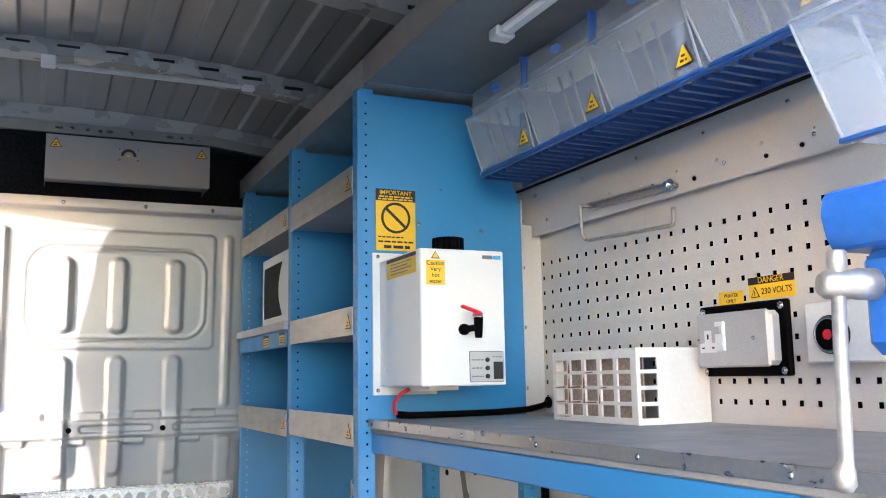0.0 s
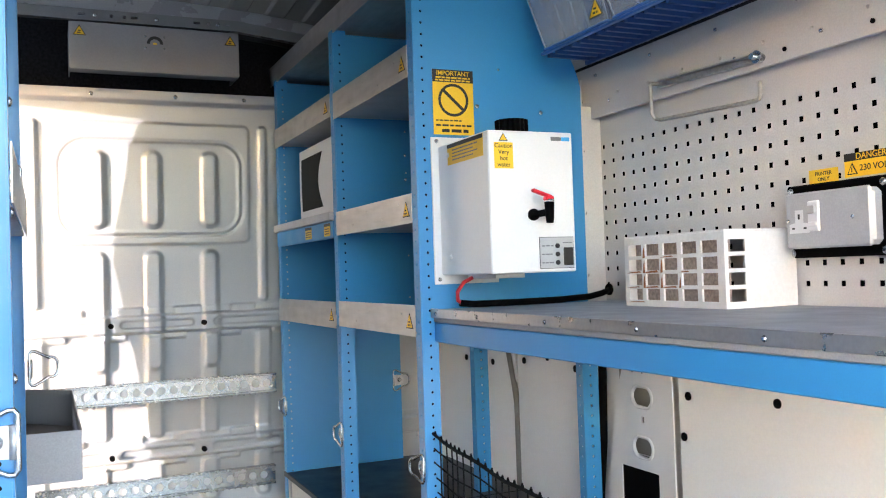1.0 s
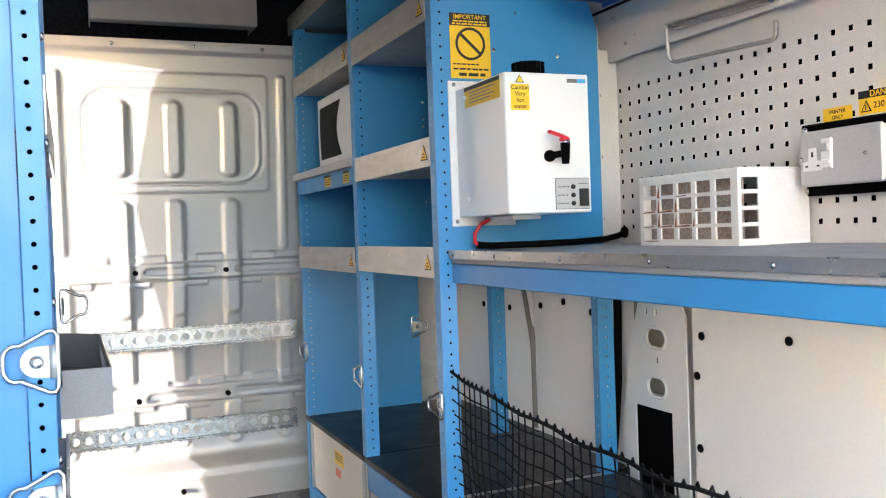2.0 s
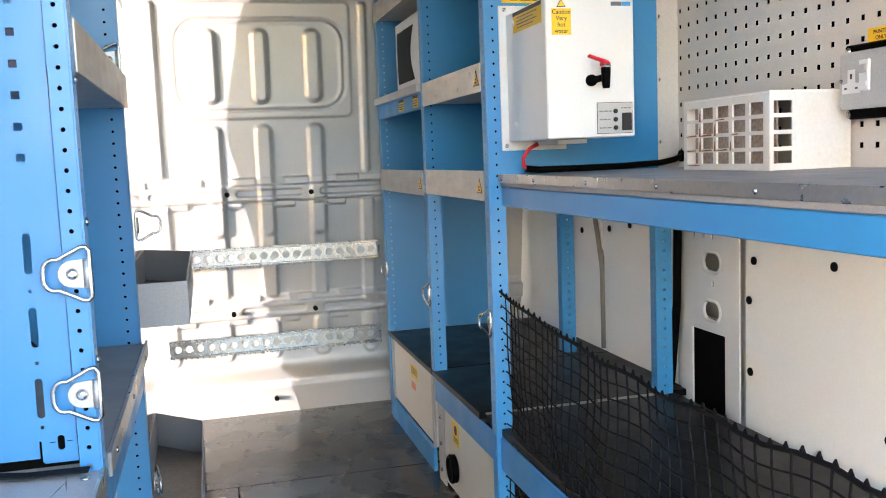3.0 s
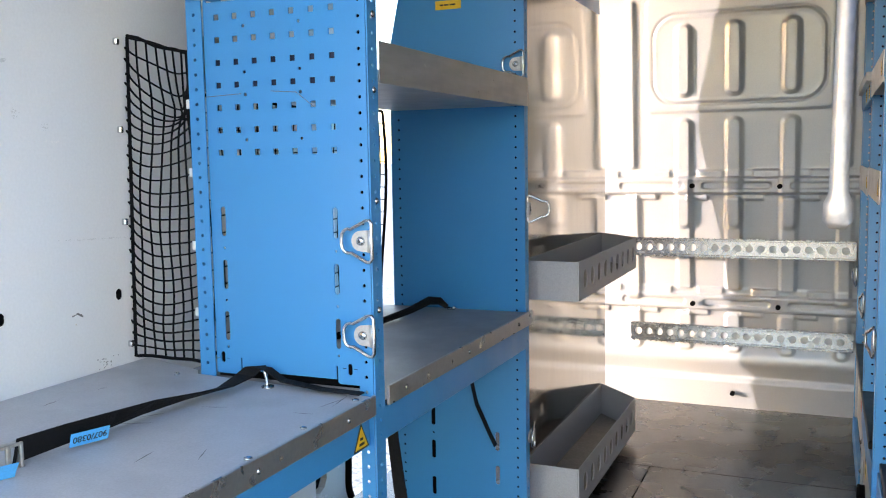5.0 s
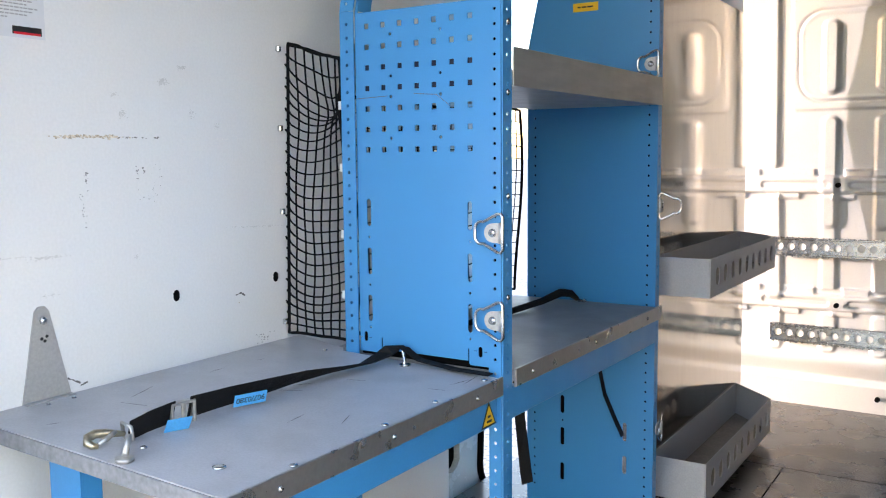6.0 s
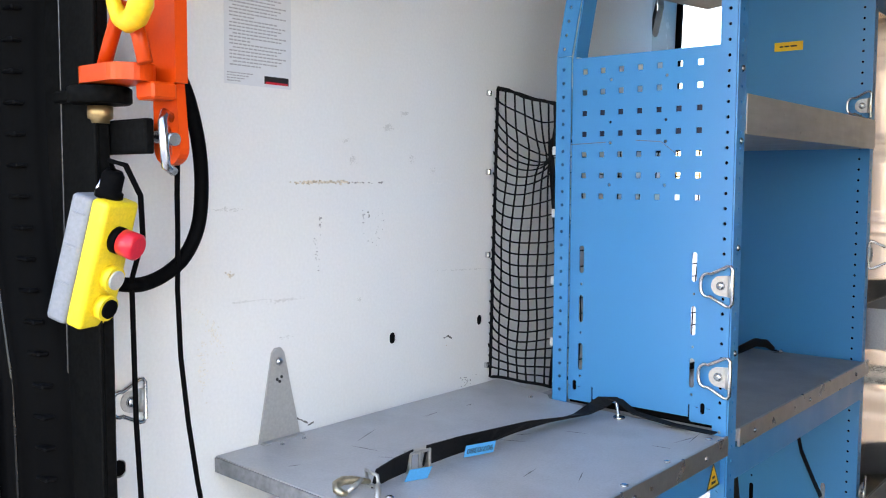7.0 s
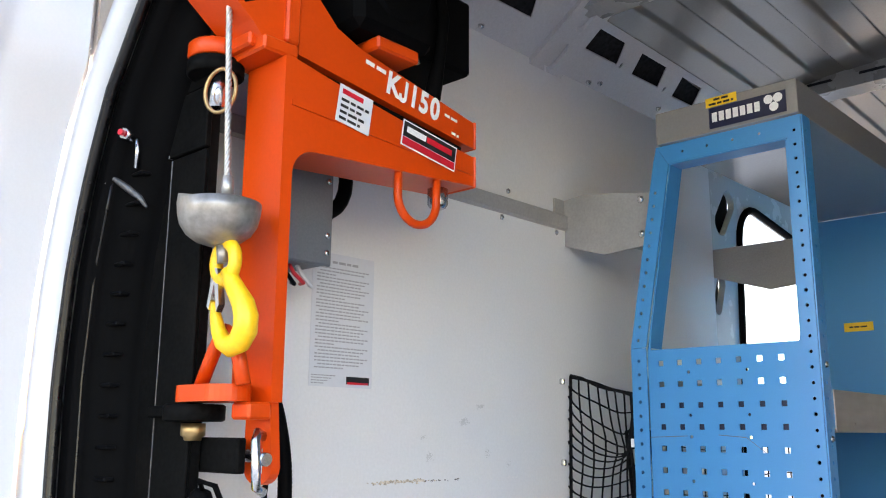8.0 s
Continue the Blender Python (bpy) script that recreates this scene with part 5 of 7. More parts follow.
decal("bolt", m, rect(-0.0387, -0.0373, -0.0135, -0.005), INK, sg, 0.0021)
m = facing((1.7895, 1.092, 1.146), "-x")
sg = tagged(thing("socket_label", (1.789, 1.092, 1.158)), "small yellow label above the socket", "sign")
decal("plate", m, rect(-0.032, 0.032, -0.014, 0.012), YELLOW, sg)
letters("words", "PRINTER", 0.0095, m @ Matrix.Translation((0, 0.004, 0)), INK, sg)
letters("words", "ONLY", 0.0095, m @ Matrix.Translation((0, -0.006, 0)), INK, sg)

# white box with a round dial behind the vice
dial = thing("dial_box", (1.77, 0.82, 1.06), "white wall box with a round black dial", "control box")
part("case", boxes((1.757, 1.789, 0.745, 0.893, 1.022, 1.118), bevel=0.003), CREAM_PLASTIC, dial)
part("dial", tube(bmesh.new(), [(1.757, 0.835, 1.066), (1.745, 0.835, 1.066), (1.742, 0.835, 1.066)], [0.030, 0.030, 0.025], 24), BLACK, dial, "round black dial")
part("dial_ring", tube(bmesh.new(), [(1.744, 0.835 + 0.026 * math.cos(2 * math.pi * k / 28), 1.066 + 0.026 * math.sin(2 * math.pi * k / 28)) for k in range(28)], 0.0028, 8, closed=True), CHROME, dial, "bright ring round the dial")
part("dial_mark", disc(bmesh.new(), (1.742, 0.835, 1.066), (-1, 0, 0), 0.008, 0.002, 16), RED, dial, "red centre")

# zinc paper-roll holder
hold = thing("roll_holder", (1.75, 1.37, 1.35), "zinc rod paper-roll holder on the grey wall", "roll holder")
slope = Matrix.Translation((1.756, 1.3425, 1.3825)) @ Matrix.Rotation(radians(2.3), 4, "X")
bm = bmesh.new()
box(bm, -0.008, 0.0065, -0.148, 0.148, 0.005, 0.009, 0.001, m=slope)
box(bm, -0.008, 0.0065, -0.148, 0.148, -0.009, -0.005, 0.001, m=slope)
box(bm, 0.004, 0.0065, -0.148, 0.148, -0.005, 0.005, m=slope)
part("channel", bm, WORN_STEEL, hold, "open zinc channel")
part("rod", tube(bmesh.new(), [(1.762, 1.490, 1.388), (1.735, 1.491, 1.388), (1.730, 1.491, 1.382), (1.733, 1.491, 1.322), (1.738, 1.487, 1.312), (1.743, 1.478, 1.308), (1.744, 1.200, 1.296), (1.744, 1.190, 1.298), (1.744, 1.187, 1.306), (1.744, 1.187, 1.330)], 0.0042, 10), WORN_STEEL, hold)
part("pin", tube(bmesh.new(), [(1.764, 1.196, 1.377), (1.734, 1.196, 1.377)], 0.006, 10), CHROME, hold)
part("washer", disc(bmesh.new(), (1.748, 1.196, 1.377), (-1, 0, 0), 0.012, 0.003, 18), CHROME, hold)

# bench vice near the rear opening
vice = thing("bench_vice", (1.36, 0.28, 0.918), "blue bench vice with a worn steel handle", "vice")
bm = bmesh.new()
jaw = [(1.214, 1.106), (1.42, 1.106), (1.43, 1.150), (1.36, 1.158), (1.222, 1.158), (1.207, 1.152), (1.203, 1.136), (1.207, 1.118)]
sheet(bm, jaw, [], plane_xz(0.175), 0.17)
bmesh.ops.bevel(bm, geom=bm.edges[:], offset=0.003, segments=1, affect="EDGES")
part("front_jaw", bm, VICE_BLUE, vice, "blue enamelled jaw")
part("slide", boxes((1.226, 1.46, 0.195, 0.332, 1.022, 1.107), bevel=0.010), VICE_BLUE, vice)
part("body", boxes((1.36, 1.56, 0.185, 0.325, 0.965, 1.150), bevel=0.012), VICE_BLUE, vice)
part("base", tube(bmesh.new(), [(1.45, 0.255, 0.918), (1.45, 0.255, 0.934), (1.45, 0.255, 0.97)], [0.085, 0.085, 0.06], 28), VICE_BLUE, vice)
part("under_slide", tube(bmesh.new(), [(1.235, 0.255, 1.020), (1.40, 0.255, 1.015)], 0.022, 18), VICE_BLUE, vice)
part("screw_head", tube(bmesh.new(), [(1.222, 0.312, 1.077), (1.206, 0.316, 1.077), (1.204, 0.317, 1.077), (1.186, 0.328, 1.077), (1.182, 0.330, 1.077)], [0.0125, 0.0125, 0.0112, 0.0112, 0.008], 20), WORN_STEEL, vice, "worn steel screw head")
part("handle", tube(bmesh.new(), [(1.194, 0.322, 1.104), (1.194, 0.322, 1.102), (1.194, 0.322, 1.091), (1.194, 0.322, 1.088), (1.192, 0.326, 0.943), (1.192, 0.327, 0.940), (1.192, 0.329, 0.935), (1.192, 0.329, 0.924), (1.192, 0.329, 0.919)],
     [0.006, 0.0078, 0.0078, 0.0056, 0.0056, 0.0065, 0.0088, 0.0088, 0.005], 16), WORN_STEEL, vice, "worn steel tommy bar")
m = facing((1.33, 0.1745, 1.140), "-y")
decal("maker_mark", m, rect(-0.05, 0.04, -0.004, 0.004), WHITE_INK, vice)

# light under the canopy, and the box and lamp at the roof
lamp = thing("strip_light", (1.42, 1.0, 1.67), "unlit white strip light under the canopy", "strip light", "strip lights")
part("tube", boxes((1.422, 1.452, 0.52, 1.28, 1.672, 1.691), bevel=0.006), TUBE_WHITE, lamp)
part("end_cap", boxes((1.416, 1.458, 1.28, 1.318, 1.668, 1.692), bevel=0.004), CREAM_PLASTIC, lamp)
lamp = thing("strip_light", (0.9, 2.45, 1.92), "unlit white strip light on a roof bow", "strip light", "strip lights")
part("tube", boxes((0.64, 1.16, 2.446, 2.468, 1.893, 1.907), bevel=0.005), TUBE_GREY, lamp)
part("end_cap", boxes((1.16, 1.20, 2.444, 2.470, 1.889, 1.908), bevel=0.004), CREAM_PLASTIC, lamp)
part("end_cap", boxes((0.60, 0.64, 2.444, 2.470, 1.891, 1.927), bevel=0.004), CREAM_PLASTIC, lamp)

hdr = thing("header_box", (0.89, 3.02, 1.69), "grey sheet metal box hung under the roof, with warning stickers", "box")
part("front", boxes((0.625, 1.158, 2.998, 3.001, 1.692, 1.842)), HEADER, hdr, "grey front plate with a folded lower edge")
part("lower_fold", boxes((0.625, 1.158, 3.002, 3.06, 1.690, 1.693)), HEADER, hdr)
part("side", boxes((0.622, 0.625, 3.0, 3.16, 1.694, 1.842)), HEADER, hdr)
part("side", boxes((1.158, 1.161, 3.0, 3.16, 1.694, 1.842)), HEADER, hdr)
rail = part("hanging_rail", sheet(bmesh.new(), [(0.42, 1.846), (1.16, 1.846), (1.45, 1.812), (1.45, 1.846), (1.16, 1.882), (0.42, 1.882)], [oval(x, 1.864, 0.022, 0.008) for x in (0.66, 0.82, 1.02, 1.12)] + [oval(x, 1.864, 0.010, 0.010) for x in (0.75, 0.79, 1.06)], plane_xz(2.988), 0.003), BODY_GREY, hdr, "punched steel rail")
screws([(x, 2.988, 1.864) for x in (0.70, 0.89, 1.09)], (0, -1, 0), hdr, 0.008)
for x in (0.653, 1.132):
    tri_sticker((x, 2.9975, 1.815), "-y", 0.034, hdr)
m = facing((0.885, 2.9975, 1.785), "-y")
arc = [(0.026 * math.cos(radians(a)), 0.026 * math.sin(radians(a))) for a in range(0, 181, 15)] + [(0.016 * math.cos(radians(a)), 0.016 * math.sin(radians(a))) for a in range(180, -1, -15)]
decal("arc_mark", m, arc, INK, hdr)
decal("arc_mark", m, rect(-0.006, 0.006, -0.002, 0.004), YELLOW, hdr)
screws([m @ Vector((u, v, 0.0)) for u in (-0.030, 0.030) for v in (-0.014, 0.024)], (0, -1, 0), hdr, 0.004)

# right-hand cargo net, hooked along the front of the lower bay


def right_net(u, v):
    y = 1.752 - 1.38 * u
    sag = 0.030 * math.sin(math.pi * u) * v
    z = 0.10 + (0.548 - sag - 0.03 * (u ** 0.5) * v) * v
    x = 1.306 + 0.012 * math.sin(9 * u + 2 * v) * (1 - abs(2 * v - 1)) + 0.004 * math.sin(40 * u)
    return Vector((x, y + 0.006 * math.sin(11 * v + 5 * u), z + 0.004 * math.sin(37 * u + 3 * v)))


rn = net("cargo_net", "black knotted cord net hooked across the lower bay", right_net, 42, 17, 0.0017)
bm = bmesh.new()
for k in range(52):
    p = right_net((k + 0.5) / 52, 1.0)
    tube(bm, [p + Vector((0, -0.004, 0.001)), p + Vector((0, 0, 0.009)), p + Vector((0, 0.004, 0.001))], 0.0022, 5)
part("knotting", bm, NET, rn, kind="stuff")
for z in (0.62, 0.33, 0.13):
    part("clip", boxes((1.290, 1.302, 1.748, 1.756, z - 0.010, z + 0.010), bevel=0.002), CHROME, rn)

# ---- lashing rings ----
d_ring((0.490, 0.993, 0.836), "-y", scale=1.0)
d_ring((0.490, 0.993, 0.680), "-y", scale=1.0)
d_ring((0.480, 1.8145, 1.195), "-y", scale=0.95)
d_ring((0.506, 1.828, 0.842), "+x", flip=-1, swing=radians(70), scale=0.95)
d_ring((0.506, 1.828, 0.262), "+x", swing=radians(12), scale=0.95)
d_ring((1.286, 2.985, 0.556), "-x", swing=radians(12), scale=0.95)
d_ring((1.286, 2.350, 0.557), "-x", swing=radians(8), scale=0.95)
d_ring((1.286, 1.762, 0.572), "-x", swing=radians(15), scale=0.9)
d_ring((1.71, 2.996, 0.61), "-y", flip=-1, scale=1.1)
d_ring((-0.0195, 0.196, 0.702), "+x", flip=1, scale=0.9)


# ---- things on the left ----
def left_net(u, v):
    x = -0.012 + 0.158 * u ** 1.15
    z = 0.604 + (0.598 - 0.042 * u) * v - 0.034 * math.sin(math.pi * u ** 0.75) ** 0.8 * (1 - 0.75 * v) * min(1.0, 5 * v) * min(1.0, (1 - v) / 0.06)
    y = 1.012 + 0.018 * v * (1 - u) + 0.012 * math.sin(math.pi * u)
    dx, dz = 0.134 - x, 1.072 - z
    pinch = 0.80 * math.exp(-(dx * dx + 0.7 * dz * dz) / 0.0075) * min(1.0, (1 - v) / 0.10) * min(1.0, 8 * u)
    droop = 0.030 * math.sin(math.pi * u) * max(0.0, 1 - abs(v - 0.86) / 0.2) * min(1.0, (1 - v) / 0.06)
    x, y, z = x + dx * pinch, y + (1.004 - y) * pinch, z + dz * pinch - droop
    return Vector((x + 0.0025 * math.sin(19 * v + 5 * u) * math.sin(math.pi * u), y, z + 0.0012 * math.sin(9 * u + 5 * v)))


ln = net("cargo_net", "black knotted cord net between wall lining and end panel", left_net, 7, 27, 0.0019, 4, 0.0032)
part("head_rope", tube(bmesh.new(), [(-0.012, 1.030, 1.203), (0.02, 1.024, 1.196), (0.06, 1.014, 1.180), (0.09, 1.008, 1.172), (0.12, 1.004, 1.167), (0.147, 1.000, 1.158), (0.149, 1.000, 1.11), (0.146, 1.002, 1.06)], 0.0034, 6), NET, ln)
bm = bmesh.new()
for k in range(1, 27):
    p = left_net(0.0, k / 27)
    tube(bm, [p, p + Vector((0.001, -0.006, 0.002 if k % 3 else -0.002)), p + Vector((0.002, -0.008 - 0.003 * (k % 2), 0.004 if k % 2 else 0.0))], [0.0042, 0.0026, 0.0016], 5)
part("knotting", bm, NET, ln, kind="stuff")
for z in (1.19, 1.03, 0.86, 0.63):
    part("clip", boxes((-0.019, -0.009, 0.998, 1.008, z - 0.006, z + 0.006), bevel=0.002), CHROME, ln)
for z in (1.07, 0.95, 0.82, 0.70):
    part("clip", boxes((0.146, 0.1535, 0.994, 1.000, z - 0.008, z + 0.008), bevel=0.001), WHITE_BOX, ln)


def back_net(u, v):
    return Vector((0.112 + 0.012 * math.sin(5 * u + 4 * v), 1.05 + 0.755 * u, 0.60 + 0.49 * v + 0.006 * math.sin(9 * u)))


net("cargo_net", "black knotted cord net behind the open shelf", back_net, 24, 15, 0.0016, 2, 0.004)

# gusset plate on the table, with its screw
gus = thing("gusset_plate", (-0.015, 0.46, 0.579), "grey triangular steel gusset screwed to the wall lining", "bracket")
part("plate", sheet(bmesh.new(), [(0.415, 0.593), (0.499, 0.593), (0.467, 0.734), (0.460, 0.742), (0.449, 0.742), (0.442, 0.734)], [], plane_yz(-0.0195), 0.003), SHELF_GREY, gus)
part("foot", boxes((-0.016, -0.004, 0.415, 0.499, 0.5925, 0.5950)), SHELF_GREY, gus)
screws([(-0.016, 0.456, 0.720)], (1, 0, 0), gus, 0.007)
for y, z in ((0.452, 0.691), (0.461, 0.694), (0.457, 0.687)):
    part("mark", disc(bmesh.new(), (-0.0165, y, z), (1, 0, 0), 0.0028, 0.0006, 8), INK, gus, "small dark hole")
screws([(0.01, 0.44, 0.5925), (0.01, 0.485, 0.5925)], (0, 0, 1), gus, 0.004)

# webbing strap with buckle and hook along the table
strap = thing("ratchet_strap", (0.25, 0.6, 0.579), "black webbing strap with cam buckle, snap hook and blue tags", "strap")


def ribbon(name, pts, w, mat, parent, thick=0.0022, label=""):
    """A webbing band: rows of (place, across)."""
    bm = bmesh.new()
    rows = []
    for p, a in pts:
        p, a = Vector(p), Vector(a).normalized() * w / 2
        n = Vector((0, 0, 1)) if abs(a.normalized().z) < 0.7 else Vector((1, 0, 0))
        rows.append([bm.verts.new(q) for q in (p - a, p + a, p + a + n * thick, p - a + n * thick)])
    for r, s in zip(rows, rows[1:]):
        for k in range(4):
            bm.faces.new((r[k], r[(k + 1) % 4], s[(k + 1) % 4], s[k]))
    bm.faces.new(rows[0][::-1])
    bm.faces.new(rows[-1])
    return part(name, bm, mat, parent, label)


ribbon("band", [((0.232, 0.415, 0.595), (0.4, -0.1, 1)), ((0.228, 0.455, 0.599), (0.3, 0, 1)), ((0.224, 0.50, 0.600), (0.25, 0, 1))], 0.034, STRAP, strap)
ribbon("band", [((0.228, 0.525, 0.601), (0.3, 0, 1)), ((0.229, 0.60, 0.600), (0.45, 0, 1)), ((0.233, 0.68, 0.598), (0.6, 0, 0.9)), ((0.238, 0.76, 0.596), (0.8, 0, 0.7)), ((0.246, 0.85, 0.591), (1, 0, 0.45)),
                ((0.256, 0.92, 0.589), (1, 0, 0.2)), ((0.266, 0.962, 0.600), (1, 0.1, 0.0)), ((0.275, 0.980, 0.612), (0.8, 0.6, 0))], 0.036, STRAP, strap)
ribbon("band", [((0.275, 0.980, 0.612), (0.8, 0.6, 0)), ((0.295, 0.986, 0.608), (0.2, 1, 0)), ((0.325, 0.988, 0.590), (0, 1, 0)), ((0.40, 0.990, 0.581), (0, 1, 0)), ((0.475, 0.990, 0.580), (0, 1, 0))], 0.020, STRAP, strap)
bm = bmesh.new()
m = Matrix.Translation((0.226, 0.513, 0.592)) @ Matrix.Rotation(radians(-8), 4, "Z") @ Matrix.Diagonal((0.8, 0.8, 0.76, 1))
for r in ((-0.008, 0.010, -0.026, -0.020, -0.019, 0.028), (-0.008, 0.010, 0.020, 0.026, -0.019, 0.028), (-0.006, 0.010, -0.026, 0.026, 0.022, 0.028), (-0.006, 0.010, -0.026, 0.026, -0.019, -0.013), (0.004, 0.011, -0.004, 0.004, -0.018, 0.026)):
    box(bm, *r, 0.0012, m=m)
part("buckle", bm, WORN_STEEL, strap, "worn steel cam buckle")
part("tag", sheet(bmesh.new(), rect(0, 0.036, -0.012, 0.012), [], Matrix.Translation((0.252, 0.462, 0.592)) @ Matrix(((0.35, 0.5, 1, 0), (0.93, -0.1, 0, 0), (0, 0.86, 0, 0), (0, 0, 0, 1))), 0.001), TAG_BLUE, strap, "short blue fabric tag")
tg = Matrix.Translation((0.248, 0.596, 0.594)) @ Matrix(((0.30, 0.25, 1, 0), (0.95, 0, 0, 0), (0, 0.95, 0, 0), (0, 0, 0, 1)))
tag = part("tag", sheet(bmesh.new(), rect(0, 0.055, -0.009, 0.011), [], tg, 0.001), TAG_BLUE, strap, "blue printed fabric tag")
letters("tag_print", "907/0380", 0.013, tg @ Matrix.Translation((0.0275, 0.001, 0.0012)) @ Matrix.Rotation(math.pi, 4, "Z"), INK, tag, 0.0)
hook = [(0.229, 0.412, 0.592), (0.224, 0.402, 0.594), (0.217, 0.390, 0.597), (0.211, 0.377, 0.598), (0.210, 0.367, 0.595), (0.216, 0.362, 0.590), (0.224, 0.364, 0.587), (0.228, 0.370, 0.585)]
hk = part("hook", tube(bmesh.new(), hook, [0.0035, 0.0048, 0.006, 0.0064, 0.0066, 0.006, 0.005, 0.003], 10), HOOK_ZINC, strap, "dull steel snap hook")
part("hook_loop", tube(bmesh.new(), [(0.215, 0.418, 0.604), (0.245, 0.410, 0.604), (0.249, 0.409, 0.588), (0.219, 0.417, 0.586)], 0.0028, 8, closed=True), WORN_STEEL, hk)
part("latch", tube(bmesh.new(), [(0.227, 0.399, 0.598), (0.228, 0.382, 0.592), (0.228, 0.370, 0.588)], [0.003, 0.004, 0.0025], 8), WORN_STEEL, hk)
strap.location += Vector((0.018, -0.014, table_rise(0.25) - 0.0025))
eye = thing("table_fixing", (0.31, 0.985, 0.579), "small bent zinc hook screwed to the table", "hook", "table fixings")
part("shank", tube(bmesh.new(), [(0.312, 0.968, 0.580), (0.312, 0.972, 0.584), (0.306, 0.974, 0.603), (0.306, 0.976, 0.610)], 0.0032, 8), CHROME, eye)
part("washer", disc(bmesh.new(), (0.317, 0.965, 0.578), (0, 0, 1), 0.011, 0.003), CHROME, eye)
eye.location.z += table_rise(0.317)
eye = thing("table_fixing", (0.31, 0.34, 0.579), "small bent zinc hook screwed to the table", "hook", "table fixings")
part("shank", tube(bmesh.new(), [(0.305, 0.352, 0.584), (0.292, 0.368, 0.596), (0.288, 0.372, 0.603)], 0.0045, 8), WORN_STEEL, eye)
part("washer", disc(bmesh.new(), (0.308, 0.349, 0.578), (0, 0, 1), 0.012, 0.005), WORN_STEEL, eye)
eye.location.z += table_rise(0.308)
for p, r in (((0.424, 0.402, 0.578), 0.009), ((0.288, 0.395, 0.578), 0.005), ((0.497, 0.46, 0.578), 0.006), ((0.495, 0.66, 0.578), 0.006), ((0.49, 0.96, 0.578), 0.006), ((0.12, 0.97, 0.578), 0.005), ((0.492, 0.80, 0.578), 0.005)):
    p = Vector(p) + Vector((0, 0, table_rise(p[0])))
    part("bolt", tube(bmesh.new(), [p, Vector(p) + Vector((0, 0, 0.002)), Vector(p) + Vector((0, 0, 0.003))], [r, r, r * 0.5], 14), CHROME, table)
for y in (0.42, 0.66, 0.90):
    screws([(0.511, y, 0.564)], (1, 0, 0), table, 0.005)
for y in (1.10, 1.40, 1.72):
    screws([(0.514, y, 0.570)], (1, 0, 0), left, 0.005)
random.seed(11)
bm = bmesh.new()
for k in range(16):
    x, y, a, w = random.uniform(0.03, 0.47), random.uniform(0.38, 0.95), random.uniform(-0.6, 1.2), random.uniform(0.008, 0.045)
    sheet(bm, [(-w, 0), (0, -0.0009), (w, 0), (0, 0.0009)], [], Matrix.Translation((x, y, 0.5782)) @ Matrix.Rotation(a + 0.8, 4, "Z"), 0.0002)
part("scratches", tilted(bm), DARK_SCUFF, table, "dark scratches in the vinyl", kind="stuff")
tri_sticker((0.4995, 0.958, 0.520), "+x", 0.044, table)
tri_sticker((0.5085, 1.795, 1.116), "+x", 0.030, left)
m = facing((0.30, 1.8215, 1.352), "-y")
st = decal("yellow_label", m, rect(-0.035, 0.035, -0.011, 0.011), YELLOW, left, label="small yellow printed label")
bars("label_print", m, [(-0.022, 0.024, 0, 0.004)], INK, st)
for z in (0.72, 0.90, 1.08, 1.20):
    screws([(0.508, 1.013, z)], (1, 0, 0), left, 0.006)
dr = facing((0.32, 0.9995, 1.075), "-y")
for a, b, v0, v1 in ((-0.14, -0.06, 0.005, 0.008), (0.0, 0.05, 0.010, 0.006), (0.05, 0.085, 0.006, -0.020)):
    decal("scratch", dr, [(a, v0), (b, v1), (b, v1 + 0.0012), (a, v0 + 0.0012)], DARK_SCUFF, left, 0, 0.0002)

# second strap on the inner table, its tail hanging beneath
st2 = thing("ratchet_strap", (0.3, 1.5, 0.585), "black webbing strap on the inner table, tail hanging down", "strap")
part("band", tube(bmesh.new(), [(0.22, 1.36, 0.590), (0.235, 1.50, 0.592), (0.255, 1.66, 0.600), (0.268, 1.745, 0.612), (0.285, 1.775, 0.607), (0.30, 1.785, 0.592)], [0.008, 0.008, 0.009, 0.011, 0.010, 0.006], 8), STRAP, st2)
ribbon("tail", [((0.349, 1.80, 0.55), (0, 1, 0.0)), ((0.352, 1.80, 0.43), (0, 1, 0)), ((0.372, 1.80, 0.34), (0, 1, 0)), ((0.405, 1.80, 0.27), (0, 1, 0)), ((0.423, 1.80, 0.235), (0, 1, 0))], 0.022, STRAP, st2, 0.003)
part("anchor", tube(bmesh.new(), [(0.30, 1.79, 0.588), (0.315, 1.79, 0.586), (0.32, 1.79, 0.592)], 0.005, 8), CHROME, st2)
ribbon("tail", [((0.438, 1.18, 0.552), (1, 0, 0)), ((0.440, 1.19, 0.44), (1, 0, 0)), ((0.446, 1.20, 0.345), (1, 0.3, 0)), ((0.449, 1.205, 0.305), (1, 0.5, 0.4))], 0.024, STRAP, st2, 0.003)

# notice sheet on the wall lining
note = thing("notice_sheet", (-0.019, 0.43, 1.25), "white printed instruction sheet fixed to the wall", "notice")
m = facing((-0.0195, 0.424, 1.257), "+x")
decal("paper", m, rect(-0.064, 0.064, -0.103, 0.106), PAPER, note, 0, 0.0005)
bars("heading", m, [(-0.025, 0.030, 0.092, 0.004)], PALE_INK, note, 0.0006)
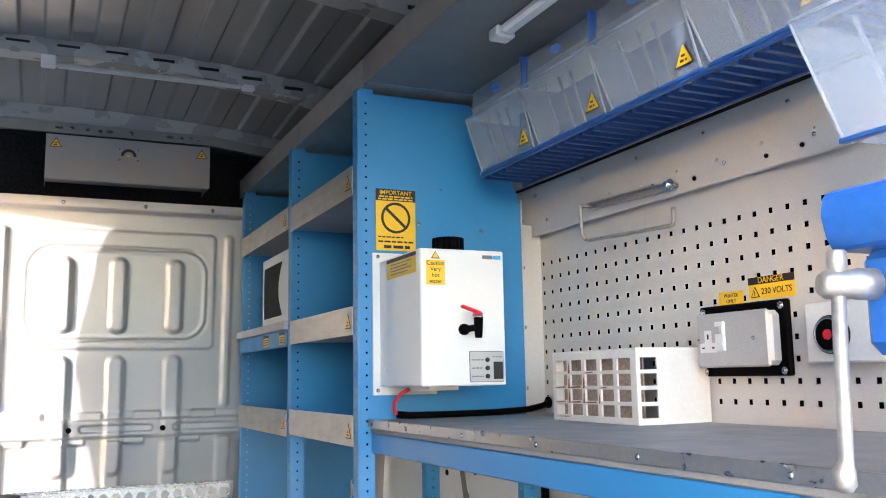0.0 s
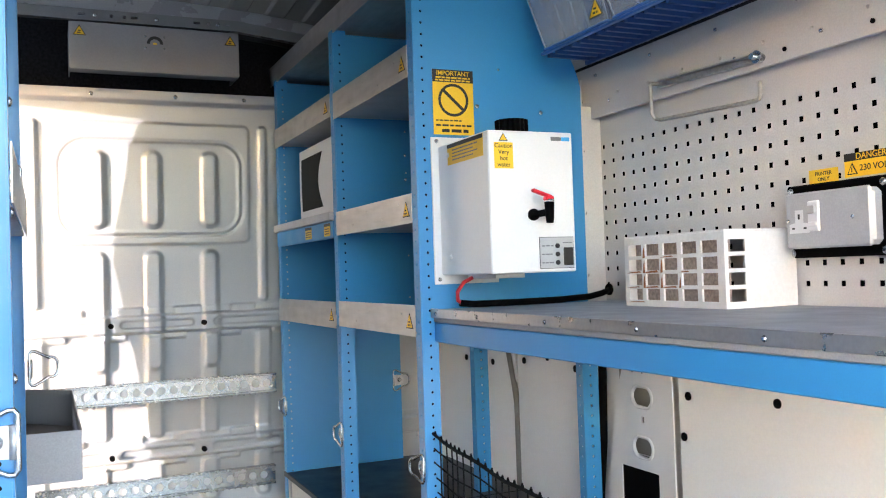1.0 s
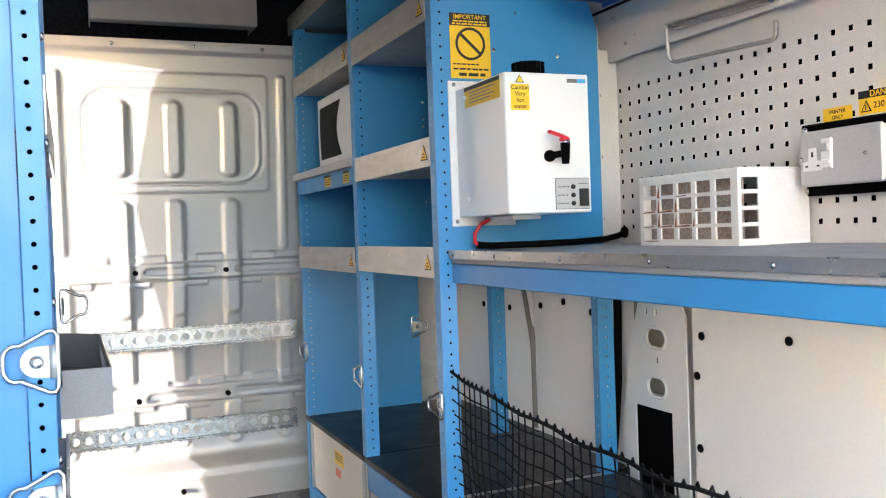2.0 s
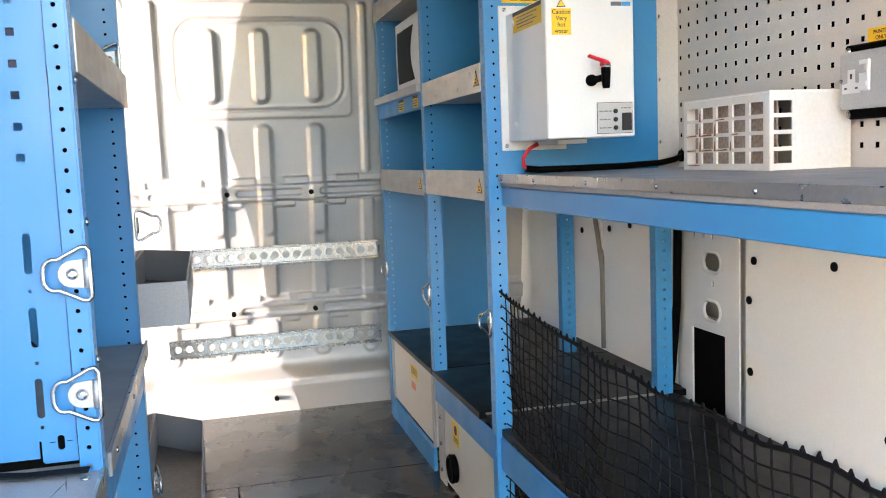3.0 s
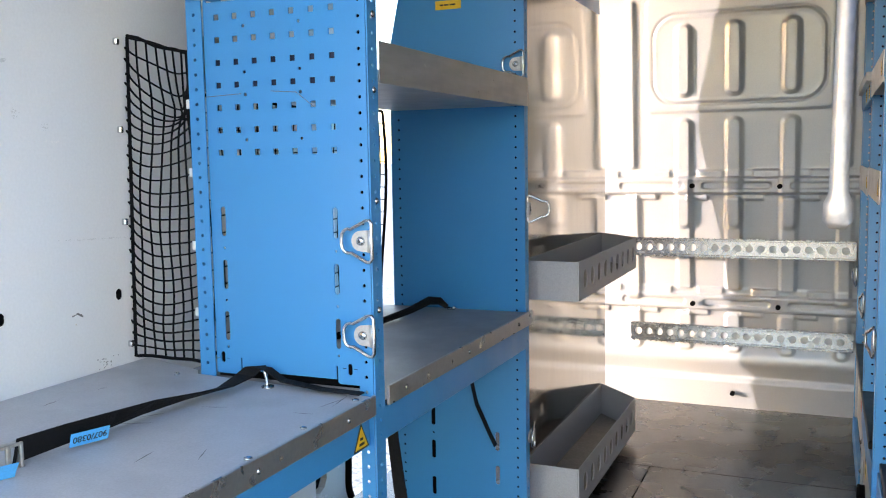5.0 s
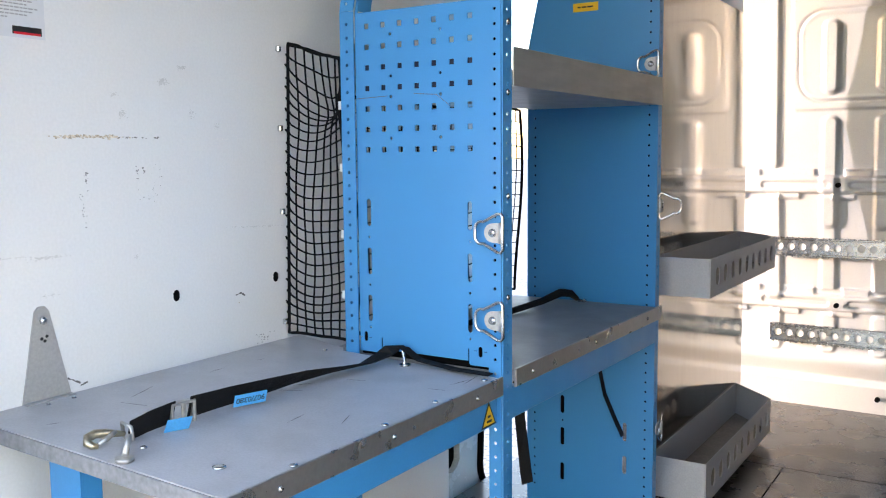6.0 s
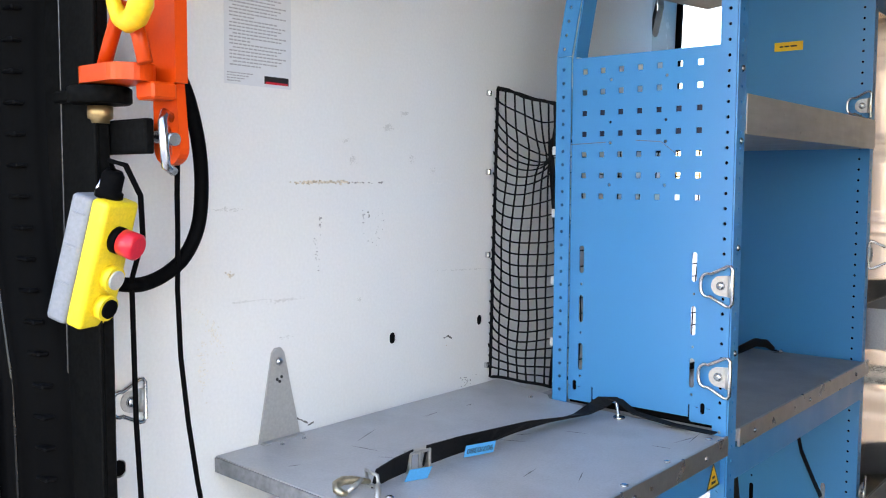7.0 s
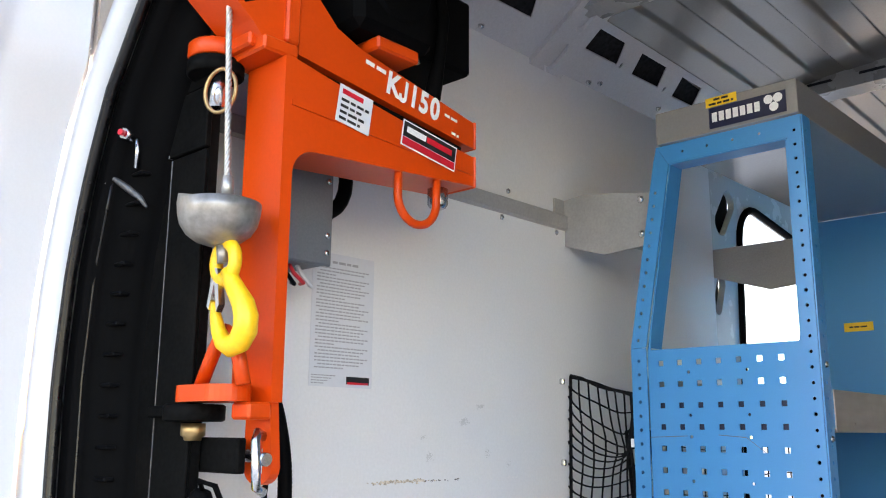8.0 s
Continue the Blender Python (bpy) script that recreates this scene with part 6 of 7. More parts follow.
bars("print", m, [(-0.055 + 0.006 * (k % 4 == 1), 0.053 - 0.05 * ((k * 5) % 7 == 3) - 0.009 * (k % 3), 0.082 - 0.0052 * k, 0.0021) for k in range(31)] + [(-0.06, -0.012 - 0.008 * k, -0.086 - 0.004 * k, 0.0016) for k in range(4)], PALE_INK, note, 0.0006)
lg = decal("logo_block", m, rect(0.010, 0.058, -0.098, -0.086), INK, note, 0.0006, 0.0003)
decal("logo_strip", m, rect(0.012, 0.056, -0.098, -0.0945), RED, lg, 0.001, 0.0003)

# scuffs and stains on the lining
random.seed(7)


def scuff(y, z, w, h, mat, lean=0.0):
    m = facing((-0.0198, y, z), "+x") @ Matrix.Rotation(lean, 4, "Z")
    n = 7
    top = [(-w / 2 + w * k / n, h * random.uniform(0.1, 0.5)) for k in range(n + 1)]
    bot = [(w / 2 - w * k / n, -h * random.uniform(0.1, 0.5)) for k in range(n + 1)]
    part("scuff", sheet(bmesh.new(), top + bot, [], m, 0.0003), mat, board_l)


def flecks(y, z, w, h, count, size, mat, lean=0.0):
    """A smudge of many tiny flecks, dense in the middle and thin at its rim."""
    m = facing((-0.0198, y, z), "+x") @ Matrix.Rotation(lean, 4, "Z")
    bm = bmesh.new()
    for k in range(count):
        u, v = random.gauss(0, w / 4), random.gauss(0, h / 4)
        r = size * random.uniform(0.4, 1.0)
        turn = random.uniform(0, 3)
        sheet(bm, [(u + r * random.uniform(0.6, 1.5) * math.cos(turn + a), v + 0.6 * r * math.sin(turn + a)) for a in (0.0, 1.2, 2.3, 3.4, 4.5, 5.5)], [], m, 0.0002 + 0.00001 * (k % 9))
    part("smudge", bm, mat, board_l, kind="stuff")


flecks(0.560, 1.0075, 0.130, 0.006, 90, 0.0030, STAIN_INK)
flecks(0.520, 1.0070, 0.050, 0.005, 30, 0.0034, STAIN_INK)
flecks(0.640, 1.0065, 0.060, 0.003, 16, 0.0022, DARK_SCUFF)
flecks(0.693, 1.0070, 0.010, 0.003, 8, 0.0022, DARK_SCUFF)
flecks(0.840, 1.0065, 0.200, 0.003, 40, 0.0022, PALE_SCUFF)
flecks(0.548, 0.940, 0.006, 0.040, 14, 0.0020, DARK_SCUFF)
flecks(0.540, 0.890, 0.008, 0.080, 16, 0.0014, DARK_SCUFF, 0.1)
flecks(0.648, 0.945, 0.008, 0.036, 9, 0.0019, DARK_SCUFF)
flecks(0.663, 0.948, 0.006, 0.014, 6, 0.0022, DARK_SCUFF)
flecks(0.690, 0.935, 0.030, 0.060, 12, 0.0013, DARK_SCUFF)
flecks(0.670, 0.900, 0.060, 0.050, 10, 0.0013, DARK_SCUFF)
flecks(0.713, 1.106, 0.024, 0.014, 70, 0.0022, SMUDGE, 0.4)
flecks(0.755, 1.133, 0.018, 0.010, 40, 0.0020, SMUDGE, 0.2)
flecks(0.624, 1.046, 0.018, 0.012, 40, 0.0020, SMUDGE, 0.3)
flecks(0.608, 1.078, 0.020, 0.010, 24, 0.0018, SMUDGE)
flecks(0.775, 1.050, 0.022, 0.014, 26, 0.0018, SMUDGE, 0.7)
flecks(0.835, 1.030, 0.014, 0.010, 18, 0.0016, SMUDGE)
flecks(0.471, 0.817, 0.060, 0.005, 70, 0.0020, SMUDGE)
flecks(0.400, 0.822, 0.070, 0.004, 36, 0.0018, SMUDGE)
flecks(0.640, 0.801, 0.014, 0.010, 16, 0.0016, SMUDGE, -0.6)
flecks(0.930, 0.834, 0.150, 0.003, 60, 0.0016, SMUDGE, -0.04)
flecks(0.365, 0.965, 0.060, 0.006, 40, 0.0020, SMUDGE)
flecks(0.365, 0.866, 0.020, 0.010, 26, 0.0018, STAIN_INK, -0.3)
flecks(0.335, 0.780, 0.075, 0.020, 80, 0.0020, FAINT_STAIN, -1.05)
flecks(0.315, 0.730, 0.020, 0.070, 60, 0.0020, FAINT_STAIN)
flecks(0.470, 0.757, 0.030, 0.006, 20, 0.0016, SMUDGE)
for y, z, w, h, a in ((0.878, 0.7045, 0.016, 0.004, 0.2), (0.890, 0.7025, 0.012, 0.005, -0.5), (0.507, 0.612, 0.026, 0.004, -0.5), (0.525, 0.603, 0.014, 0.004, 0.2)):
    scuff(y, z, w, h, DARK_SCUFF, a)
flecks(0.945, 0.606, 0.050, 0.020, 22, 0.0017, DARK_SCUFF)
flecks(0.880, 0.688, 0.008, 0.003, 4, 0.0014, STAIN_INK)

# wall bracket beside the end panel, and label plates on the canopy
brkt = thing("wall_bracket", (0.1, 1.02, 1.45), "grey folded steel bracket from wall to shelving", "bracket", "wall brackets")
part("plate", sheet(bmesh.new(), [(-0.020, 1.475), (-0.020, 1.575), (0.03, 1.58), (0.19, 1.555), (0.19, 1.452), (0.075, 1.445)], [], plane_xz(1.032), 0.003), SHELF_GREY, brkt)
part("fold", boxes((-0.026, -0.0205, 1.00, 1.06, 1.475, 1.575)), SHELF_GREY, brkt)
screws([(0.165, 1.032, 1.545), (0.165, 1.032, 1.475)], (0, -1, 0), brkt, 0.008)
brkt = thing("wall_bracket", (0.0, 1.84, 1.5), "grey folded steel bracket from wall to shelving", "bracket", "wall brackets")
part("plate", sheet(bmesh.new(), [(-0.08, 1.52), (-0.08, 1.60), (0.20, 1.60), (0.20, 1.48), (0.08, 1.47)], [], plane_xz(1.83), 0.003), SHELF_GREY, brkt)
m = facing((0.415, 0.9845, 1.657), "-y")
plq = thing("maker_plate", (0.375, 0.984, 1.67), "navy maker's plate with pale block marks", "plate")
decal("plate", m, rect(-0.072, 0.072, -0.020, 0.020), NAVY, plq)
for k in range(7):
    decal("mark", m, rect(-0.066 + 0.0135 * k, -0.056 + 0.0135 * k, -0.008, 0.010), WHITE_INK, plq, 0.0008, 0.0003)
for u, v in ((0.041, 0.009), (0.058, 0.009), (0.050, -0.006)):
    decal("mark", m @ Matrix.Translation((u, v, 0)), ring_poly(0.0085, 12), WHITE_INK, plq, 0.0008, 0.0003)
m = facing((0.368, 0.9845, 1.688), "-y")
lab = decal("yellow_label", m, rect(-0.030, 0.030, -0.009, 0.009), YELLOW, left, label="small yellow printed label")
bars("label_print", m, [(-0.014, 0.014, 0.004, 0.004), (-0.024, 0.024, -0.004, 0.004)], INK, lab)

# ---- the swing hoist at the rear corner ----
mast = thing("hoist_mast", (0.02, 0.13, 0.0), "black steel hoist mast bolted to the rear pillar", "hoist mast")
part("post", boxes((-0.018, 0.060, 0.085, 0.118, 0.0, 1.80), bevel=0.004), MAST, mast)
for x0, x1, y0, z0, z1 in ((0.038, 0.116, 0.0795, 0.0, 1.430), (0.034, 0.119, 0.0765, 1.432, 1.512), (0.046, 0.119, 0.0780, 1.514, 1.602)):
    part("flange", boxes((x0, x1, y0, 0.0845, z0, z1), bevel=0.0012), MAST, mast)
    part("worn_edge", boxes((x0 - 0.0018, x0 - 0.0001, y0 - 0.0005, 0.0845, max(z0, 0.30), z1 - 0.001), bevel=0.0004), MAST_EDGE, mast, "bare worn steel edge")
part("web", boxes((0.061, 0.114, 0.0850, 0.100, 0.0, 1.598), bevel=0.002), MAST, mast)
part("arm_plate", boxes((0.062, 0.188, 0.1005, 0.1125, 1.038, 1.078), bevel=0.002), MAST, mast)
for z in (1.094, 1.524):
    part("lug", tube(bmesh.new(), [(0.112, 0.089, z + 0.002), (0.112, 0.089, z + 0.004), (0.112, 0.089, z + 0.020), (0.112, 0.089, z + 0.022)], [0.033, 0.036, 0.036, 0.033], 28), MAST, mast, "round black pivot lug")
    part("lug_arm", boxes((0.03, 0.10, 0.072, 0.105, z + 0.006, z + 0.021), bevel=0.003), MAST, mast)

hoist = thing("swing_hoist", (0.17, 0.2, 1.06), "orange swing hoist with folded arm and hook", "hoist")
prof = [(0.125, 1.118), (0.141, 1.118), (0.141, 1.372)] + [(0.176 - 0.035 * math.cos(radians(a)), 1.392 + 0.034 * math.sin(radians(a))) for a in range(0, 91, 15)] + [(0.474, 1.445), (0.474, 1.490), (0.337, 1.506), (0.213, 1.526), (0.130, 1.542), (0.125, 1.540)]
bm = bmesh.new()
sheet(bm, prof, [], plane_yz(0.132), 0.080)
sharp = [e for e in bm.edges if len(e.link_faces) == 2 and e.calc_face_angle() > 0.6]
bmesh.ops.bevel(bm, geom=sharp, offset=0.0028, segments=2, profile=0.5, affect="EDGES", clamp_overlap=True)
part("frame", bm, ORANGE, hoist, "orange welded arm frame")
part("rib", sheet(bmesh.new(), [(0.136, 1.478), (0.470, 1.461), (0.470, 1.467), (0.136, 1.485)], [], plane_yz(0.2115), 0.003), ORANGE, hoist)
prof = [(-0.03, 1.655), (0.078, 1.574), (0.095, 1.557), (0.135, 1.553), (0.484, 1.508), (0.484, 1.549), (0.254, 1.593), (0.212, 1.609), (0.181, 1.638), (0.10, 1.70), (-0.03, 1.77)]
bm = sheet(bmesh.new(), prof, [], plane_yz(0.128), 0.075)
sharp = [e for e in bm.edges if len(e.link_faces) == 2 and e.calc_face_angle() > 0.6]
bmesh.ops.bevel(bm, geom=sharp, offset=0.003, segments=2, profile=0.5, affect="EDGES", clamp_overlap=True)
boom = part("boom", bm, ORANGE, hoist, "orange telescopic boom")
# thin black plate on the side paints the slot's darkness
part("boom_slot_shade", sheet(bmesh.new(), [(-0.02, 1.652), (0.068, 1.592), (0.083, 1.600), (0.066, 1.618), (0.0, 1.662)], [], plane_yz(0.2031), 0.0012), MAST, boom, "black plate for the shaded slot in the boom's side")
part("boom_foot", boxes((0.120, 0.2085, 0.094, 0.147, 1.541, 1.560), bevel=0.003), ORANGE, boom)
part("boom_stiffener", boxes((0.190, 0.2100, 0.126, 0.147, 1.560, 1.632), bevel=0.003), ORANGE, boom)
# black block fills the space under the boom as its shade
part("boom_gap_shade", sheet(bmesh.new(), [(0.150, 1.532), (0.470, 1.486), (0.470, 1.512), (0.150, 1.552)], [], plane_yz(0.140), 0.050), MAST, hoist, "black block for the shaded gap between arm and boom")
part("end_cap", boxes((0.126, 0.2055, 0.484, 0.489, 1.507, 1.551), bevel=0.002), ORANGE, hoist)
part("end_cap", boxes((0.132, 0.214, 0.474, 0.479, 1.443, 1.492), bevel=0.002), ORANGE, hoist)
part("motor_pad", boxes((0.10, 0.224, 0.266, 0.345, 1.594, 1.613), bevel=0.003), ORANGE, hoist)
part("motor", boxes((0.03, 0.230, 0.225, 0.372, 1.614, 1.80), bevel=0.012), BLACK, hoist, "black winch motor housing")
part("motor_drum", tube(bmesh.new(), [(0.00, 0.30, 1.70), (0.02, 0.30, 1.70), (0.215, 0.30, 1.70), (0.235, 0.30, 1.70)], [0.055, 0.075, 0.075, 0.055], 28), BLACK, hoist)
part("motor_cover", boxes((0.05, 0.185, 0.375, 0.500, 1.634, 1.76), bevel=0.006), BLACK, hoist)
part("motor_hose", tube(bmesh.new(), [(0.17, 0.430, 1.80), (0.195, 0.424, 1.70), (0.195, 0.416, 1.64), (0.19, 0.410, 1.59), (0.185, 0.408, 1.555)], [0.0095, 0.0095, 0.0095, 0.0125, 0.0125], 12), BLACK, hoist, "black hose")
for y in (0.352, 0.365):
    part("motor_bolt", disc(bmesh.new(), (0.195, y, 1.634 if y > 0.37 else 1.618), (0, 0, -1), 0.007, 0.007), CHROME, hoist)
part("top_plate", tube(bmesh.new(), [(0.112, 0.089, 1.547), (0.112, 0.089, 1.550), (0.112, 0.089, 1.566), (0.112, 0.089, 1.569)], [0.033, 0.036, 0.036, 0.033], 24), ORANGE, hoist)
part("foot_step", boxes((0.176, 0.2115, 0.096, 0.128, 1.098, 1.1175), bevel=0.003), ORANGE, hoist)
part("top_arm", boxes((0.115, 0.190, 0.085, 0.125, 1.548, 1.567), bevel=0.003), ORANGE, hoist)
part("foot_plate", sheet(bmesh.new(), oval(0.1465, 0.091, 0.108, 0.058, 28), [], plane_xy(1.118), 0.019), ORANGE, hoist)
part("pivot_pin", tube(bmesh.new(), [(0.112, 0.089, 1.074), (0.112, 0.089, 1.078), (0.112, 0.089, 1.080), (0.112, 0.089, 1.094)], [0.010, 0.011, 0.0145, 0.0145], 16), BRASS, hoist, "dull brass pivot pin")
tongue = [(x - 0.016, z) for x, z in [(0.174, 1.118), (0.174, 1.045)] + [(0.201 - 0.027 * math.cos(radians(a)), 1.045 - 0.020 * math.sin(radians(a))) for a in range(0, 181, 20)] + [(0.228, 1.045), (0.220, 1.118)]]
part("tongue", sheet(bmesh.new(), tongue, [oval(0.185, 1.052, 0.020, 0.04)], plane_xz(0.130), 0.012), ORANGE, hoist)
sh = part("shackle", tube(bmesh.new(), [(0.194, 0.134, 1.078), (0.200, 0.118, 1.084), (0.208, 0.110, 1.074), (0.211, 0.110, 1.046), (0.210, 0.112, 1.024), (0.204, 0.126, 1.018)], 0.0055, 10), CHROME, hoist, "bright shackle")
part("shackle_pin", tube(bmesh.new(), [(0.178, 0.122, 1.058), (0.214, 0.122, 1.054)], 0.0075, 12), CHROME, sh)
part("handle", tube(bmesh.new(), [(0.205, 0.325, 1.44)] + [(0.205, 0.363 - 0.038 * math.cos(radians(a)), 1.405 - 0.037 * math.sin(radians(a))) for a in range(0, 181, 12)] + [(0.205, 0.401, 1.445)], 0.006, 12), ORANGE, hoist, "orange hand loop")
part("lock_bolt", tube(bmesh.new(), [(0.185, 0.425, 1.436), (0.185, 0.425, 1.412), (0.185, 0.425, 1.406)], [0.015, 0.015, 0.011], 6), CHROME, hoist, "bright hexagonal lock bolt")
part("ring_pin", tube(bmesh.new(), [(0.160 + 0.021 * math.cos(a), 0.068 + 0.008 * math.cos(a), 1.490 + 0.028 * math.sin(a)) for a in [2 * math.pi * k / 24 for k in range(24)]], 0.0026, 6, closed=True), BRASS, hoist, "wire ring of the locking pin")
part("pin_end", tube(bmesh.new(), [(0.128, 0.085, 1.525), (0.130, 0.083, 1.478)], 0.011, 10), CHROME, hoist)
eye_l = part("eye", tube(bmesh.new(), [(0.128, 0.085, 1.136), (0.150, 0.083, 1.166), (0.172, 0.080, 1.190), (0.184, 0.080, 1.197), (0.196, 0.082, 1.190), (0.203, 0.086, 1.166), (0.208, 0.090, 1.136)], 0.0085, 10), ORANGE, hoist, "orange anchor eye")
m = facing((0.2146, 0.235, 1.498), "+x") @ Matrix.Rotation(radians(-8), 4, "Z")
pl = decal("rating_plate", m, rect(-0.029, 0.029, -0.026, 0.026), PAPER, hoist, label="white printed rating plate")
decal("plate_mark", m, rect(-0.024, 0.012, 0.014, 0.021), RED, pl, 0.0007, 0.0003)
bars("plate_print", m, [(-0.024, 0.024 - 0.012 * (k % 2), 0.006 - 0.0085 * k, 0.0038) for k in range(4)], INK, pl, 0.0007)
m = facing((0.2035, 0.357, 1.552), "+x") @ Matrix.Rotation(radians(-8.5), 4, "Z")
letters("letter", "K", 0.046, m @ Matrix.Translation((-0.0435, 0, 0)), WHITE_INK, hoist, 0.0006, squeeze=0.84, bold=0.035)
for u, digit in ((-0.0025, "1"), (0.0180, "5"), (0.0410, "0")):
    letters("letter", digit, 0.046, m @ Matrix.Translation((u, 0, 0)), WHITE_INK, hoist, 0.0006, squeeze=0.82, bold=0.035)
hook_j = [(0.008, 0.0168), (0.0012, 0.0168), (0.0012, -0.008), (-0.001, -0.0108), (-0.0036, -0.0108), (-0.0052, -0.0085), (-0.0052, -0.005), (-0.0115, -0.005), (-0.0112, -0.0105), (-0.0085, -0.0152), (-0.0042, -0.0172), (0.0008, -0.0170), (0.0052, -0.0145), (0.0076, -0.010)]
part("letter", sheet(bmesh.new(), [(0.80 * u - 0.0222, v) for u, v in reversed(hook_j)], [], m @ Matrix.Translation((0, 0, 0.0006)), 0.0004), WHITE_INK, hoist)
bars("small_words", m, [(-0.098, -0.060, 0.012, 0.006), (0.062, 0.094, 0.002, 0.004), (0.080, 0.096, -0.020, 0.004)], WHITE_INK, hoist, 0.0006)
m = facing((0.2146, 0.379, 1.482), "+x") @ Matrix.Rotation(radians(-8.5), 4, "Z")
bd = decal("maker_plate", m, rect(-0.058, 0.052, -0.018, 0.020), WHITE_INK, hoist, label="maker's plate with black and red bands")
decal("plate_band", m, rect(-0.056, 0.050, -0.004, 0.018), INK, bd, 0.0007, 0.0003)
decal("plate_band", m, rect(-0.056, 0.050, -0.016, -0.005), RED, bd, 0.0007, 0.0003)
decal("plate_mark", m, rect(-0.050, -0.012, 0.003, 0.012), WHITE_INK, bd, 0.0011, 0.0003)
decal("plate_mark", m, rect(-0.010, 0.042, 0.003, 0.012), RED, bd, 0.0011, 0.0003)

rope = thing("hoist_hook", (0.19, 0.06, 1.16), "yellow lifting hook under a worn iron weight on a wire rope", "hook")
bm = bmesh.new()
for k in range(4):
    ph = math.pi / 2 * k
    tube(bm, [(0.176 + 0.00001 + (0.199 - 0.176) * (1 - s) + 0.0022 * math.cos(ph + 60 * s), 0.06 + 0.0022 * math.sin(ph + 60 * s), 1.365 + 0.285 * s) for s in np.linspace(0, 1, 60)], 0.0021, 5)
part("wire_rope", bm, WORN_STEEL, rope, "bright twisted wire rope")
part("ferrule", tube(bmesh.new(), [(0.200, 0.06, 1.348), (0.1995, 0.06, 1.372)], [0.008, 0.006], 10), WORN_STEEL, rope)
prf = [(0.0, 1.292), (0.014, 1.293), (0.026, 1.297), (0.037, 1.305), (0.044, 1.316), (0.047, 1.329), (0.048, 1.341), (0.047, 1.345), (0.0, 1.345)]
part("weight", tube(bmesh.new(), [(0.187 + (z - 1.288) * -0.02, 0.06, z) for r, z in prf[:-1]] + [(0.187, 0.06, 1.3455)], [max(r, 0.001) for r, z in prf[:-1]] + [0.001], 32), CAST, rope, "worn half-round iron weight")
hp = [(0.203, 1.262), (0.210, 1.250), (0.222, 1.236), (0.235, 1.222), (0.242, 1.207), (0.241, 1.192), (0.231, 1.180), (0.215, 1.176), (0.200, 1.182), (0.189, 1.196), (0.182, 1.212), (0.178, 1.228)]
hb = part("hook", tube(bmesh.new(), [(x, 0.066, z) for x, z in hp], [0.0095, 0.0100, 0.0112, 0.0128, 0.0138, 0.0138, 0.0130, 0.0118, 0.0102, 0.0085, 0.0068, 0.004], 16), HOOK_YELLOW, rope, "yellow painted hook")
part("hook_eye", tube(bmesh.new(), [(0.196 + 0.019 * math.cos(a), 0.066, 1.273 + 0.021 * math.sin(a)) for a in [2 * math.pi * k / 20 for k in range(20)]], 0.0078, 12, closed=True), HOOK_YELLOW, hb)
part("shank", tube(bmesh.new(), [(0.193, 0.062, 1.292), (0.194, 0.064, 1.272)], 0.007, 10), CAST, hb)
part("safety_latch", sheet(bmesh.new(), [(0.181, 1.268), (0.189, 1.266), (0.196, 1.224), (0.191, 1.216), (0.184, 1.250), (0.175, 1.220), (0.171, 1.224)], [], plane_xz(0.060), 0.008), CHROME, hb, "bright sprung latch")

ctrl = thing("control_box", (0.04, 0.28, 1.32), "slate grey hoist control box with loose wires", "control box")
part("case", boxes((-0.018, 0.078, 0.225, 0.310, 1.318, 1.48), bevel=0.005), BOX_GREY, ctrl)
part("lid", boxes((0.0785, 0.084, 0.222, 0.313, 1.316, 1.482), bevel=0.003), BOX_GREY, ctrl)
screws([(0.084, 0.303, z) for z in (1.335, 1.36, 1.44, 1.46)], (1, 0, 0), ctrl, 0.005)
for k, mm in ((0, RED), (1, BLACK), (2, RED), (3, WHITE_BOX)):
    part("wire", tube(bmesh.new(), [(0.05, 0.235 + 0.014 * k, 1.318), (0.055, 0.24 + 0.014 * k, 1.305), (0.05, 0.258 + 0.016 * k, 1.294 - 0.004 * (k % 2)), (0.02, 0.275 + 0.016 * k, 1.298)], 0.003, 6), mm, ctrl)

pend = thing("pendant_control", (0.115, 0.075, 0.84), "yellow and grey hanging push-button pendant with red stop button", "pendant control")
pm = Matrix.Translation((0.116, 0.076, 0.918)) @ Matrix.Rotation(radians(20), 4, "Z") @ Matrix.Rotation(radians(17), 4, "Y")
part("front_shell", box(bmesh.new(), 0.0000, 0.024, -0.028, 0.028, -0.080, 0.074, 0.006, m=pm, segments=3), PENDANT_YELLOW, pend, "yellow front shell")
part("back_shell", box(bmesh.new(), -0.029, -0.0004, -0.0275, 0.0275, -0.082, 0.072, 0.006, m=pm, segments=3), PENDANT_GREY, pend, "grey back shell")
for z in (-0.045, 0.0, 0.04):
    part("ridge", box(bmesh.new(), -0.024, -0.004, -0.0285, -0.0272, z + 0.01, z + 0.013, 0.0006, m=pm), PENDANT_GREY, pend)
part("stop_collar", tube(bmesh.new(), [pm @ Vector((x, 0, 0.030)) for x in (0.023, 0.033)], 0.016, 18), BLACK, pend)
part("stop_button", tube(bmesh.new(), [pm @ Vector((x, 0, 0.030)) for x in (0.032, 0.035, 0.053, 0.056)], [0.012, 0.016, 0.016, 0.012], 22), RED, pend, "red mushroom stop button")
for z in (-0.016, -0.052):
    part("button_collar", tube(bmesh.new(), [pm @ Vector((x, 0, z)) for x in (0.023, 0.035)], 0.0155, 18), PENDANT_YELLOW, pend)
    part("button", tube(bmesh.new(), [pm @ Vector((x, 0, z)) for x in (0.034, 0.038)], 0.0115, 18), BLACK if z < -0.03 else SOCKET_GREY, pend)
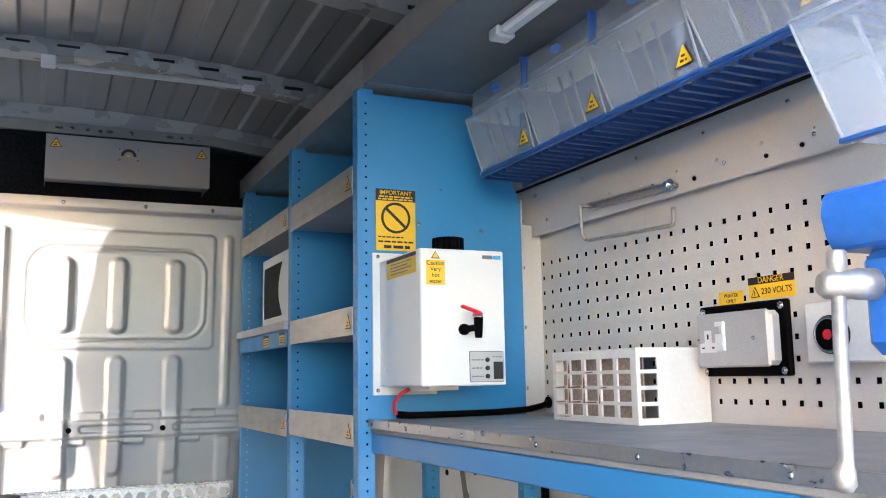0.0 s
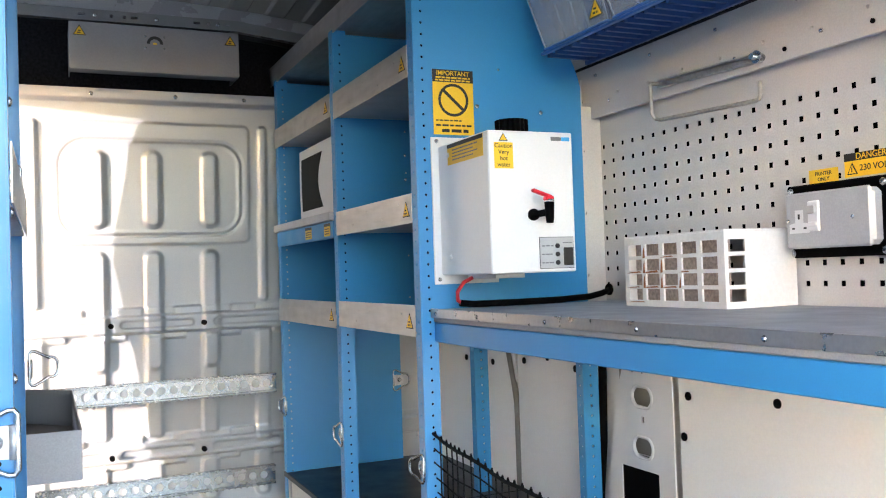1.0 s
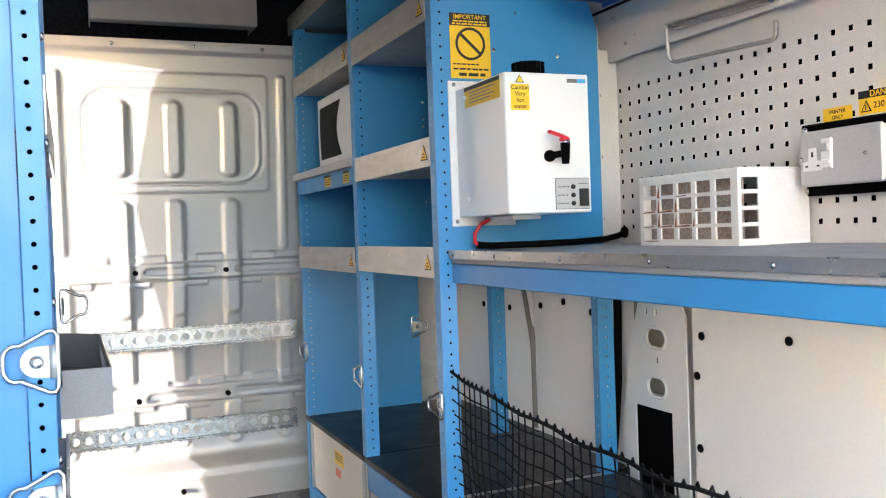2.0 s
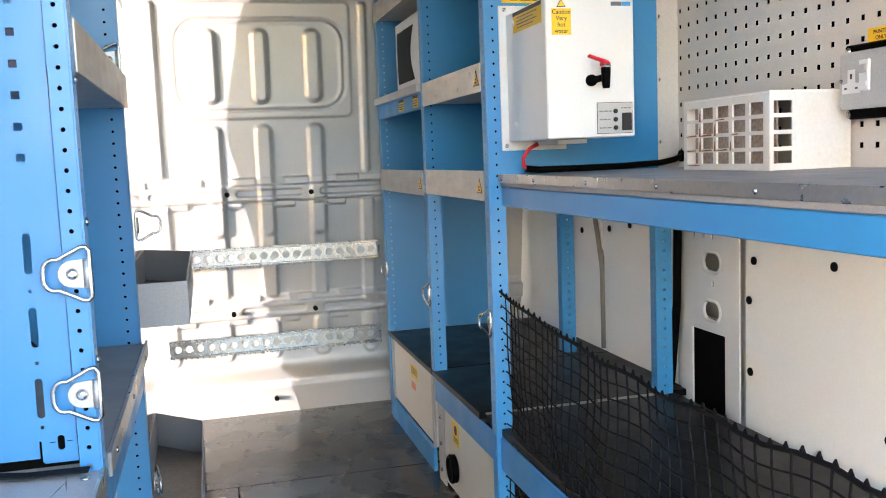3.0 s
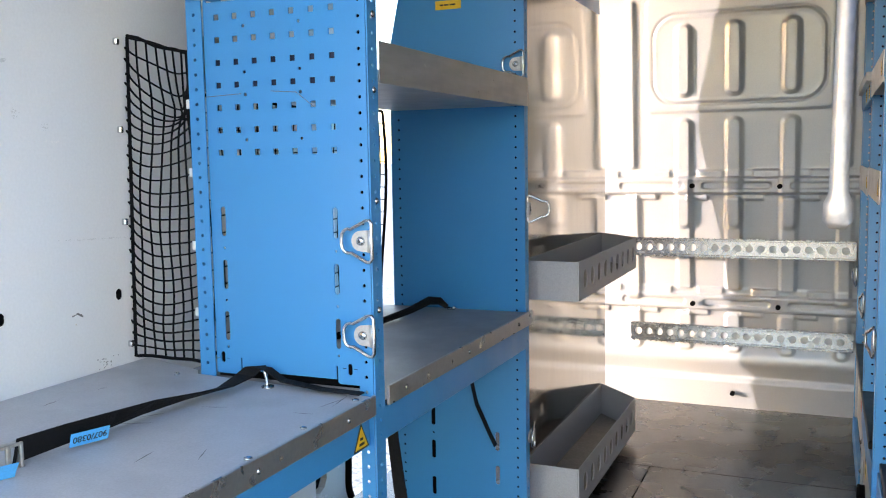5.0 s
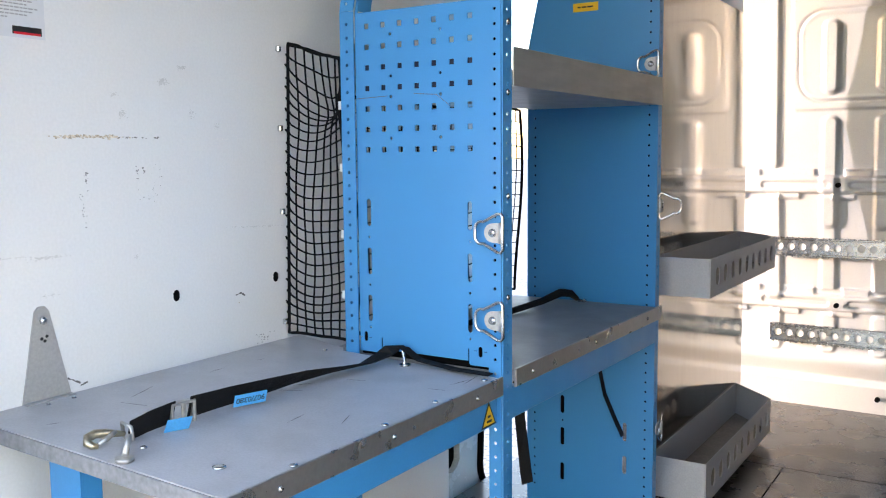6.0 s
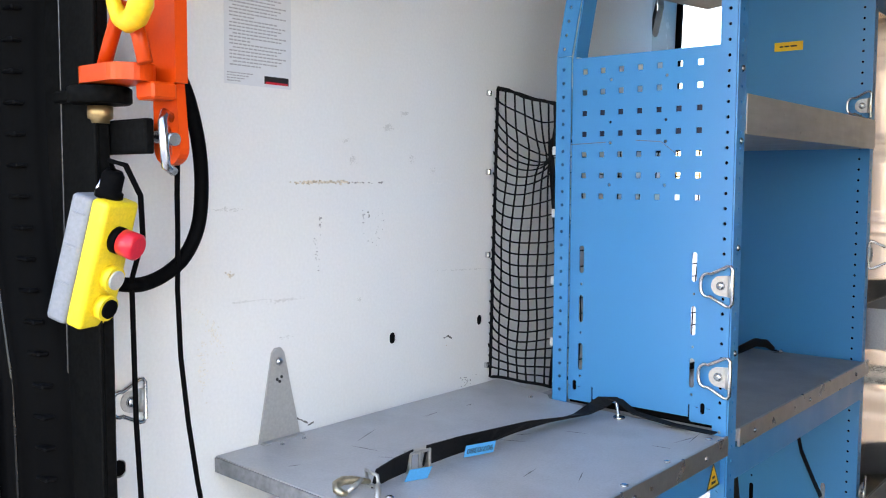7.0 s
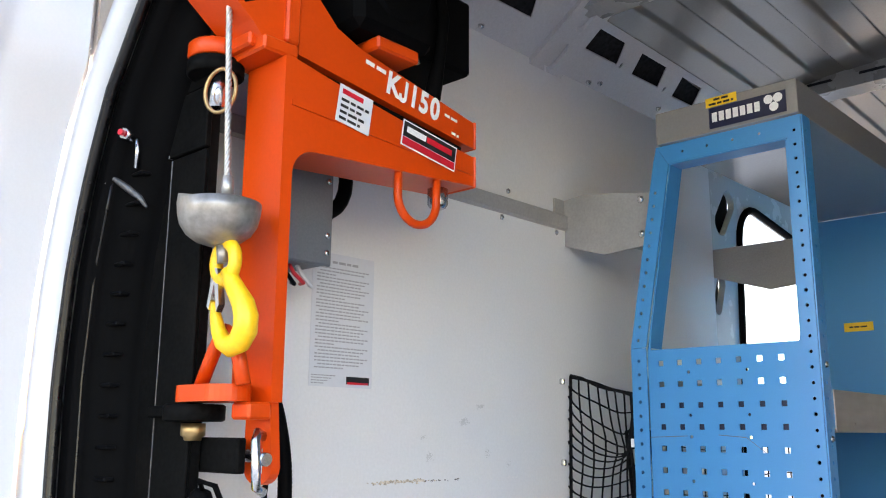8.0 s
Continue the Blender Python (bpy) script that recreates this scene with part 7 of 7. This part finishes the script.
part("gland", tube(bmesh.new(), [pm @ Vector((0.0, 0, z)) for z in (0.073, 0.080, 0.082, 0.100, 0.106)], [0.016, 0.016, 0.013, 0.013, 0.009], 14), BLACK, pend)
part("hanger", tube(bmesh.new(), [pm @ Vector((-0.018, 0, 0.068)), pm @ Vector((-0.025, 0.01, 0.085)), pm @ Vector((-0.018, 0.02, 0.095)), (0.07, 0.10, 1.01)], 0.003, 6), CHROME, pend)
part("cable", tube(bmesh.new(), [pm @ Vector((0.0, 0, 0.104)), (0.150, 0.078, 1.030), (0.163, 0.090, 1.025), (0.160, 0.110, 0.99), (0.140, 0.124, 0.94), (0.108, 0.127, 0.887), (0.10, 0.133, 0.791), (0.10, 0.134, 0.707), (0.10, 0.139, 0.60), (0.10, 0.155, 0.40), (0.09, 0.165, 0.15), (0.09, 0.17, 0.012), (0.12, 0.22, 0.006)], 0.0034, 8), BLACK, pend, "thin black cable")

lead = thing("hoist_cable", (0.1, 0.2, 0.0), "black corrugated conduit and thin lead from the hoist", "cable")
arcp = [(0.10, 0.165, 1.20), (0.10, 0.207, 1.134), (0.10, 0.224, 1.087), (0.10, 0.233, 1.038), (0.10, 0.234, 0.988), (0.10, 0.227, 0.945), (0.10, 0.207, 0.910), (0.10, 0.180, 0.890), (0.10, 0.151, 0.880), (0.10, 0.127, 0.880), (0.05, 0.11, 0.882)]
fine = []
for i in range(len(arcp) - 1):
    for s in range(20):
        p0, p1, p2, p3 = (Vector(arcp[min(max(j, 0), len(arcp) - 1)]) for j in (i - 1, i, i + 1, i + 2))
        f = s / 20
        fine.append(0.5 * (2 * p1 + (p2 - p0) * f + (2 * p0 - 5 * p1 + 4 * p2 - p3) * f * f + (3 * p1 - p0 - 3 * p2 + p3) * f ** 3))
part("conduit", tube(bmesh.new(), fine, [0.0095 if k % 2 else 0.0091 for k in range(len(fine))], 12), BLACK, lead, "ribbed black conduit")
part("lead", tube(bmesh.new(), [(0.190, 0.140, 1.035), (0.150, 0.165, 0.99), (0.115, 0.188, 0.946), (0.10, 0.196, 0.868), (0.10, 0.199, 0.781), (0.10, 0.209, 0.691), (0.10, 0.222, 0.606), (0.10, 0.237, 0.531), (0.09, 0.25, 0.40), (0.09, 0.26, 0.15), (0.10, 0.27, 0.008), (0.14, 0.33, 0.006)], 0.0034, 8), BLACK, lead)
part("loop", tube(bmesh.new(), [(0.06, 0.30 + 0.055 * math.cos(a), 1.455 + 0.06 * math.sin(a)) for a in np.linspace(-3.4, 0.3, 14)], 0.011, 8), BLACK, lead)


# ---- rear pillar trim, seal and open rear door ----
def pillar_x(z):
    return np.interp(z, [-0.1, 0.60, 0.755, 0.88, 1.0, 1.15, 1.29, 1.40, 1.51, 1.615, 1.70, 1.80], [-0.01, -0.01, -0.016, -0.046, -0.066, -0.073, -0.062, -0.036, 0.005, 0.076, 0.143, 0.25])


def strip(profile, z0, z1, n=60):
    """A long trim of one cross-section that follows the leaning pillar."""
    def place(s, z):
        px = np.interp(s, np.linspace(0, 1, len(profile)), [p[0] for p in profile])
        py = np.interp(s, np.linspace(0, 1, len(profile)), [p[1] for p in profile])
        return np.stack([pillar_x(z) + px, py, z], -1)
    return field(len(profile) * 2 - 1, n, 0, 1, z0, z1, place)


skin("trim_pillar_cover", strip([(0.004, 0.012), (0.022, 0.020), (0.026, 0.045), (0.052, 0.060), (0.060, 0.090), (0.085, 0.097), (0.10, 0.11)], -0.05, 1.80), BLACK, "black ribbed cover of the rear pillar")
bm = bmesh.new()
for k in range(22):
    z = 0.60 + 0.0385 * k
    px = pillar_x(z)
    box(bm, px + 0.027, px + 0.055, 0.0455, 0.060, z, z + 0.005, 0.0015)
part("trim_pillar_ribs", bm, RIB_BLACK, kind="structure", label="raised ribs on the black pillar cover")
part("trim_pillar_bead", tube(bmesh.new(), [(pillar_x(z) + 0.020, 0.026, z) for z in np.linspace(-0.05, 1.40, 40)], 0.0035, 8), SEAL, kind="structure", label="narrow bead along the pillar cover")
part("trim_pillar_cap", tube(bmesh.new(), [(-0.020, 0.019, 1.396), (-0.014, 0.027, 1.404), (-0.007, 0.043, 1.393), (0.008, 0.053, 1.380), (0.019, 0.058, 1.366)], [0.002, 0.004, 0.005, 0.004, 0.002], 10), MAST_EDGE, kind="structure", label="grey curved cap over the pillar cover")
for dx, r in ((-0.004, 0.008), (0.008, 0.0065)):
    part("trim_rear_seal", tube(bmesh.new(), [(pillar_x(z) + dx, 0.004 - 0.4 * dx, z) for z in np.linspace(-0.06, 1.80, 40)], r, 8), SEAL, kind="structure", label="black rubber door seal")
stud = thing("wall_stud", (0.020, 0.024, 1.455), "small zinc stud with a red tip in the black pillar cover", "stud")
part("nut", disc(bmesh.new(), (0.018, 0.030, 1.455), (0.3, -1, 0), 0.0075, 0.013, 6), CHROME, stud)
part("tip", disc(bmesh.new(), (0.022, 0.017, 1.455), (0.3, -1, 0), 0.0040, 0.006, 10), RED, stud, "red painted tip")
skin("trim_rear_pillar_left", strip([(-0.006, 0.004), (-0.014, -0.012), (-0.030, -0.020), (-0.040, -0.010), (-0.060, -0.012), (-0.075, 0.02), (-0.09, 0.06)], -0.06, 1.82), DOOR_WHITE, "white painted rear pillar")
door = thing("rear_door", (-0.18, -0.02, 0.0), "white rear van door standing open", "van door")


def door_skin(u, z):
    zz = z * (2.07 - 0.02 * u)
    h = 0.012 * smooth_step(round_box(u, z, 0.5, 0.42, 0.38, 0.36, 0.05), 0.04) - 0.014 * smooth_step(round_box(u, z, 0.5, 0.80, 0.36, 0.10, 0.05), 0.03)
    x = pillar_x(np.minimum(zz, 1.6)) * 0.75 - 0.062 - 0.06 * u - h
    return np.stack([x, -0.022 - 0.76 * u, zz - 0.05], -1)


def door_back(u, z):
    p = door_skin(u, z)
    p[..., 0] = pillar_x(np.minimum(z * (2.07 - 0.02 * u), 1.6)) * 0.75 - 0.118 - 0.06 * u
    return p


me = field(60, 90, 0.0, 1.0, 0.0, 1.0, door_skin)
me.name = "inner_panel"
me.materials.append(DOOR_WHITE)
ip = new("inner_panel", me)
ip.parent = door
ip.matrix_parent_inverse = Matrix.Translation(-door.location)
me = field(8, 30, 0.0, 1.0, 0.0, 1.0, door_back)
me.name = "outer_panel"
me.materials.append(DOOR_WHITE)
op = new("outer_panel", me)
op.parent = door
op.matrix_parent_inverse = Matrix.Translation(-door.location)
part("hinge_cover", sheet(bmesh.new(), [(-0.16, 0.20), (-0.036, 0.20)] + [(-0.076 + 0.040 * math.cos(radians(a)), 0.832 + 0.040 * math.sin(radians(a))) for a in range(0, 91, 15)] + [(-0.16, 0.872)], [], plane_xz(-0.030), 0.004), BLACK, door, "black hinge cover")
m = facing((-0.112, -0.16, 1.13), "+x")
lb = decal("door_label", m, rect(-0.03, 0.03, -0.03, 0.03), PAPER, door, label="white printed label")
bars("label_print", m, [(-0.025, 0.02, 0.022 - 0.009 * k, 0.003) for k in range(6)], GREY_INK, lb)

# small latch fitting on the pillar cover
latch = thing("pillar_latch", (0.0, 0.05, 1.46), "small bright latch fitting with a red end on the pillar", "latch")
part("body", tube(bmesh.new(), [(-0.022, 0.040, 1.468), (0.004, 0.040, 1.470)], 0.008, 12), CHROME, latch)
part("red_end", tube(bmesh.new(), [(0.000, 0.039, 1.478), (0.012, 0.039, 1.480)], 0.006, 10), RED, latch, "red end")
part("link", tube(bmesh.new(), [(0.006, 0.042, 1.466), (0.010, 0.044, 1.440), (0.006, 0.046, 1.418)], 0.0035, 8), CHROME, latch)
